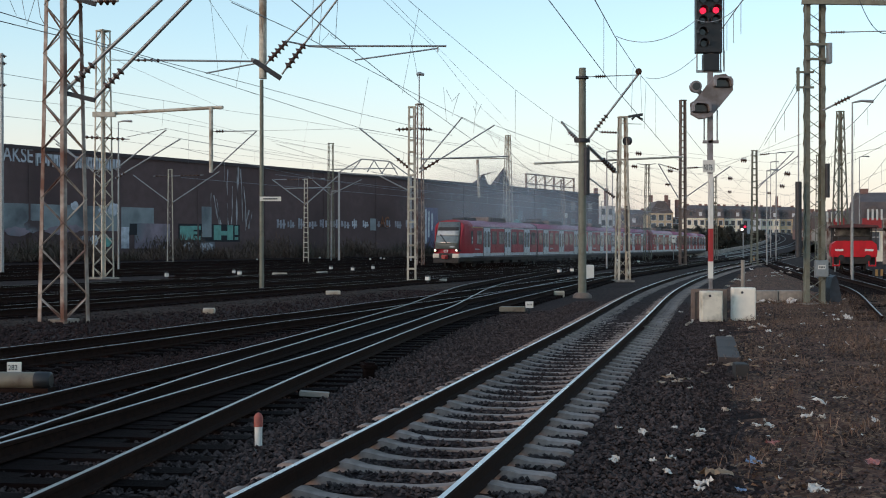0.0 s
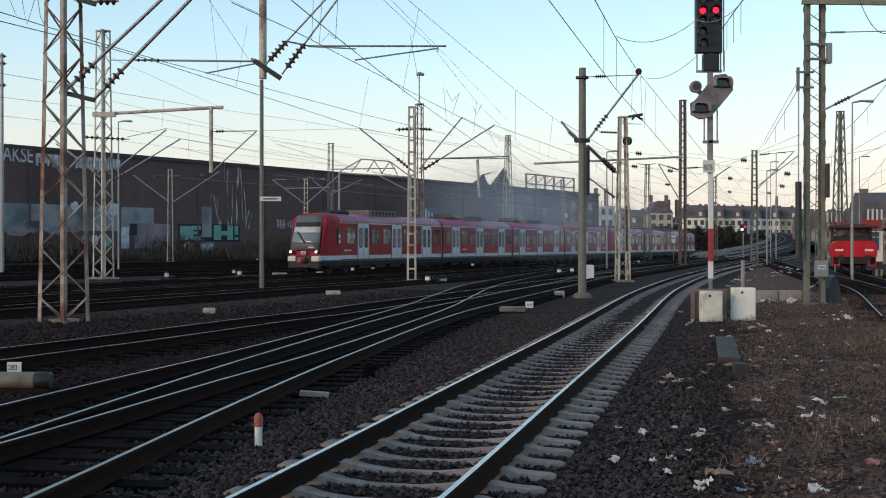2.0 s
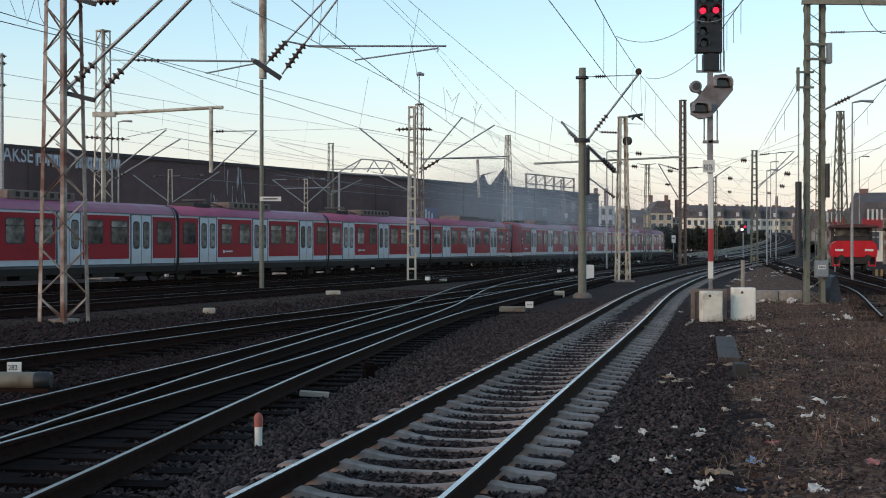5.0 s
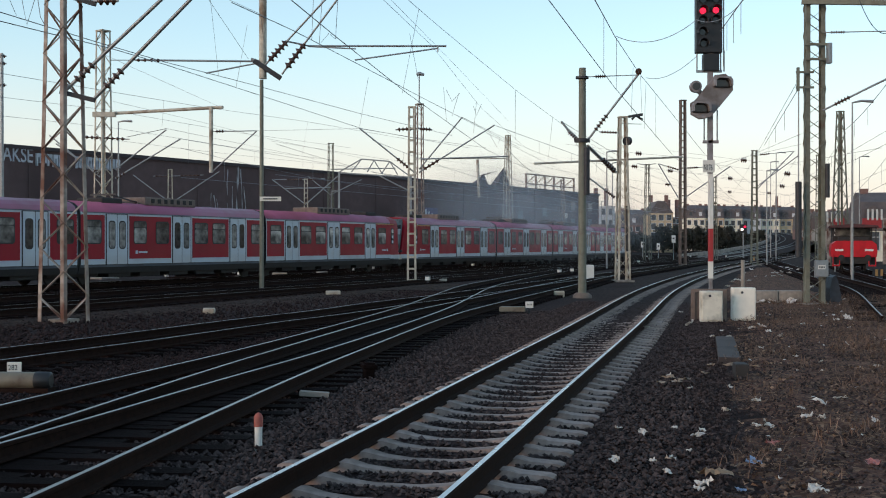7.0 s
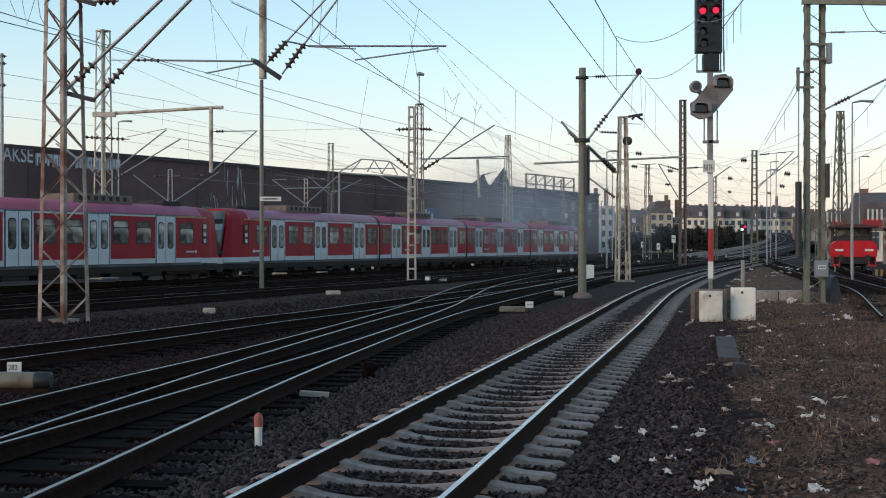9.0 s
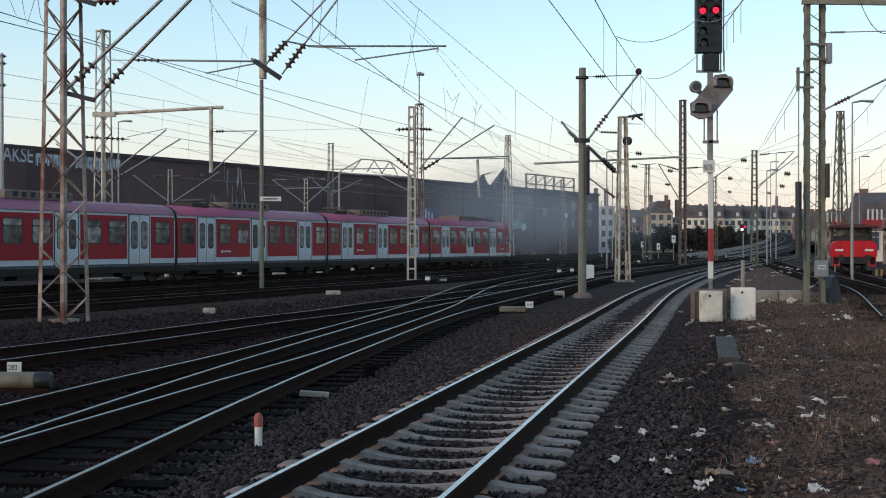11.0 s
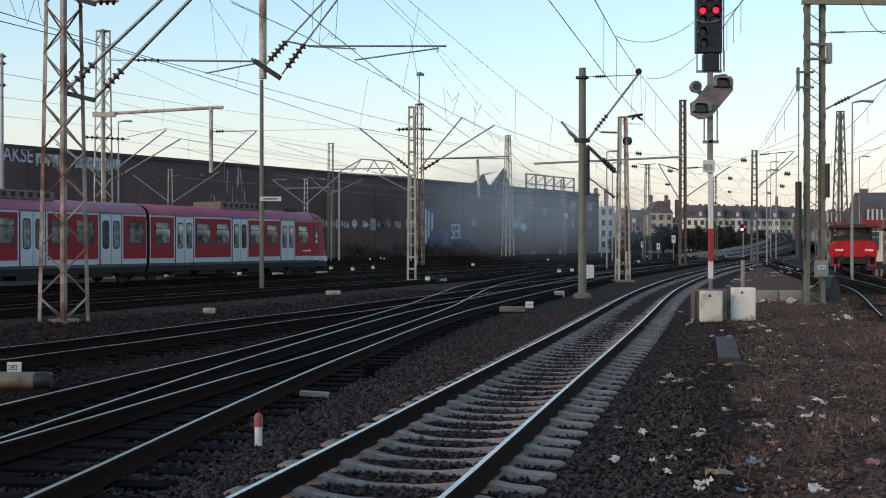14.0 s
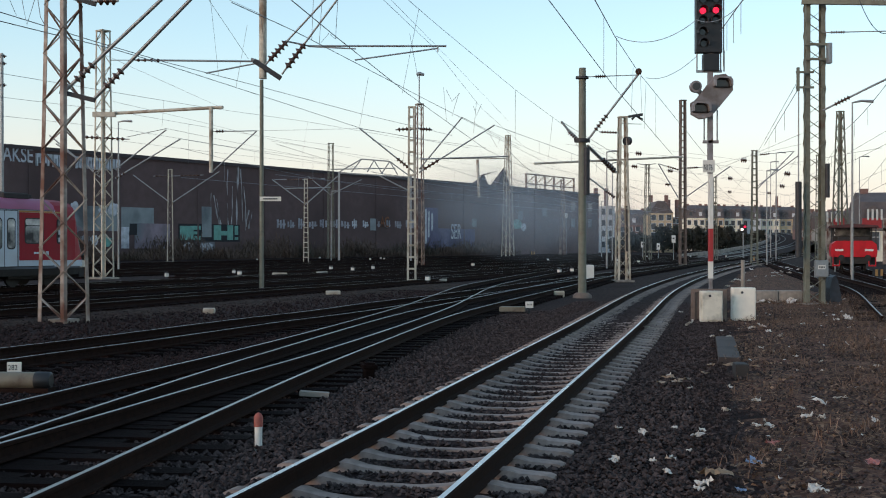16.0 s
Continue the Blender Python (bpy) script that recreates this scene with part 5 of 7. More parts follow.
for k in range(2):
    o = new("concrete_beam", Geo().box(-0.43, 0.43, -0.17, 0.17, -0.08, 0.42, bev=0.05).box(-0.30, 0.30, -0.185, -0.16, 0.04, 0.30, bev=0.02).mesh("concrete_beam", M_CONC))
    o.matrix_basis = pose(11.50 + k * 0.89, 41.3 + k * 0.05, 0.0, 0, 0, 2 - 3 * k)
    tagged(o, "weathered concrete beam lying on the verge", "concrete beam", group="concrete beams")
o = new("plastic_sack", Geo().prism([(-0.22, -0.1), (-0.2, 0.55), (-0.12, 0.92), (0.02, 1.0), (0.12, 0.7), (0.2, 0.3), (0.26, -0.1)], -0.2, 0.2).mesh("plastic_sack", mat("dark_plastic_sheet", (0.03, 0.032, 0.04), 0.45, var=0.3, scale=6, bump=0.5)))
o.matrix_basis = pose(13.55, 40.2, 0.0, 0, 0, 10)
tagged(o, "dark plastic sack leaning at the foot of a mast", "sack")


# ------------------------------------------------------------ small trackside things
def small_post():
    t = thing("marker_stub", "short white marker post with a red rounded cap", "post", -1.90, 11.9, 0.0)
    part("shaft", Geo().tube([(0, 0, -0.2), (0, 0, 0.2)], 0.040, 12), M_WHITE, t)
    part("cap", Geo().tube([(0, 0, 0.17), (0, 0, 0.27), (0, 0, 0.30), (0, 0, 0.315)], [0.048, 0.048, 0.03, 0.005], 12), mat("red_brown_cap", (0.30, 0.07, 0.05), 0.6, var=0.3, scale=12), t, "red-brown cap")


small_post()
M_OCHRE = mat("ochre_grey_steel", (0.17, 0.15, 0.11), 0.6, var=0.2, scale=6, stain=(0.09, 0.07, 0.05), stain_scale=3)
pm = thing("point_machine", "ochre-grey cylindrical point machine beside the switch", "point machine", -5.95, 16.3, 0.13, -4)
part("casing", Geo().tube([(-0.9, 0, 0), (0.22, 0, 0)], 0.12, 16), M_OCHRE, pm)
part("end_cap", Geo().tube([(0.22, 0, 0), (0.42, 0, 0), (0.44, 0, 0)], [0.125, 0.125, 0.09], 16), M_BLACK, pm, "black end cap")
part("collar", Geo().tube([(-0.42, 0, 0), (-0.34, 0, 0)], 0.14, 16), M_OCHRE, pm)
part("base_plate", Geo().box(-0.9, 0.45, -0.15, 0.15, -0.16, -0.10), M_RUST, pm)


def number_sign(x, y, w, h, z, rz, label, text=""):
    t = thing("number_sign", label, "sign", x, y, 0, rz, group="switch number signs")
    part("plate", Geo().box(-w / 2, w / 2, -0.02, 0.02, z, z + h, bev=0.008), M_WHITE, t)
    if text:
        o = part("lettering", lettering(text, h * 0.72, 0.002, M_BLACK), None, t)
        o.matrix_basis = Matrix.Translation((-w * 0.42, -0.024, z + h * 0.24)) @ Euler((radians(90), 0, 0)).to_matrix().to_4x4() @ Matrix.Diagonal((0.85, 1, 1, 1))
    else:
        for k in range(4):
            part("character", Geo().box(-w * 0.34 + k * w * 0.18, -w * 0.22 + k * w * 0.18, -0.026, -0.02, z + h * 0.42, z + h * 0.62), M_SIGGREY, t)
    part("stem", Geo().box(-0.03, 0.03, 0.02, 0.05, -0.2, z + h * 0.6), M_DARKMETAL, t)


number_sign(-6.6, 17.8, 0.21, 0.155, 0.08, 8, "white switch number sign with black digits", "282")
number_sign(2.63, 35.2, 0.24, 0.20, 0.12, 6, "white switch number sign with blurred digits")
o = new("point_lock_box", Geo().box(-0.42, 0.38, -0.15, 0.15, 0, 0.16, bev=0.03).mesh("point_lock_box", M_OCHRE))
o.matrix_basis = pose(2.15, 35.3, 0.0, 0, 0, -12)
tagged(o, "low ochre steel point lock cover beside the rail", "cover")
o = new("wooden_stub", Geo().box(-0.08, 0.08, -0.08, 0.08, -0.2, 0.2, bev=0.02).box(-0.12, 0.12, -0.1, 0.1, 0.1, 0.17, bev=0.02).mesh("wooden_stub", M_WOODSL))
o.matrix_basis = pose(-1.16, 18.0, 0.02, 4, 3, 20)
tagged(o, "short dark wooden stub in the ballast", "post")
o = new("plank", Geo().box(-0.2, 0.2, -0.06, 0.06, 0, 0.07, bev=0.01).mesh("plank", M_CONC))
o.matrix_basis = pose(-1.75, 15.7, -0.02, 0, 4, 3)
tagged(o, "short grey board end beside the rail", "plank")
for x, y, w, d, h, rz, label in ((-4.6, 48.4, 0.6, 0.3, 0.13, 10, "pale flat concrete block between the tracks"), (-7.2, 35.6, 0.36, 0.3, 0.10, 5, "pale flat concrete block between the tracks"), (4.75, 47.3, 0.42, 0.3, 0.16, 0, "pale flat concrete block beside a mast"),
                                 (8.4, 66.5, 0.5, 0.45, 0.9, 5, "small grey-white cable cabinet by the track")):
    o = new("concrete_block", Geo().box(-w / 2, w / 2, -d / 2, d / 2, -0.1, h, bev=0.04).mesh("concrete_block", M_MASTPALE if h < 0.5 else M_WHITE))
    o.matrix_basis = pose(x, y, 0.0, 0, 0, rz)
    tagged(o, label, "concrete block")
o = new("trough_lid", Geo().box(-0.19, 0.19, -2.4, 2.4, -0.1, 0.03, bev=0.01).mesh("trough_lid", mat("sooty_concrete", (0.055, 0.042, 0.038), 0.9, var=0.3, scale=6, stain=(0.03, 0.024, 0.02), stain_scale=1.2)))
o.matrix_basis = pose(5.55, 22.6, 0.04, 0, 0, -12.6)
tagged(o, "dark cable trough lid in the verge", "lid")
o = new("junction_box", Geo().box(-0.10, 0.10, -0.2, 0.2, -0.1, 0.16, bev=0.02).mesh("junction_box", M_TUNDER))
o.matrix_basis = pose(4.66, 18.1, 0.03, 0, 0, -6)
tagged(o, "small dark junction box in the verge", "box")


def lantern(x, y, k):
    """Low white switch lantern or shunting marker, on a foot."""
    t = thing("switch_lantern", "small white switch lantern between the yard tracks", "lantern", x, y, 0, k * 37 % 90, group="switch lanterns")
    if k % 4 == 1:
        part("slab", Geo().box(-0.5, 0.5, -0.18, 0.18, -0.02, 0.13, bev=0.03), M_MASTPALE, t)
        return
    part("foot", Geo().tube([(0, 0, -0.1), (0, 0, 0.25)], 0.06, 8), M_DARKMETAL, t)
    part("box", Geo().box(-0.10, 0.10, -0.12, 0.12, 0.14, 0.36, bev=0.03), M_WHITE, t)
    part("hood", Geo().prism([(-0.12, 0.34), (0.12, 0.34), (0.05, 0.41), (-0.05, 0.41)], -0.13, 0.13), M_DARKMETAL, t)
    part("chimney", Geo().tube([(0, 0, 0.40), (0, 0, 0.46)], 0.04, 8), M_DARKMETAL, t)


for k, q in enumerate(((-13.96, 77.18), (-12.43, 71.86), (-13.10, 74.42), (-23.11, 143.71), (-17.76, 166.71), (-11.32, 80.15), (-8.77, 90.60), (-6.79, 86.83), (-5.61, 92.62), (-8.72, 83.35), (-9.38, 148.85), (-8.62, 160.30), (-7.85, 154.36), (-0.29, 65.12), (-0.82, 62.20), (-17.52, 208.39),
                       (2.77, 106.86), (11.36, 109.68), (8.07, 80.15), (9.29, 83.35), (13.06, 143.71), (24.12, 166.71), (20.98, 138.92), (21.36, 126.29), (31.97, 181.20), (36.85, 189.44), (23.57, 148.85), (40.55, 189.44), (46.39, 189.44), (-13.93, 67.22), (-16.60, 69.46))):
    lantern(q[0], q[1], k)


def striped_buffer(x, y, s=1.0):
    t = thing("stop_marker", "small yellow and black striped marker board", "marker", x, y, 0, 10)
    for k in range(4):
        part("board", Geo().box(-0.5 * s + k * 0.25 * s, -0.25 * s + k * 0.25 * s, -0.03, 0.03, 0.1, 0.75 * s), M_YELLOW if k % 2 else M_BLACK, t)
    part("foot", Geo().box(-0.4 * s, 0.4 * s, -0.1, 0.1, -0.1, 0.12), M_DARKMETAL, t)


striped_buffer(*(17.88, 231.54))
striped_buffer(*(38.35, 143.71), 0.8)
striped_buffer(*(27.01, 71.86), 0.7)
# white plates on slim posts
for q, h in (((32.68, 189.44), 2.6), ((29.68, 148.85), 3.3), ((24.67, 231.54), 8.4), ((30.73, 90.60), 3.4), ((32.34, 173.65), 2.3)):
    t = thing("sign_post", "white sign board on a slim grey post", "sign", q[0], q[1], 0, 0, group="sign posts")
    part("post", Geo().tube([(0, 0.05, -0.2), (0, 0.05, h)], 0.05, 8), M_GALV, t)
    part("board", Geo().box(-0.25, 0.25, -0.02, 0.02, h - 0.95, h), M_WHITE, t)
    part("mark", Geo().box(-0.12, 0.12, -0.026, -0.02, h - 0.5, h - 0.3), M_BLACK, t)
q = (47.03, 181.20)
t = thing("shunting_signal", "far shunting signal with red and white lights", "railway signal", q[0], q[1], 0, 0)
part("post", Geo().tube([(0, 0, -0.2), (0, 0, 4.6)], 0.09, 8), M_GALV, t)
part("housing", Geo().box(-0.55, 0.55, -0.1, 0.2, 4.0, 5.3, bev=0.05), M_BLACK, t)
part("lamp", Geo().tube([(-0.2, -0.16, 4.5), (-0.2, -0.08, 4.5)], 0.2, 10), M_HEADLIGHT, t)
part("lamp", Geo().tube([(0.25, -0.16, 4.9), (0.25, -0.08, 4.9)], 0.2, 10), M_REDLIGHT, t)


# ------------------------------------------------------------ red works vehicle
def works_vehicle():
    t = thing("works_vehicle", "red rail works vehicle with dark cab on a side track", "rail vehicle", 30.4, 83.5, RAIL_TOP, 0)
    t.matrix_basis = pose(29.75, 84.0, RAIL_TOP, 0, 0, -17)
    M_VRED = mat("works_vehicle_red", (0.56, 0.012, 0.02), 0.5, var=0.1, scale=3, spec=0.25, stain=(0.40, 0.014, 0.018), stain_scale=1.2)
    part("body", Geo().prism([(-1.5, 1.0), (1.5, 1.0), (1.55, 1.4), (1.5, 1.9), (1.2, 2.15), (-1.2, 2.15), (-1.5, 1.9), (-1.55, 1.4)], -2.4, 3.5), M_VRED, t)
    part("engine_cover", Geo().box(-1.05, 1.05, -1.9, -0.4, 2.1, 2.42, bev=0.08), M_TUNDER, t, "dark machinery on the deck")
    part("underframe", Geo().box(-1.4, 1.4, -2.3, 3.4, 0.5, 1.02, bev=0.05), M_TUNDER, t)
    for sx in (-1, 1):
        part("buffer", Geo().tube([(sx * 0.87, -2.4, 0.95), (sx * 0.87, -2.95, 0.95), (sx * 0.87, -3.0, 0.95)], [0.1, 0.1, 0.22], 12), M_TUNDER, t)
        part("light_mark", Geo().box(sx * 1.0 - 0.28, sx * 1.0 + 0.28, -2.43, -2.40, 1.42, 1.56), M_WHITE, t)
        part("ladder", Geo().box(sx * 1.2 - 0.22, sx * 1.2 + 0.22, -2.6, -2.45, 0.35, 0.45).box(sx * 1.2 - 0.25, sx * 1.2 - 0.19, -2.6, -2.45, 0.35, 1.2).box(sx * 1.2 + 0.19, sx * 1.2 + 0.25, -2.6, -2.45, 0.35, 1.2), M_VRED, t)
    for y in (-1.4, 2.4):
        part("wheelset", Geo().tube([(-0.83, y, 0.42), (-0.7, y, 0.42)], 0.42, 18).tube([(0.7, y, 0.42), (0.83, y, 0.42)], 0.42, 18).tube([(-0.7, y, 0.42), (0.7, y, 0.42)], 0.08, 8), M_TUNDER, t)
    part("cab", Geo().box(-1.35, 1.35, 0.2, 2.6, 2.1, 2.5, bev=0.04), M_TUNDER, t, "dark lower cab")
    for sx in (-1, 1):
        for y in (0.25, 2.55):
            part("cab_post", Geo().box(sx * 1.3 - 0.06, sx * 1.3 + 0.06, y - 0.06, y + 0.06, 2.4, 3.15), M_DARKMETAL, t)
    part("cab_glass", Geo().box(-1.2, 1.2, 0.22, 0.26, 2.5, 3.1), M_TGLASS, t)
    part("roof", Geo().prism([(-1.75, 3.1), (1.75, 3.1), (1.6, 3.25), (0, 3.36), (-1.6, 3.25)], -1.6, 2.9), mat("maroon_roof", (0.07, 0.02, 0.02), 0.6, var=0.3, scale=2), t, "dark maroon overhanging roof")
    for sx in (-1, 1):
        part("roof_post", Geo().tube([(sx * 1.5, -1.5, 2.0), (sx * 1.5, -1.5, 3.12)], 0.04, 8), M_DARKMETAL, t)


works_vehicle()
t = thing("post", "stout pale concrete post in front of a parked works vehicle", "post", *(27.79, 78.64))
part("shaft", Geo().tube([(0, 0, -0.2), (0, 0, 3.75)], 0.085, 12), M_CONC, t)
# red parapet with white balusters beyond the vehicle
t = thing("footbridge", "dull red parapet of a footbridge with white railing posts", "bridge", 45.7, 128, 0, 0)
part("parapet", Geo().box(-2.7, -1.3, -0.1, 0.1, 3.9, 5.0), M_SIGNRED, t)
part("parapet", Geo().box(0.7, 2.8, -0.1, 0.1, 3.9, 5.0), M_SIGNRED, t)
part("deck", Geo().box(-3.0, 3.4, -0.1, 1.6, 3.6, 3.9), M_MASTDARK, t)
for x in (-3.2, -2.7, -2.2, -1.7, 1.3, 1.8, 2.3, 2.8):
    part("baluster", Geo().box(x - 0.1, x + 0.1, -0.16, -0.1, 4.8 if x > 0 else 4.6, 6.0 if x > 0 else 5.7), M_WHITE, t)
for x in (-3.0, 3.2):
    part("pier", Geo().box(x - 0.2, x + 0.2, -0.1, 0.1, -0.2, 5.0), M_MASTRUST, t)



# ------------------------------------------------------------ the town
M_FACCREAM = mat("cream_facade", (0.84, 0.76, 0.60), 0.9, var=0.1, scale=0.6, stain=(0.7, 0.61, 0.47), stain_scale=0.15)
M_FACOCHRE = mat("ochre_facade", (0.60, 0.44, 0.28), 0.9, var=0.1, scale=0.6)
M_FACWHITE = mat("white_facade", (0.60, 0.60, 0.60), 0.9, var=0.08, scale=0.6)
M_FACBRICK = mat("brick_facade", (0.21, 0.12, 0.10), 0.9, var=0.2, scale=1.0)
M_SLATE = mat("slate_roof", (0.115, 0.088, 0.08), 0.7, var=0.3, scale=1.0)
M_PANE = mat("house_window_pane", (0.04, 0.05, 0.06), 0.1, var=0.3, scale=0.5, bump=0)
WIN_MESH = {}


def town_house(x, y, rz, w, floors, m, label, mansard=True, cols=4, fh=3.2, gable=False, z0=0.0):
    """Apartment house: wall, windows with frames in each storey, roof with dormers, chimneys."""
    t = thing("apartment_house", label, "house", x, y, z0, rz, group="houses of the town")
    h = floors * fh + 0.6
    part("wall", Geo().box(-w / 2, w / 2, 0, 11, -2.0, h), m, t)
    if "frame" not in WIN_MESH:
        WIN_MESH["frame"] = Geo().box(-0.75, 0.75, -0.12, 0.02, -0.95, 0.95).mesh("window", M_FACWHITE)
        WIN_MESH["pane"] = Geo().box(-0.62, 0.62, -0.15, -0.12, -0.82, 0.82).mesh("pane", M_PANE)
    for f in range(floors):
        for c in range(cols):
            o = part("window", WIN_MESH["frame"], None, t)
            o.location = (-w / 2 + w * (c + 0.5) / cols, 0, f * fh + 2.2)
            part("pane", WIN_MESH["pane"], None, o)
    part("cornice", Geo().box(-w / 2 - 0.1, w / 2 + 0.1, -0.35, 0.1, h - 0.35, h + 0.1), m, t)
    if gable:
        part("roof", Geo().prism([(-w / 2 - 0.3, h), (w / 2 + 0.3, h), (w * 0.15, h + 3.6), (-w * 0.15, h + 3.6)], -0.2, 11.2), M_SLATE, t)
    elif mansard:
        part("roof", Geo().prism([(-0.3, h), (11.3, h), (9.6, h + 3.6), (5.5, h + 5.0), (1.4, h + 3.6)], -w / 2, w / 2, 0, "yz"), M_SLATE, t)
        for c in range(max(2, cols - 1)):
            dx = -w / 2 + w * (c + 0.5) / max(2, cols - 1)
            d = part("dormer", Geo().prism([(dx - 0.9, h + 0.6), (dx + 0.9, h + 0.6), (dx + 0.9, h + 2.6), (dx, h + 3.1), (dx - 0.9, h + 2.6)], 0.1, 2.5), M_SLATE, t)
            part("pane", Geo().box(dx - 0.55, dx + 0.55, 0.04, 0.1, h + 0.9, h + 2.3), M_FACWHITE if c % 2 else M_PANE, d)
    for cx in (-w * 0.3, w * 0.38):
        part("chimney", Geo().box(cx - 0.5, cx + 0.5, 5, 6, h + (0 if not mansard and not gable else 3.5), h + 5.5), M_FACBRICK, t)
    return t


def far(u, Z):
    return (u - 784.0) / 2046.0 * Z


town_house(far(1170, 330), 330, 0, 6.6, 4, M_FACOCHRE, "narrow gabled ochre apartment house catching the low sun", False, 3, 2.6, True)
town_house(far(1196, 332), 332, 0, 3.6, 4, M_FACBRICK, "dark narrow house beside a gabled one", False, 2, 2.3)
town_house(far(1074, 330), 330, 12, 4.6, 4, M_FACWHITE, "plain white apartment house beside the hall", False, 2, 3.1)
town_house(far(1122, 360), 360, 0, 9.5, 3, M_FACBRICK, "low dark brick house", True, 4, 2.5)
row = [M_FACCREAM, M_FACOCHRE, M_FACCREAM, M_FACWHITE, M_FACCREAM, M_FACOCHRE]
for k in range(6):
    town_house(far(1231 + k * 33, 420 + k * 4), 420 + k * 4, -2, 6.9, 3, row[k], "sunlit old apartment house with a dark mansard roof", True, 3, 3.15, False, 1.7)
town_house(far(1402, 470), 470, -4, 17, 5, M_FACBRICK, "dark brick block with a flat roof", False, 7, 3.2)
for k in range(5):
    town_house(far(1432 + k * 31, 330 - k * 8), 330 - k * 8, -6, 5.2, 2, (M_FACBRICK, M_PLASTER, M_FACBRICK, M_PLASTER, M_FACCREAM)[k], "small town house behind the yard", True, 2, 3.0)
town_house(far(1566, 150), 150, -10, 5.6, 2, M_FACCREAM, "pale house with a dark mansard roof at the yard's edge", True, 2, 1.75)
# railway ramp climbing in a bend
def railway_ramp():
    pts = [((45.13, 190.00, -0.01)), ((64.63, 240.00, 0.63)), ((85.33, 290.00, 2.04)), ((101.35, 335.00, 3.67)), ((111.44, 375.00, 5.34)), ((115.83, 410.00, 6.65))]
    x, y, a, s = spline([p[:2] for p in pts], 6)
    ds = [0]
    for p, q in zip(pts, pts[1:]):
        ds.append(ds[-1] + math.dist(p[:2], q[:2]))
    z = np.interp(s / s[-1], np.array(ds) / ds[-1], [p[2] for p in pts])
    t = thing("railway_ramp", "curved railway ramp on a pale retaining wall", "railway embankment", kind="structure")
    g, w = Geo(), Geo()
    for i in range(len(x)):
        for o in (-6, 6):
            g.v.append((x[i] + o * math.cos(a[i]), y[i] - o * math.sin(a[i]), z[i] - 0.2))
        for o in (-6.6, -6.0):
            for h in (-8, 0.5):
                w.v.append((x[i] + o * math.cos(a[i]), y[i] - o * math.sin(a[i]), z[i] + h if h > 0 else -1.0))
    for i in range(len(x) - 1):
        g.f.append((2 * i, 2 * i + 1, 2 * i + 3, 2 * i + 2))
        for q in ((0, 1, 5, 4), (2, 6, 7, 3), (1, 3, 7, 5)):
            w.f.append(tuple(4 * i + k for k in q))
    for q in (g, w):
        q.m, q.s = [0] * len(q.f), [False] * len(q.f)
    part("trackbed", g, M_GROUND, t)
    part("retaining_wall", w, M_CONC, t, "pale concrete retaining wall")
    for off in (-3.6, -2.1, 1.2, 2.7):
        r = Geo().tube([(x[i] + off * math.cos(a[i]), y[i] - off * math.sin(a[i]), z[i]) for i in range(len(x))], 0.07, 4)
        part("rail", r, M_STEELDULL, t)


railway_ramp()

# ------------------------------------------------------------ plants
M_TWIG = mat("brown_brush_twigs", (0.125, 0.078, 0.056), 0.95, var=0.4, scale=0.5, stain=(0.045, 0.04, 0.025), stain_scale=0.15, bump=0)
M_LEAF = mat("dark_evergreen_leaf", (0.060, 0.058, 0.042), 0.8, var=0.4, scale=0.4, stain=(0.080, 0.060, 0.045), stain_scale=0.1, bump=0)
M_STRAW = mat("dead_grass_stems", (0.17, 0.10, 0.066), 0.95, var=0.5, scale=1.5, stain=(0.08, 0.048, 0.03), stain_scale=0.7, stain_cut=0.52, bump=0, island=0.6)
M_BARK = mat("tree_bark", (0.06, 0.045, 0.035), 0.9, var=0.3, scale=5)


def blades(centres, lean, length, width, rg):
    """One bent blade (two quads) at each centre."""
    n = len(centres)
    ang = rg.uniform(0, 2 * np.pi, n)
    ln = length * rg.uniform(0.5, 1.3, n)
    tilt = lean * rg.uniform(0.2, 1.0, n)
    dx, dy = np.cos(ang), np.sin(ang)
    c = np.asarray(centres)
    side = np.stack([-dy, dx, np.zeros(n)], 1) * (width / 2)
    mid = c + np.stack([dx * np.sin(tilt) * ln * 0.5, dy * np.sin(tilt) * ln * 0.5, np.cos(tilt) * ln * 0.5], 1)
    tip = mid + np.stack([dx * np.sin(tilt * 1.5) * ln * 0.5, dy * np.sin(tilt * 1.5) * ln * 0.5, np.cos(tilt * 1.5) * ln * 0.5], 1)
    v = np.stack([c - side, c + side, mid + side * 0.8, mid - side * 0.8, tip], 1).reshape(-1, 3)
    f = []
    for i in range(n):
        k = 5 * i
        f += [(k, k + 1, k + 2, k + 3), (k + 3, k + 2, k + 4)]
    return v, f


def stuff(name, v, f, m, label, category, parent=None):
    me = bpy.data.meshes.new(name)
    me.from_pydata([tuple(p) for p in v], [], f)
    me.materials.append(m)
    o = new(name, me)
    if parent:
        o.parent = parent
        return o
    return tagged(o, label, category, kind="stuff")


def verge_point(s, o):
    s = s + VERGE_ZERO
    x, y, a = np.interp(s, VL[3], VL[0]), np.interp(s, VL[3], VL[1]), np.interp(s, VL[3], VL[2])
    return x + o * np.cos(a), y - o * np.sin(a)


VL = spline([(-6.03, -12.12), (-2.2, 3), (-0.78, 8.5), (0.82, 15), (3.30, 25), (9.43, 50)], 0.25)
VERGE_ZERO = float(np.interp(3.0, VL[1], VL[3]))
rg = np.random.default_rng(3)
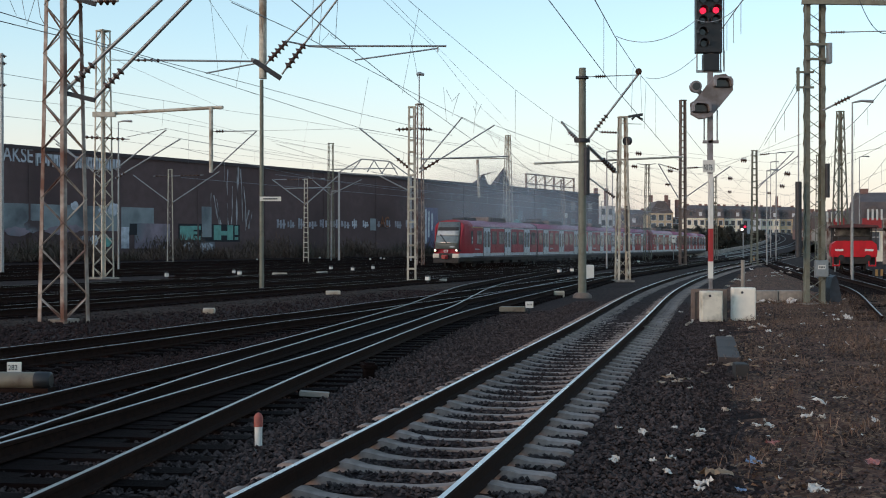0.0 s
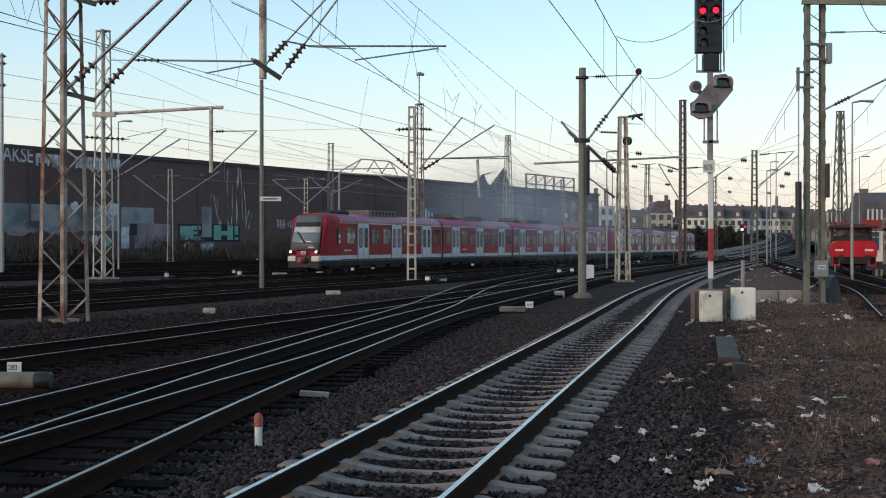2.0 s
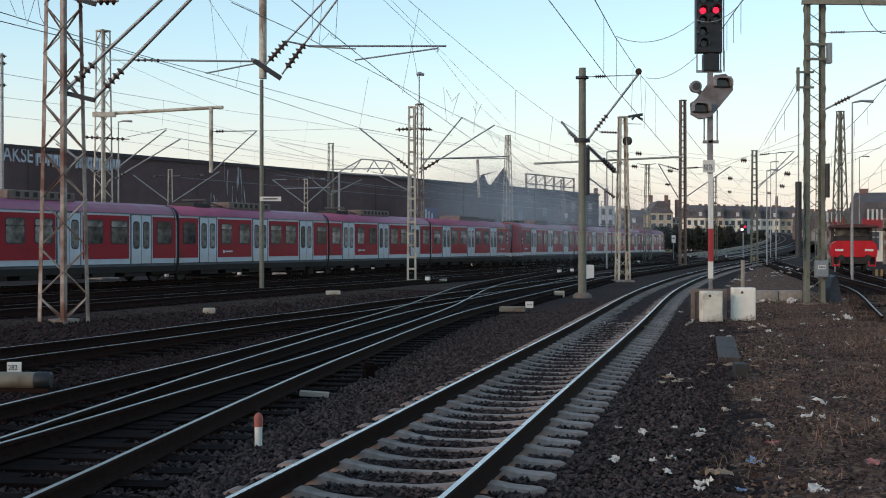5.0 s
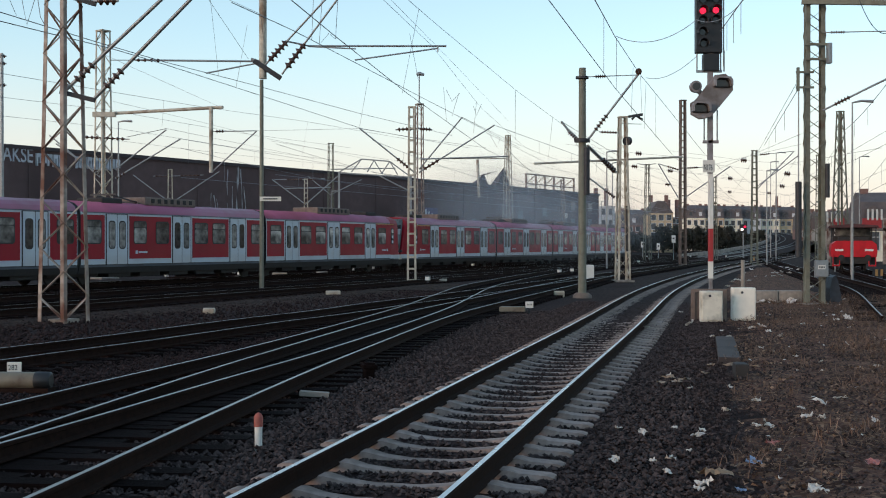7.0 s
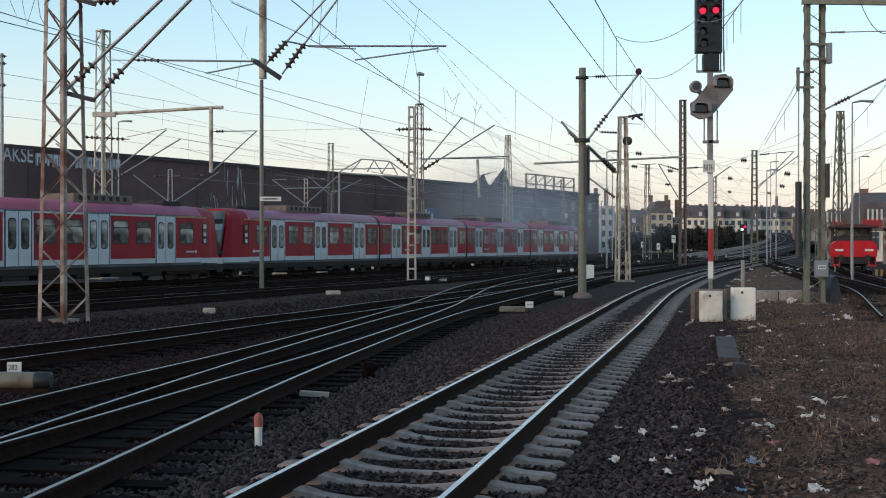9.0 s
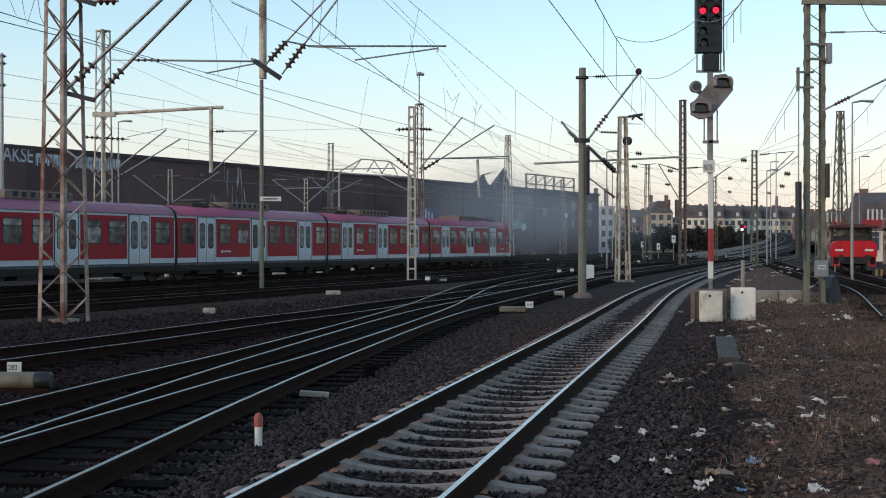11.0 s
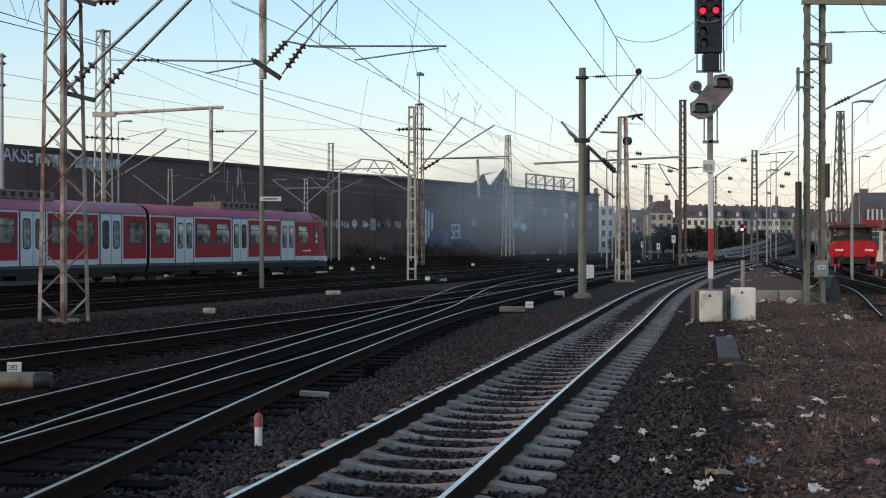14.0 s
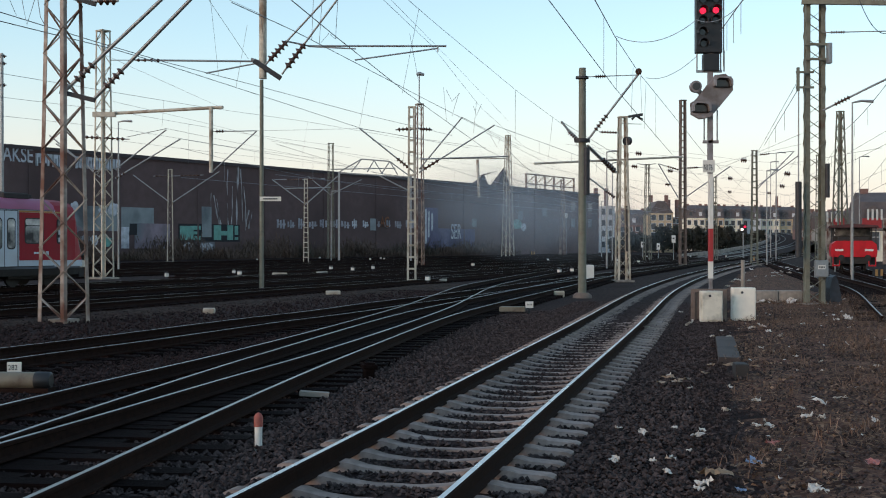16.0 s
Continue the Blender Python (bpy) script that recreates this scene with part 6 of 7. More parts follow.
# brush before the hall
cs = []
for k in range(420):
    s = rg.uniform(-60, 75)
    d = rg.uniform(-9, -1)
    bx, by = -33.8 + 0.552 * s + d * -0.834, 180 + 0.834 * s + d * 0.552
    hgt = rg.uniform(1.2, 3.4) * (0.6 + 0.4 * math.sin(s * 0.31))
    n = 55
    cs.append(np.stack([bx + rg.normal(0, 0.9, n), by + rg.normal(0, 0.9, n), rg.uniform(-0.1, hgt, n)], 1))
v, f = blades(np.concatenate(cs), 1.1, 1.1, 0.10, rg)
stuff("brush", v, f, M_TWIG, "leafless brown brush along the foot of the hall", "brush")
# hedge of dark trees before the town
def tree(x, y, h, r, k):
    t = thing("tree", "dark dense tree before the town houses", "tree", x, y, 0, k * 50, group="dark trees")
    part("trunk", Geo().tube([(0, 0, -0.3), (0.1, 0, h * 0.3), (0, 0.1, h * 0.7)], [0.25, 0.18, 0.06], 7), M_BARK, t)
    for q in range(3):
        a = q * 2.1 + k
        part("limb", Geo().tube([(0.05, 0, h * 0.3), (math.cos(a) * r * 0.4, math.sin(a) * r * 0.4, h * 0.5), (math.cos(a) * r * 0.6, math.sin(a) * r * 0.6, h * 0.75)], [0.10, 0.07, 0.03], 6), M_BARK, t)
    g = np.random.default_rng(k)
    pts = []
    for q in range(16):
        a, e = g.uniform(0, 6.28), g.uniform(0.15, 0.92)
        rr = r * (1 - abs(e - 0.45)) * g.uniform(0.3, 0.9)
        c = np.array([math.cos(a) * rr, math.sin(a) * rr, e * h])
        pts.append(c + g.normal(0, 0.5, (90, 3)) * (1, 1, 0.7))
    v, f = blades(np.concatenate(pts), 1.4, 0.6, 0.5, g)
    stuff("crown", v, f, M_LEAF, "", "", t)


for k in range(34):
    u = 1090 + k * 7.6
    z = 300 + (k * 37 % 50)
    tree(far(u, z), z, 5.2 + (k * 13 % 5) * 0.55 - (1.6 if u < 1160 else 0) - (1.5 if u > 1300 else 0), 3.0, k)
# dead grass and straw on the verge
n = 75000
s = 4 + 42 * rg.uniform(0, 1, n) ** 1.5
o = rg.uniform(2.7, 14, n)
ragged = rg.uniform(0, 1, n)
keep = np.array([noise.noise(Vector((a * 0.35, b * 0.6, 1))) > -0.25 and r < (b - 2.9 + 1.5 * noise.noise(Vector((a * 0.4, b * 0.4, 9)))) / 2.2 for a, b, r in zip(s, o, ragged)])
px, py = verge_point(s[keep], o[keep])
v, f = blades(np.stack([px, py, 0.0 + rg.uniform(0.0, 0.06, len(px))], 1), 1.35, 0.17, 0.009, rg)
stuff("dead_grass", v, f, M_STRAW, "matted dead grass and weed stems on the verge", "grass")
n = 900
s = 4 + 14 * rg.uniform(0, 1, n)
o = rg.uniform(6.0, 11, n)
px, py = verge_point(s, o)
v, f = blades(np.stack([px, py, np.full(n, 0.07)], 1), 1.6, 0.5, 0.010, rg)
stuff("straw", v, f, mat("pale_straw", (0.26, 0.21, 0.14), 0.9, var=0.3, scale=2, bump=0), "long pale broken straw lying on the verge", "grass")


# ------------------------------------------------------------ litter
def scrap_mesh(k, m):
    """Crumpled sheet: a folded grid with sharp dents."""
    g = random.Random(k)
    n = 6
    q = Geo()
    for i in range(n):
        for j in range(n):
            x, y = (i / (n - 1) - 0.5), (j / (n - 1) - 0.5) * g.uniform(0.6, 1.0)
            r = 0.55 + 0.45 * g.random()
            q.v.append((x * r, y * r, 0.03 + 0.30 * abs(noise.noise(Vector((x * 3.1 + k, y * 3.1, k)))) + g.uniform(0, 0.10)))
    for i in range(n - 1):
        for j in range(n - 1):
            q.f.append((i * n + j, (i + 1) * n + j, (i + 1) * n + j + 1, i * n + j + 1))
            q.m.append(0)
            q.s.append(False)
    return q.mesh("paper_scrap", m, False)


M_PAPER = mat("dirty_white_paper", (0.60, 0.55, 0.49), 0.8, var=0.12, scale=8, stain=(0.36, 0.33, 0.30), stain_scale=5, stain_cut=0.6, rand=0.2)
M_PAPERBLUE = mat("blue_plastic_scrap", (0.16, 0.24, 0.36), 0.5, var=0.2, scale=8)
M_PAPERRED = mat("reddish_wrapper", (0.35, 0.12, 0.10), 0.5, var=0.4, scale=10)
M_CARD = mat("brown_card", (0.28, 0.18, 0.11), 0.9, var=0.2, scale=10)
M_LEAFY = mat("tan_dry_leaf", (0.24, 0.18, 0.13), 0.9, var=0.3, scale=10, rand=0.3)
SCRAPS = [scrap_mesh(k, M_PAPER) for k in range(6)]
for k, (q, w) in enumerate((((6.24, 29.14), .3), ((6.52, 27.06), .14), ((7.37, 27.60), .25), ((7.75, 28.16), .3), ((7.52, 26.72), .2), ((7.43, 25.41), .2), ((5.88, 25.26), .16), ((6.19, 22.53), .16), ((6.36, 20.84), .12), ((3.46, 16.15), .14),
                            ((4.04, 16.28), .14), ((4.04, 14.88), .16), ((3.44, 14.03), .13), ((6.08, 18.52), .1), ((4.78, 14.68), .2), ((4.24, 13.44), .2), ((4.39, 13.40), .16), ((4.92, 13.19), .15), ((3.47, 12.78), .14), ((3.61, 12.86), .18),
                            ((2.67, 12.08), .2), ((2.79, 12.48), .14), ((2.41, 11.29), .1), ((2.13, 10.85), .14), ((1.59, 10.80), .13), ((1.95, 10.74), .13), ((2.14, 12.40), .14), ((1.92, 12.63), .13), ((2.89, 9.97), .08), ((2.20, 9.65), .2),
                            ((2.09, 9.47), .14), ((3.05, 9.52), .17), ((3.09, 9.43), .14), ((10.97, 31.34), .35), ((10.42, 30.64), .25), ((3.46, 17.66), .15), ((6.01, 33.61), .25), ((7.09, 34.44), .2), ((6.25, 25.26), .15), ((9.06, 29.14), .2),
                            ((12.30, 40.86), .7), ((11.70, 40.86), .6), ((11.20, 40.86), .5), ((4.94, 27.97), .22), ((2.55, 12.71), .1), ((6.78, 18.86), .12), ((7.16, 19.12), .14), ((5.29, 15.21), .1), ((1.97, 10.19), .12), ((14.67, 42.53), .4))):
    ob = new("paper_scrap", SCRAPS[k % 6])
    ob.matrix_basis = pose(q[0], q[1], 0.015, (k * 29) % 50 - 25, (k * 17) % 40 - 20, k * 47) @ Matrix.Diagonal((w * 0.8, w * 0.8, w * (1.6 if w < 0.4 else 0.6), 1))
    tagged(ob, "crumpled dirty white paper scrap lying on the verge", "litter", group="litter scraps")
for k in range(36):
    lx, ly = verge_point(5 + 36 * rg.uniform() ** 1.3, rg.uniform(2.9, 10.5))
    w = rg.uniform(0.05, 0.13)
    ob = new("paper_scrap", SCRAPS[k % 6])
    ob.matrix_basis = pose(lx, ly, 0.05, k * 31 % 60 - 30, k * 13 % 50 - 25, k * 71) @ Matrix.Diagonal((w, w, w * 1.5, 1))
    tagged(ob, "small crumpled paper scrap among dead grass", "litter", group="litter scraps")
STRIP = spline([(11.8, 43), (14.6, 52), (19.2, 68), (25.0, 88), (31.5, 108)], 0.5)
for k in range(34):
    i = int(rg.integers(4, len(STRIP[0]) - 4))
    off, w = rg.uniform(-2.0, 2.0), rg.uniform(0.12, 0.42)
    ob = new("paper_scrap", SCRAPS[k % 6])
    ob.matrix_basis = pose(STRIP[0][i] + off * math.cos(STRIP[2][i]), STRIP[1][i] - off * math.sin(STRIP[2][i]), -0.05 + 0.05 * (1 - off * off / 5), k * 31 % 40 - 20, k * 13 % 40 - 20, k * 71) @ Matrix.Diagonal((w, w, w * 1.3, 1))
    tagged(ob, "pale rubbish lying on the earth between two tracks", "litter", group="litter scraps")
COLS = [scrap_mesh(20, M_PAPERBLUE), scrap_mesh(21, M_PAPERRED), scrap_mesh(22, M_CARD), scrap_mesh(23, M_LEAFY), scrap_mesh(24, M_LEAFY)]
for k, (q, w, c, label) in enumerate((((2.88, 10.69), .2, 0, "blue plastic scrap on the verge"), ((2.45, 9.49), .12, 0, "blue plastic scrap on the verge"), ((3.35, 11.74), .16, 1, "red and white wrapper on the verge"), ((2.37, 10.07), .3, 2, "brown cardboard piece on the verge"), ((3.96, 10.63), .2, 1, "reddish wrapper on the verge"),
                                      ((3.42, 17.51), .2, 3, ""), ((3.41, 16.94), .2, 4, ""), ((4.10, 18.12), .16, 3, ""), ((3.17, 16.81), .2, 4, ""), ((3.60, 17.22), .2, 3, ""), ((4.47, 19.29), .2, 4, ""), ((4.77, 19.29), .2, 3, ""), ((5.16, 19.12), .16, 2, "yellowish card scrap on the verge"))):
    ob = new("litter_scrap", COLS[c])
    ob.matrix_basis = pose(q[0], q[1], 0.01, 0, 0, k * 61) @ Matrix.Diagonal((w, w, w * 1.2, 1))
    tagged(ob, label or "tan dry leaf heap on the verge", "litter", group="litter scraps")
# dry leaves and crumbs, past counting
n = 16000
s, o = 4 + 42 * rg.uniform(0, 1, n) ** 1.4, rg.uniform(2.9, 14, n)
keep = np.array([noise.noise(Vector((a * 0.5, b * 0.8, 4))) > -0.05 for a, b in zip(s, o)])
px, py = verge_point(s[keep], o[keep])
n = len(px)
an, r = rg.uniform(0, 6.28, n), rg.uniform(0.010, 0.034, n)
v, f = [], []
for i in range(n):
    k = len(v)
    for q in range(4):
        v.append((px[i] + math.cos(an[i] + q * 1.57) * r[i], py[i] + math.sin(an[i] + q * 1.57) * r[i] * 0.6, 0.05 + rg.uniform(0, 0.045)))
    f.append((k, k + 1, k + 2, k + 3))
stuff("dry_leaves", v, f, mat("dry_leaf_crumbs", (0.17, 0.105, 0.068), 0.9, var=0.3, scale=3, bump=0, island=0.7), "small dry brown leaves strewn over the verge", "leaves")
# small specks of litter, past counting
n = 260
s, o = 4 + 40 * rg.uniform(0, 1, n) ** 1.3, rg.uniform(2.8, 12, n)
px, py = verge_point(s, o)
v, f = [], []
for i in range(n):
    k, r, a = len(v), rg.uniform(0.012, 0.04), rg.uniform(0, 6.28)
    for q in range(4):
        v.append((px[i] + math.cos(a + q * 1.57) * r, py[i] + math.sin(a + q * 1.57) * r * 0.7, 0.045 + rg.uniform(0, 0.03)))
    f.append((k, k + 1, k + 2, k + 3))
stuff("litter_specks", v, f, M_PAPER, "tiny white specks of litter on the verge", "litter")

# ------------------------------------------------------------ ballast stones
NEAR_LEN = float(spline(TRACK_NEAR, 1.0)[3][-1])
SLEEPER_STEP = NEAR_LEN / int(NEAR_LEN / 0.6)
OCT = np.array([(1, 0, 0), (-1, 0, 0), (0, 1, 0), (0, -1, 0), (0, 0, 1), (0, 0, -1)], float)
OCTF = [(0, 2, 4), (2, 1, 4), (1, 3, 4), (3, 0, 4), (2, 0, 5), (1, 2, 5), (3, 1, 5), (0, 3, 5)]


def stones(n, s_lo, s_hi, o_lo, o_hi, size, z, name, label, m_stone=None):
    s = s_lo + (s_hi - s_lo) * rg.uniform(0, 1, n) ** 1.7
    o = rg.uniform(o_lo, o_hi, n)
    beat = np.abs(((s + VERGE_ZERO) / SLEEPER_STEP + 0.5) % 1.0 - 0.5) * SLEEPER_STEP      # distance to the next sleeper
    ok = (np.abs(np.abs(o) - 0.753) > 0.11) & ((np.abs(o) > 1.33) | (beat > 0.125))
    s, o = s[ok], o[ok]
    px, py = verge_point(s, o)
    m = len(px)
    r = size * rg.uniform(0.6, 1.4, (m, 1, 1))
    v = OCT[None] * r * rg.uniform(0.6, 1.2, (m, 6, 1)) * (1, 1, 0.75)
    a = rg.uniform(0, 6.28, m)
    c, q = np.cos(a)[:, None], np.sin(a)[:, None]
    x, y = v[:, :, 0] * c - v[:, :, 1] * q, v[:, :, 0] * q + v[:, :, 1] * c
    tilt = rg.uniform(-0.6, 0.6, (m, 1))
    w = np.stack([x + px[:, None], y + py[:, None], v[:, :, 2] + tilt * x + z + rg.uniform(-0.012, 0.012, (m, 1))], 2).reshape(-1, 3)
    f = [(6 * i + a, 6 * i + b, 6 * i + e) for i in range(m) for a, b, e in OCTF]
    stuff(name, w, f, m_stone or M_STONE, label, "ballast")


stones(42000, 4, 40, -2.6, 2.5, 0.030, -0.03, "ballast_stones", "dark grey-brown crushed ballast between the sleepers")
stones(22000, 4, 34, -4.2, -1.3, 0.026, -0.045, "ballast_stones", "dark crushed ballast between the tracks")
stones(10000, 4, 30, 1.3, 2.8, 0.022, -0.045, "ballast_stones", "dark crushed ballast beside the track")
stones(12000, 4, 36, 2.4, 6.0, 0.022, 0.0, "ballast_stones", "dark crushed ballast spilled over the verge")
stones(9000, 18, 52, -17.5, -8.5, 0.045, -0.05, "ballast_stones", "dark cinders strewn between the yard tracks", M_STONEOIL)
stones(26000, 5, 32, -9.5, -4.2, 0.030, -0.035, "ballast_stones", "oily dark ballast in the switch area", M_STONEOIL)


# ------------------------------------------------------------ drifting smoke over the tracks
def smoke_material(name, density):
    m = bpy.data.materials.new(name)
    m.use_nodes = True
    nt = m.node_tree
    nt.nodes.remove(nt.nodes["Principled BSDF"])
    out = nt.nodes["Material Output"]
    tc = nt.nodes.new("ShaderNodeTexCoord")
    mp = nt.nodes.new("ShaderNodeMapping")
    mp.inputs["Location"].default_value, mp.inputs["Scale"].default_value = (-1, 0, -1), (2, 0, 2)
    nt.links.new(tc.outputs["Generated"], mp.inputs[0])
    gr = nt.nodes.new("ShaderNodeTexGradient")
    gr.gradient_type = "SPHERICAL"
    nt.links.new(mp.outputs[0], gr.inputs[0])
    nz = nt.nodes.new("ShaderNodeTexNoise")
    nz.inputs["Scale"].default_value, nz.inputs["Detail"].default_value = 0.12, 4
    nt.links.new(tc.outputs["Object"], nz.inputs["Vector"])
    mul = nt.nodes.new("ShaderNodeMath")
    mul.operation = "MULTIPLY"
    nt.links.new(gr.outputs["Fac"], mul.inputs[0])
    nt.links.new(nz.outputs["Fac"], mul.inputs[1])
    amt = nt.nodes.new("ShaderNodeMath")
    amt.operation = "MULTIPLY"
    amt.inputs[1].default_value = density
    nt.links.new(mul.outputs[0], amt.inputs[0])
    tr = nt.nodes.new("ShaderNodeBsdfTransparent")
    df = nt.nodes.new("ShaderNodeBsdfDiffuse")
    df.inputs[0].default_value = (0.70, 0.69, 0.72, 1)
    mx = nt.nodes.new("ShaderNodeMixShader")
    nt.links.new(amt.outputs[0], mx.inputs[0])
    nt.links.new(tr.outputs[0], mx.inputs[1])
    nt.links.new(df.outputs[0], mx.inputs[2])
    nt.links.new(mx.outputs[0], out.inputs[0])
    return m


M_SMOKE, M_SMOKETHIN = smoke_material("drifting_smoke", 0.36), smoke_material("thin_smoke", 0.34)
smoke = thing("smoke_haze", "thin grey smoke hanging over the far tracks", "smoke")
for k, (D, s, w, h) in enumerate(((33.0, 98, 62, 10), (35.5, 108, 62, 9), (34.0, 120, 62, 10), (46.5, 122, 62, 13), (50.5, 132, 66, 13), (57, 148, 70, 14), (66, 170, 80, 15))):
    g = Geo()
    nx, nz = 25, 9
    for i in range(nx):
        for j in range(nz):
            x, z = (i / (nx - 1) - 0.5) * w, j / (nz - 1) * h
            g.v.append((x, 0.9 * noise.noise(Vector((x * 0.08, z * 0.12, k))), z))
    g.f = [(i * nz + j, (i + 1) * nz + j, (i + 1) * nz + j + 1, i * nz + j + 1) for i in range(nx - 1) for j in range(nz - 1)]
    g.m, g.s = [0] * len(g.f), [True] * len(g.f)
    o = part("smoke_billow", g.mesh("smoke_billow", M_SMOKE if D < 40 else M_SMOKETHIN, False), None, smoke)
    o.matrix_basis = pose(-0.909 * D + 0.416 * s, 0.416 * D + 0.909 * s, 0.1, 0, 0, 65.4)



# ------------------------------------------------------------ the train
LEN_END, LEN_MID = 18.24, 15.46
SECTION = [(1.38, 0.50), (1.47, 0.80), (1.50, 0.92), (1.51, 1.2), (1.51, 3.0), (1.47, 3.40), (1.36, 3.62), (1.12, 3.80), (0.70, 3.92), (0.0, 3.97)]


def car_body(length, nose):
    """Body shell from x=0 (front) to -length; the nose slopes back."""
    g = Geo()
    ring = [(y, z) for y, z in SECTION] + [(-y, z) for y, z in reversed(SECTION[:-1])]
    n = len(ring)
    cuts = [0.0] if not nose else [0.0, 0.25, 0.8, 1.5, 2.2]
    xs = cuts + [length - 0.12]
    rows = []
    for x in xs:
        row = []
        for y, z in ring:
            if nose:
                k = max(0.0, 1 - x / 2.2)
                back = 0.80 * max(0.0, (z - 1.5) / 2.47) ** 1.1
                px = max(x, back) if x < back else x
                yy = y * (1 - 0.25 * k * k)
                zz = z if z < 3.2 else z - 0.14 * k * k
                row.append((-(px + 0.12 * (y / 1.5) ** 2 * (1 if x < 0.3 else 0)), yy, zz))
            else:
                row.append((-x - 0.12 * (x == 0), y, z))
        rows.append(row)
    for row in rows:
        g.v += row
    for i in range(len(rows) - 1):
        for k in range(n):
            k2 = (k + 1) % n
            z = (ring[k][1] + ring[k2][1]) / 2
            red = nose and i < len(rows) - 2
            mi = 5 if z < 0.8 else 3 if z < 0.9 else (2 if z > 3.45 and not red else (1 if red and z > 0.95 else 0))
            g.f.append((i * n + k, (i + 1) * n + k, (i + 1) * n + k2, i * n + k2))
            g.m.append(mi)
            g.s.append(z > 3.3 and i >= len(rows) - 2)
    g.f += [tuple(range(n)), tuple(range((len(rows) - 1) * n, len(rows) * n))]
    g.m += [1 if nose else 4, 4]
    g.s += [False, False]
    return g


def side_panel(x0, x1, z0, z1, side, proud=0.012, mi=0, g=None, bev=0.0):
    g = g or Geo()
    y0, y1 = sorted((side * 1.505, side * (1.51 + proud)))
    if not bev:
        return g.box(-x1, -x0, y0, y1, z0, z1, mi)
    ring = []
    for cx, cz, a0 in ((-x0 - bev, z1 - bev, 0), (-x1 + bev, z1 - bev, 90), (-x1 + bev, z0 + bev, 180), (-x0 - bev, z0 + bev, 270)):
        ring += [(cx + bev * math.cos(radians(a0 + k * 22.5)), cz + bev * math.sin(radians(a0 + k * 22.5))) for k in range(5)]
    return g.prism(ring, y0, y1, mi)


MESHES = {}


def shared(key, build, mats):
    if key not in MESHES:
        MESHES[key] = build().mesh(key[0], mats)
    return MESHES[key]


def window_on(parent, x0, x1, z0, z1, side, split=True):
    w = part("window", shared(("window", round(x1 - x0, 2), z0, z1, side), lambda: side_panel(-(x1 - x0) / 2, (x1 - x0) / 2, z0, z1, side, 0.02, 0, None, 0.15), [M_RUBBER]), None, parent)
    w.location.x = -(x0 + x1) / 2
    b = 0.05

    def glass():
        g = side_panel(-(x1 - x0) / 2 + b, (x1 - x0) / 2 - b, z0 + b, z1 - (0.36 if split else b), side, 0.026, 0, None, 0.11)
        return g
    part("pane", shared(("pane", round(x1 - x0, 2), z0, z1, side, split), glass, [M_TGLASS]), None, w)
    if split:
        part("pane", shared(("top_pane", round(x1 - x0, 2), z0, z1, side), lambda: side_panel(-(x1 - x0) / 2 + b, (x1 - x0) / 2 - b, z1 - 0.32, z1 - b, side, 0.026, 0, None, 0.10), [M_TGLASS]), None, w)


def door_on(parent, xc, side):
    def leaf():
        return side_panel(-0.355, 0.355, 0.93, 3.32, side, 0.02, 0, None, 0.012)
    part("door_frame", shared(("door_frame", side), lambda: side_panel(-0.80, 0.80, 0.91, 3.35, side, 0.008), [M_RUBBER]), None, parent).location.x = -xc
    for sx in (-1, 1):
        o = part("door", shared(("door", side), leaf, [M_TGREY]), None, parent)
        o.location.x = -(xc + sx * 0.375)
        part("seal", shared(("door_seal", side), lambda: side_panel(-0.24, 0.24, 1.66, 3.02, side, 0.026, 0, None, 0.16), [M_RUBBER]), None, o)
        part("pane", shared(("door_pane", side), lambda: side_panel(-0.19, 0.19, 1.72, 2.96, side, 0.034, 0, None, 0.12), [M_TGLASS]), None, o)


def bogie(parent, xc):
    b = part("bogie", Geo().box(-1.7, 1.7, -1.15, -0.95, 0.35, 0.62, bev=0.05).box(-1.7, 1.7, 0.95, 1.15, 0.35, 0.62, bev=0.05).box(-0.3, 0.3, -1.1, 1.1, 0.4, 0.7), M_TUNDER, parent, "dark grimy bogie")
    b.location.x = -xc
    for dx in (-1.1, 1.1):
        g = Geo()
        for sy in (-1, 1):
            g.tube([(0, sy * 0.70, 0.42), (0, sy * 0.83, 0.42)], 0.42, 20)
        g.tube([(0, -0.75, 0.42), (0, 0.75, 0.42)], 0.08, 8)
        o = part("wheelset", g, M_TUNDER, b)
        o.location.x = dx


def gangway_geo():
    """Ribbed bellows that follow the body's outline."""
    ring = SECTION + [(-y, z) for y, z in reversed(SECTION[:-1])]
    g = Geo()
    for k in range(5):
        q = 1.0 if k % 2 == 0 else 0.975
        g.prism([(y * q, 2.2 + (z - 2.2) * q) for y, z in ring], -0.13 + k * 0.084, -0.046 + k * 0.084, 0, "yz")
    return g


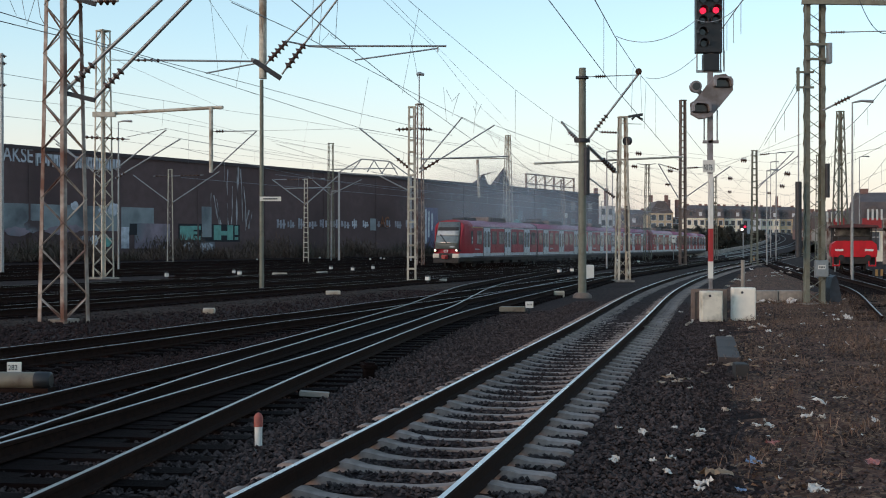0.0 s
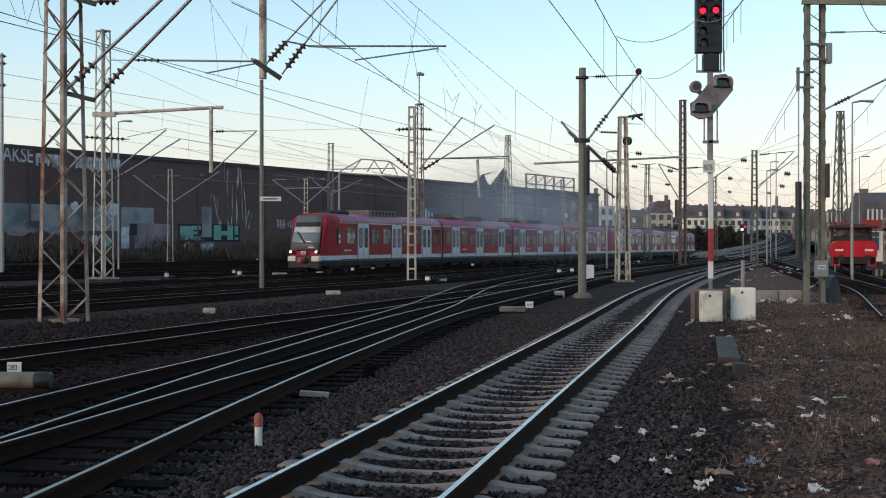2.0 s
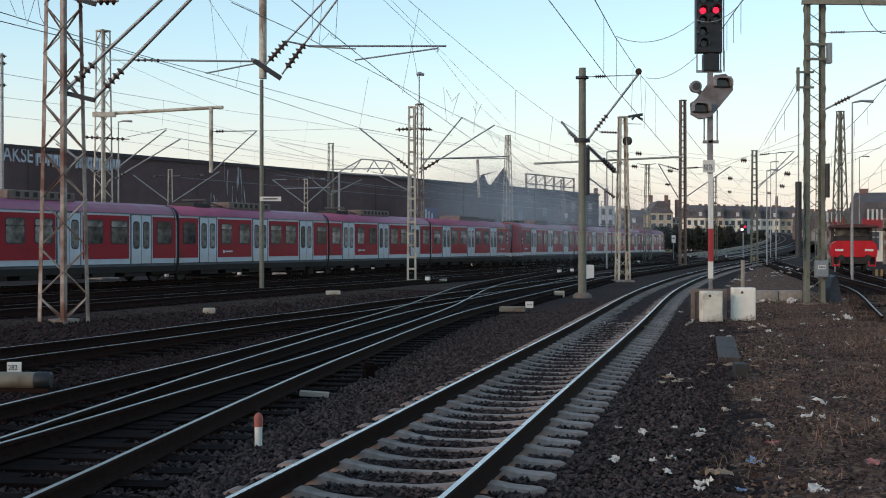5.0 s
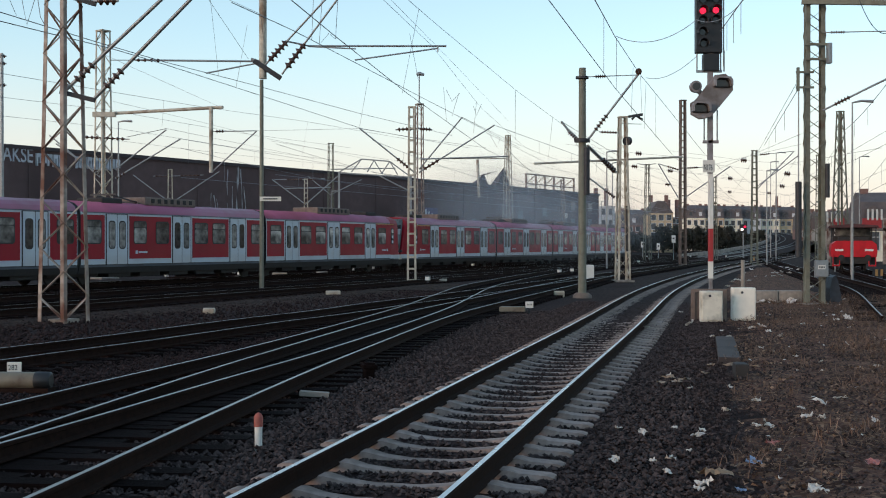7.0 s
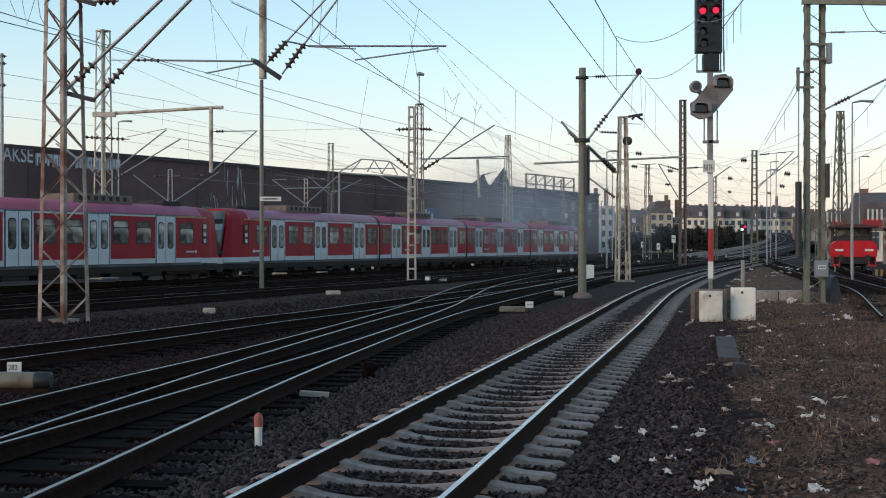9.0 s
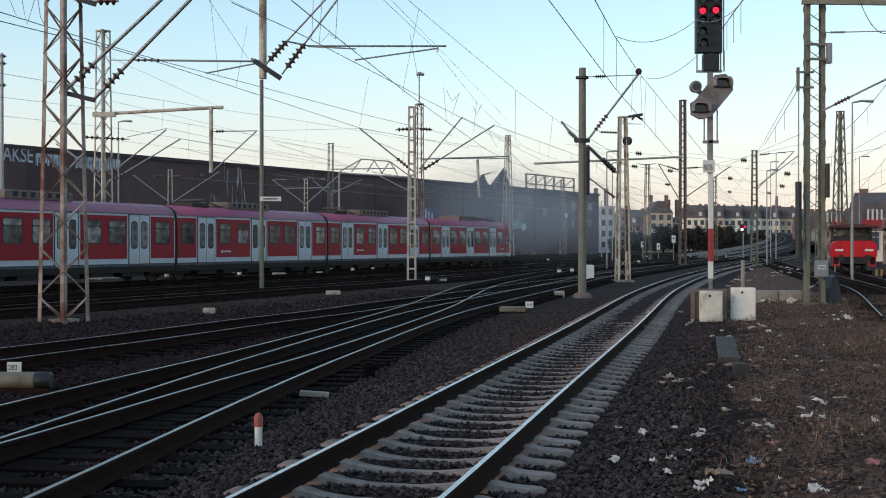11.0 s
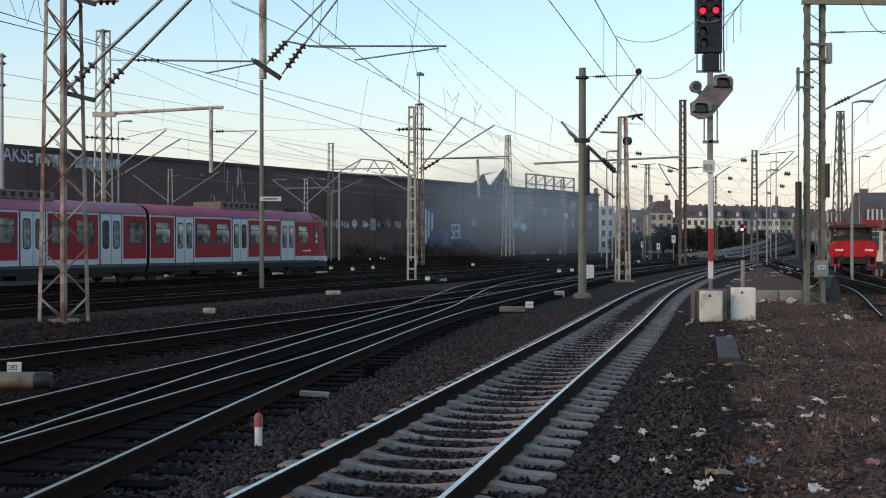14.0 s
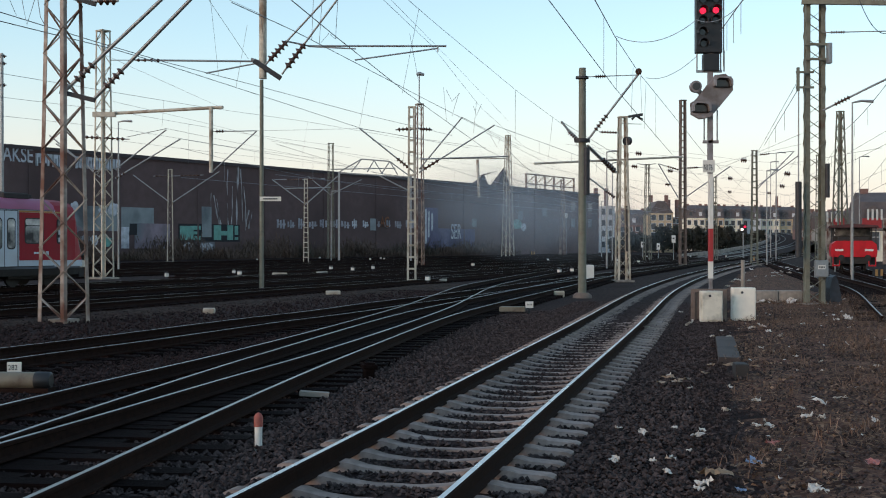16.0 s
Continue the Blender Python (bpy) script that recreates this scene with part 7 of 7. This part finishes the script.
def train_car(end, doors, windows, panels, label):
    L = LEN_END if end else LEN_MID
    t = thing("train_car", label, "train car", group="cars of the commuter train")
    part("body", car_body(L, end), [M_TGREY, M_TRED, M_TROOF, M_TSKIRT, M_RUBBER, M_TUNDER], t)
    for side in (-1, 1):
        for a, b in panels:
            part("panel", side_panel(a, b, 1.18, 3.27, side), M_TRED, t, "red painted side panel")
        for a, b in windows:
            window_on(t, a, b, 1.90, 3.04, side)
        for c in doors:
            door_on(t, c, side)
        part("sill_line", side_panel(0.3 if not end else 2.3, L - 0.2, 0.90, 0.93, side, 0.006), M_TUNDER, t)
        part("drip_rail", side_panel(0.2 if not end else 2.3, L - 0.2, 3.36, 3.40, side, 0.012), M_TSKIRT, t)
        a, b = panels[0] if end else panels[1]
        part("marking", side_panel(a + 0.45, a + 0.62, 1.42, 1.58, side, 0.016), M_TGREY, t)
        part("marking", side_panel(a + 0.68, min(b - 0.2, a + 1.35), 1.46, 1.54, side, 0.016), M_TGREY, t)
        if end:
            part("class_stripe", side_panel(1.75, 4.4, 3.28, 3.35, side, 0.016), M_YELLOW, t, "yellow class stripe")
            for z in (1.98, 2.32):
                part("side_plate", side_panel(1.84, 2.06, z, z + 0.2, side, 0.035), M_TGREY, t)
    part("roof_unit", Geo().box(-L * 0.62, -L * 0.62 + 4.2, -0.95, 0.95, 3.85, 4.28, bev=0.08), M_MASTDARK, t, "grimy brown roof equipment box")
    for k in range(7):
        part("roof_slat", Geo().box(-L * 0.62 + 0.35 + k * 0.52, -L * 0.62 + 0.6 + k * 0.52, -0.965, 0.965, 3.98, 4.2), M_TUNDER, t)
    part("roof_unit", Geo().box(-L * 0.25, -L * 0.25 + 1.5, -0.8, 0.8, 3.85, 4.15, bev=0.08), M_TUNDER, t)
    x = -5.2 if end else -2.3
    while x > -L + 3.0:
        o = part("underfloor_box", shared(("underfloor_box",), lambda: Geo().box(-1.6, 0, -1.25, 1.25, 0.30, 0.6, bev=0.04), [M_TUNDER]), None, t)
        o.location.x = x
        x -= 2.3
    bogie(t, L)
    if end:
        part("roof_antenna", Geo().box(-3.4, -2.6, -0.5, 0.5, 3.85, 4.12, bev=0.06).box(-4.6, -3.9, -0.3, 0.3, 3.85, 4.2, bev=0.06), M_TUNDER, t)
        part("cab_step", Geo().box(-2.1, -1.7, -1.53, -1.45, 0.78, 0.9), M_RUBBER, t)
        bogie(t, 3.0)
        cab(t)
    else:
        p = part("pantograph", Geo().beam((-5.2, -0.5, 4.02), (-3.4, -0.45, 4.32), 0.06).beam((-5.2, 0.5, 4.02), (-3.4, 0.45, 4.32), 0.06).beam((-3.4, -0.8, 4.34), (-3.4, 0.8, 4.34), 0.09).beam((-5.2, -0.55, 4.02), (-5.2, 0.55, 4.02), 0.09), M_DARKMETAL, t, "folded pantograph")
        for sx in (-5.2, -3.6):
            for sy in (-0.5, 0.5):
                part("insulator", insulator_geo((sx, sy, 3.9), (sx, sy, 4.05), 2, 0.10), M_INSUL, p)
        part("gangway", gangway_geo(), M_RUBBER, t, "black rubber bellows")
    return t


def cab(t):
    def front(z):
        return -0.80 * max(0.0, (z - 1.5) / 2.47) ** 1.1
    def front_patch(name, z0, z1, m, label, reach=0.03, wide=1.0):
        g = Geo()
        zs = [z0 + (z1 - z0) * k / 4 for k in range(5)]
        for z in zs:
            w = (1.05 - 0.10 * ((z - 1.54) / 2.2) ** 2) * wide
            for y in (-w, -w / 2, 0, w / 2, w):
                for deep in (0.0, 0.09):
                    g.v.append((front(z) + reach - 0.08 * (y / w) ** 2 - deep, y, z))
        for i in range(4):
            for k in range(4):
                q = i * 10 + k * 2
                for f in ((q, q + 2, q + 12, q + 10), (q + 1, q + 11, q + 13, q + 3)):
                    g.f.append(f)
                    g.m.append(0)
                    g.s.append(True)
        for i in range(4):
            for q in (i * 10, i * 10 + 8):
                g.f.append((q, q + 1, q + 11, q + 10))
        for k in range(4):
            for q in (k * 2, 40 + k * 2):
                g.f.append((q, q + 2, q + 3, q + 1))
        g.m += [0] * (len(g.f) - len(g.m))
        g.s += [False] * (len(g.f) - len(g.s))
        part(name, g, m, t, label)
    front_patch("mask", 1.54, 3.76, M_MASK, "grey front mask round the windscreen", 0.02)
    front_patch("windscreen", 1.92, 2.62, M_SCREEN, "large sloping windscreen", 0.045, 0.93)
    front_patch("sun_blind", 2.63, 3.02, M_BLIND, "pale blind behind the upper windscreen", 0.045, 0.93)
    front_patch("display", 3.06, 3.32, M_TUNDER, "dark destination display", 0.045, 0.93)
    part("train_mark", Geo().box(-0.09, 0.0, 0.35, 0.75, 1.66, 1.74), M_TGREY, t)
    part("emblem", Geo().box(0.0, 0.035, -0.17, 0.17, 1.26, 1.46, bev=0.01), M_TGREY, t)
    part("emblem_mark", Geo().box(0.034, 0.042, -0.12, 0.12, 1.30, 1.42), M_TAIL, t)
    part("wiper", Geo().beam((front(1.95) + 0.09, 0.05, 1.98), (front(2.72) + 0.09, -0.62, 2.72), 0.06), M_BLACK, t)
    for sy in (-1, 1):
        part("lamp_housing", Geo().tube([(-0.30, sy * 1.17, 1.40), (-0.06, sy * 1.04, 1.40), (0.0, sy * 0.76, 1.38)], [0.05, 0.13, 0.05], 12), M_RUBBER, t, "dark almond-shaped lamp housing")
        part("headlight", Geo().tube([(-0.06, sy * 0.96, 1.41), (0.07, sy * 0.95, 1.41)], [0.085, 0.07], 14), M_HEADLIGHT, t, "lit headlight")
        lo, hi = min(sy * 0.58, sy * 1.17), max(sy * 0.58, sy * 1.17)
        part("bumper", Geo().box(-0.30, 0.07, lo, hi, 0.80, 1.14, bev=0.06), M_BUMPER, t, "cream front bumper")
        part("front_skirt", Geo().box(-0.30, 0.05, lo * 0.97, hi * 0.97, 0.36, 0.80, bev=0.05), M_TUNDER, t, "dark front skirt")
        part("corner_bumper", Geo().prism([(-2.25, sy * 1.40), (-2.25, sy * 1.525), (-1.5, sy * 1.50), (-0.8, sy * 1.40), (-0.25, sy * 1.25), (-0.1, sy * 1.15), (-0.3, sy * 1.0)], 0.88, 1.16, 0, "xy"), M_TGREY, t)
    part("coupler", Geo().box(-0.2, 0.42, -0.24, 0.24, 0.72, 1.05, bev=0.08).tube([(0.3, 0.0, 0.88), (0.52, 0.0, 0.88)], 0.15, 12), M_TAIL, t, "red automatic coupler")
    # Darkness of the coupler opening is put in as a black block, no hollow.
    part("coupler_recess", Geo().box(-0.1, 0.055, -0.58, 0.58, 0.42, 1.18), M_RUBBER, t)


M_BUMPER = mat("cream_bumper_paint", (0.62, 0.56, 0.47), 0.5, var=0.08, scale=4, stain=(0.40, 0.34, 0.27), stain_scale=1.2, stain_cut=0.6, bump=0.03)
END_DOORS, END_WIN = (5.25, 10.25, 15.3), ((1.75, 2.15), (2.95, 4.1), (6.4, 7.55), (8.1, 9.25), (11.31, 12.54), (13.06, 14.29), (16.5, 17.7))
END_PANELS = ((2.2, 4.4), (6.1, 9.4), (11.15, 14.4), (16.2, 18.05))
MID_DOORS, MID_WIN = (2.6, 7.63, 12.7), ((0.4, 1.5), (3.8, 4.8), (5.5, 6.55), (8.7, 9.9), (10.3, 11.5), (14.0, 15.1))
MID_PANELS = ((0.1, 1.72), (3.5, 6.73), (8.53, 11.8), (13.6, 15.3))
end_car = train_car(True, END_DOORS, END_WIN, END_PANELS, "red commuter train end car with pale grey doors and driver's cab")
mid_car = train_car(False, MID_DOORS, MID_WIN, MID_PANELS, "red commuter train middle car with pale grey doors")
CARS = []       # car, distance of its front end behind the train's nose, reversed
pos = 0.0
for unit in range(2):
    for k in range(4):
        L = LEN_END if k in (0, 3) else LEN_MID
        src = end_car if k in (0, 3) else mid_car
        ob = src if (unit == 0 and k < 2) else copy_thing(src, Matrix())
        CARS.append((ob, pos, L, k == 3))
        pos += L

LINE = spline(TRAIN_LINE, 0.25)
LINE_ZERO = float(np.interp(58.87, LINE[1], LINE[3]))   # the point from which the nose's way is counted


def on_line(s):
    s = s + LINE_ZERO
    return np.interp(s, LINE[3], LINE[0]), np.interp(s, LINE[3], LINE[1])


NOSE = [(0.0, 39.15), (3.5, 0.5), (7.0, -39.0), (9.0, -61.15), (12.5, -100.4), (16.0, -139.4)]


def motions():
    times = [0, 1.75, 3.5, 5.25, 7, 8, 9, 10.75, 12.5, 14.25, 16]
    ts, ns = [t for t, n in NOSE], [n for t, n in NOSE]
    for ob, behind, L, rev in CARS:
        rows = []
        for t in times:
            s = np.interp(t, ts, ns) + behind
            fx, fy = on_line(s)
            bx, by = on_line(s + L)
            x, y = (bx, by) if rev else (fx, fy)
            ang = math.degrees(math.atan2(fy - by, fx - bx)) + (180 if rev else 0)
            rows.append((t, pose(x, y, RAIL_TOP, 0, 0, ang)))
        walk(ob, rows)


motions()
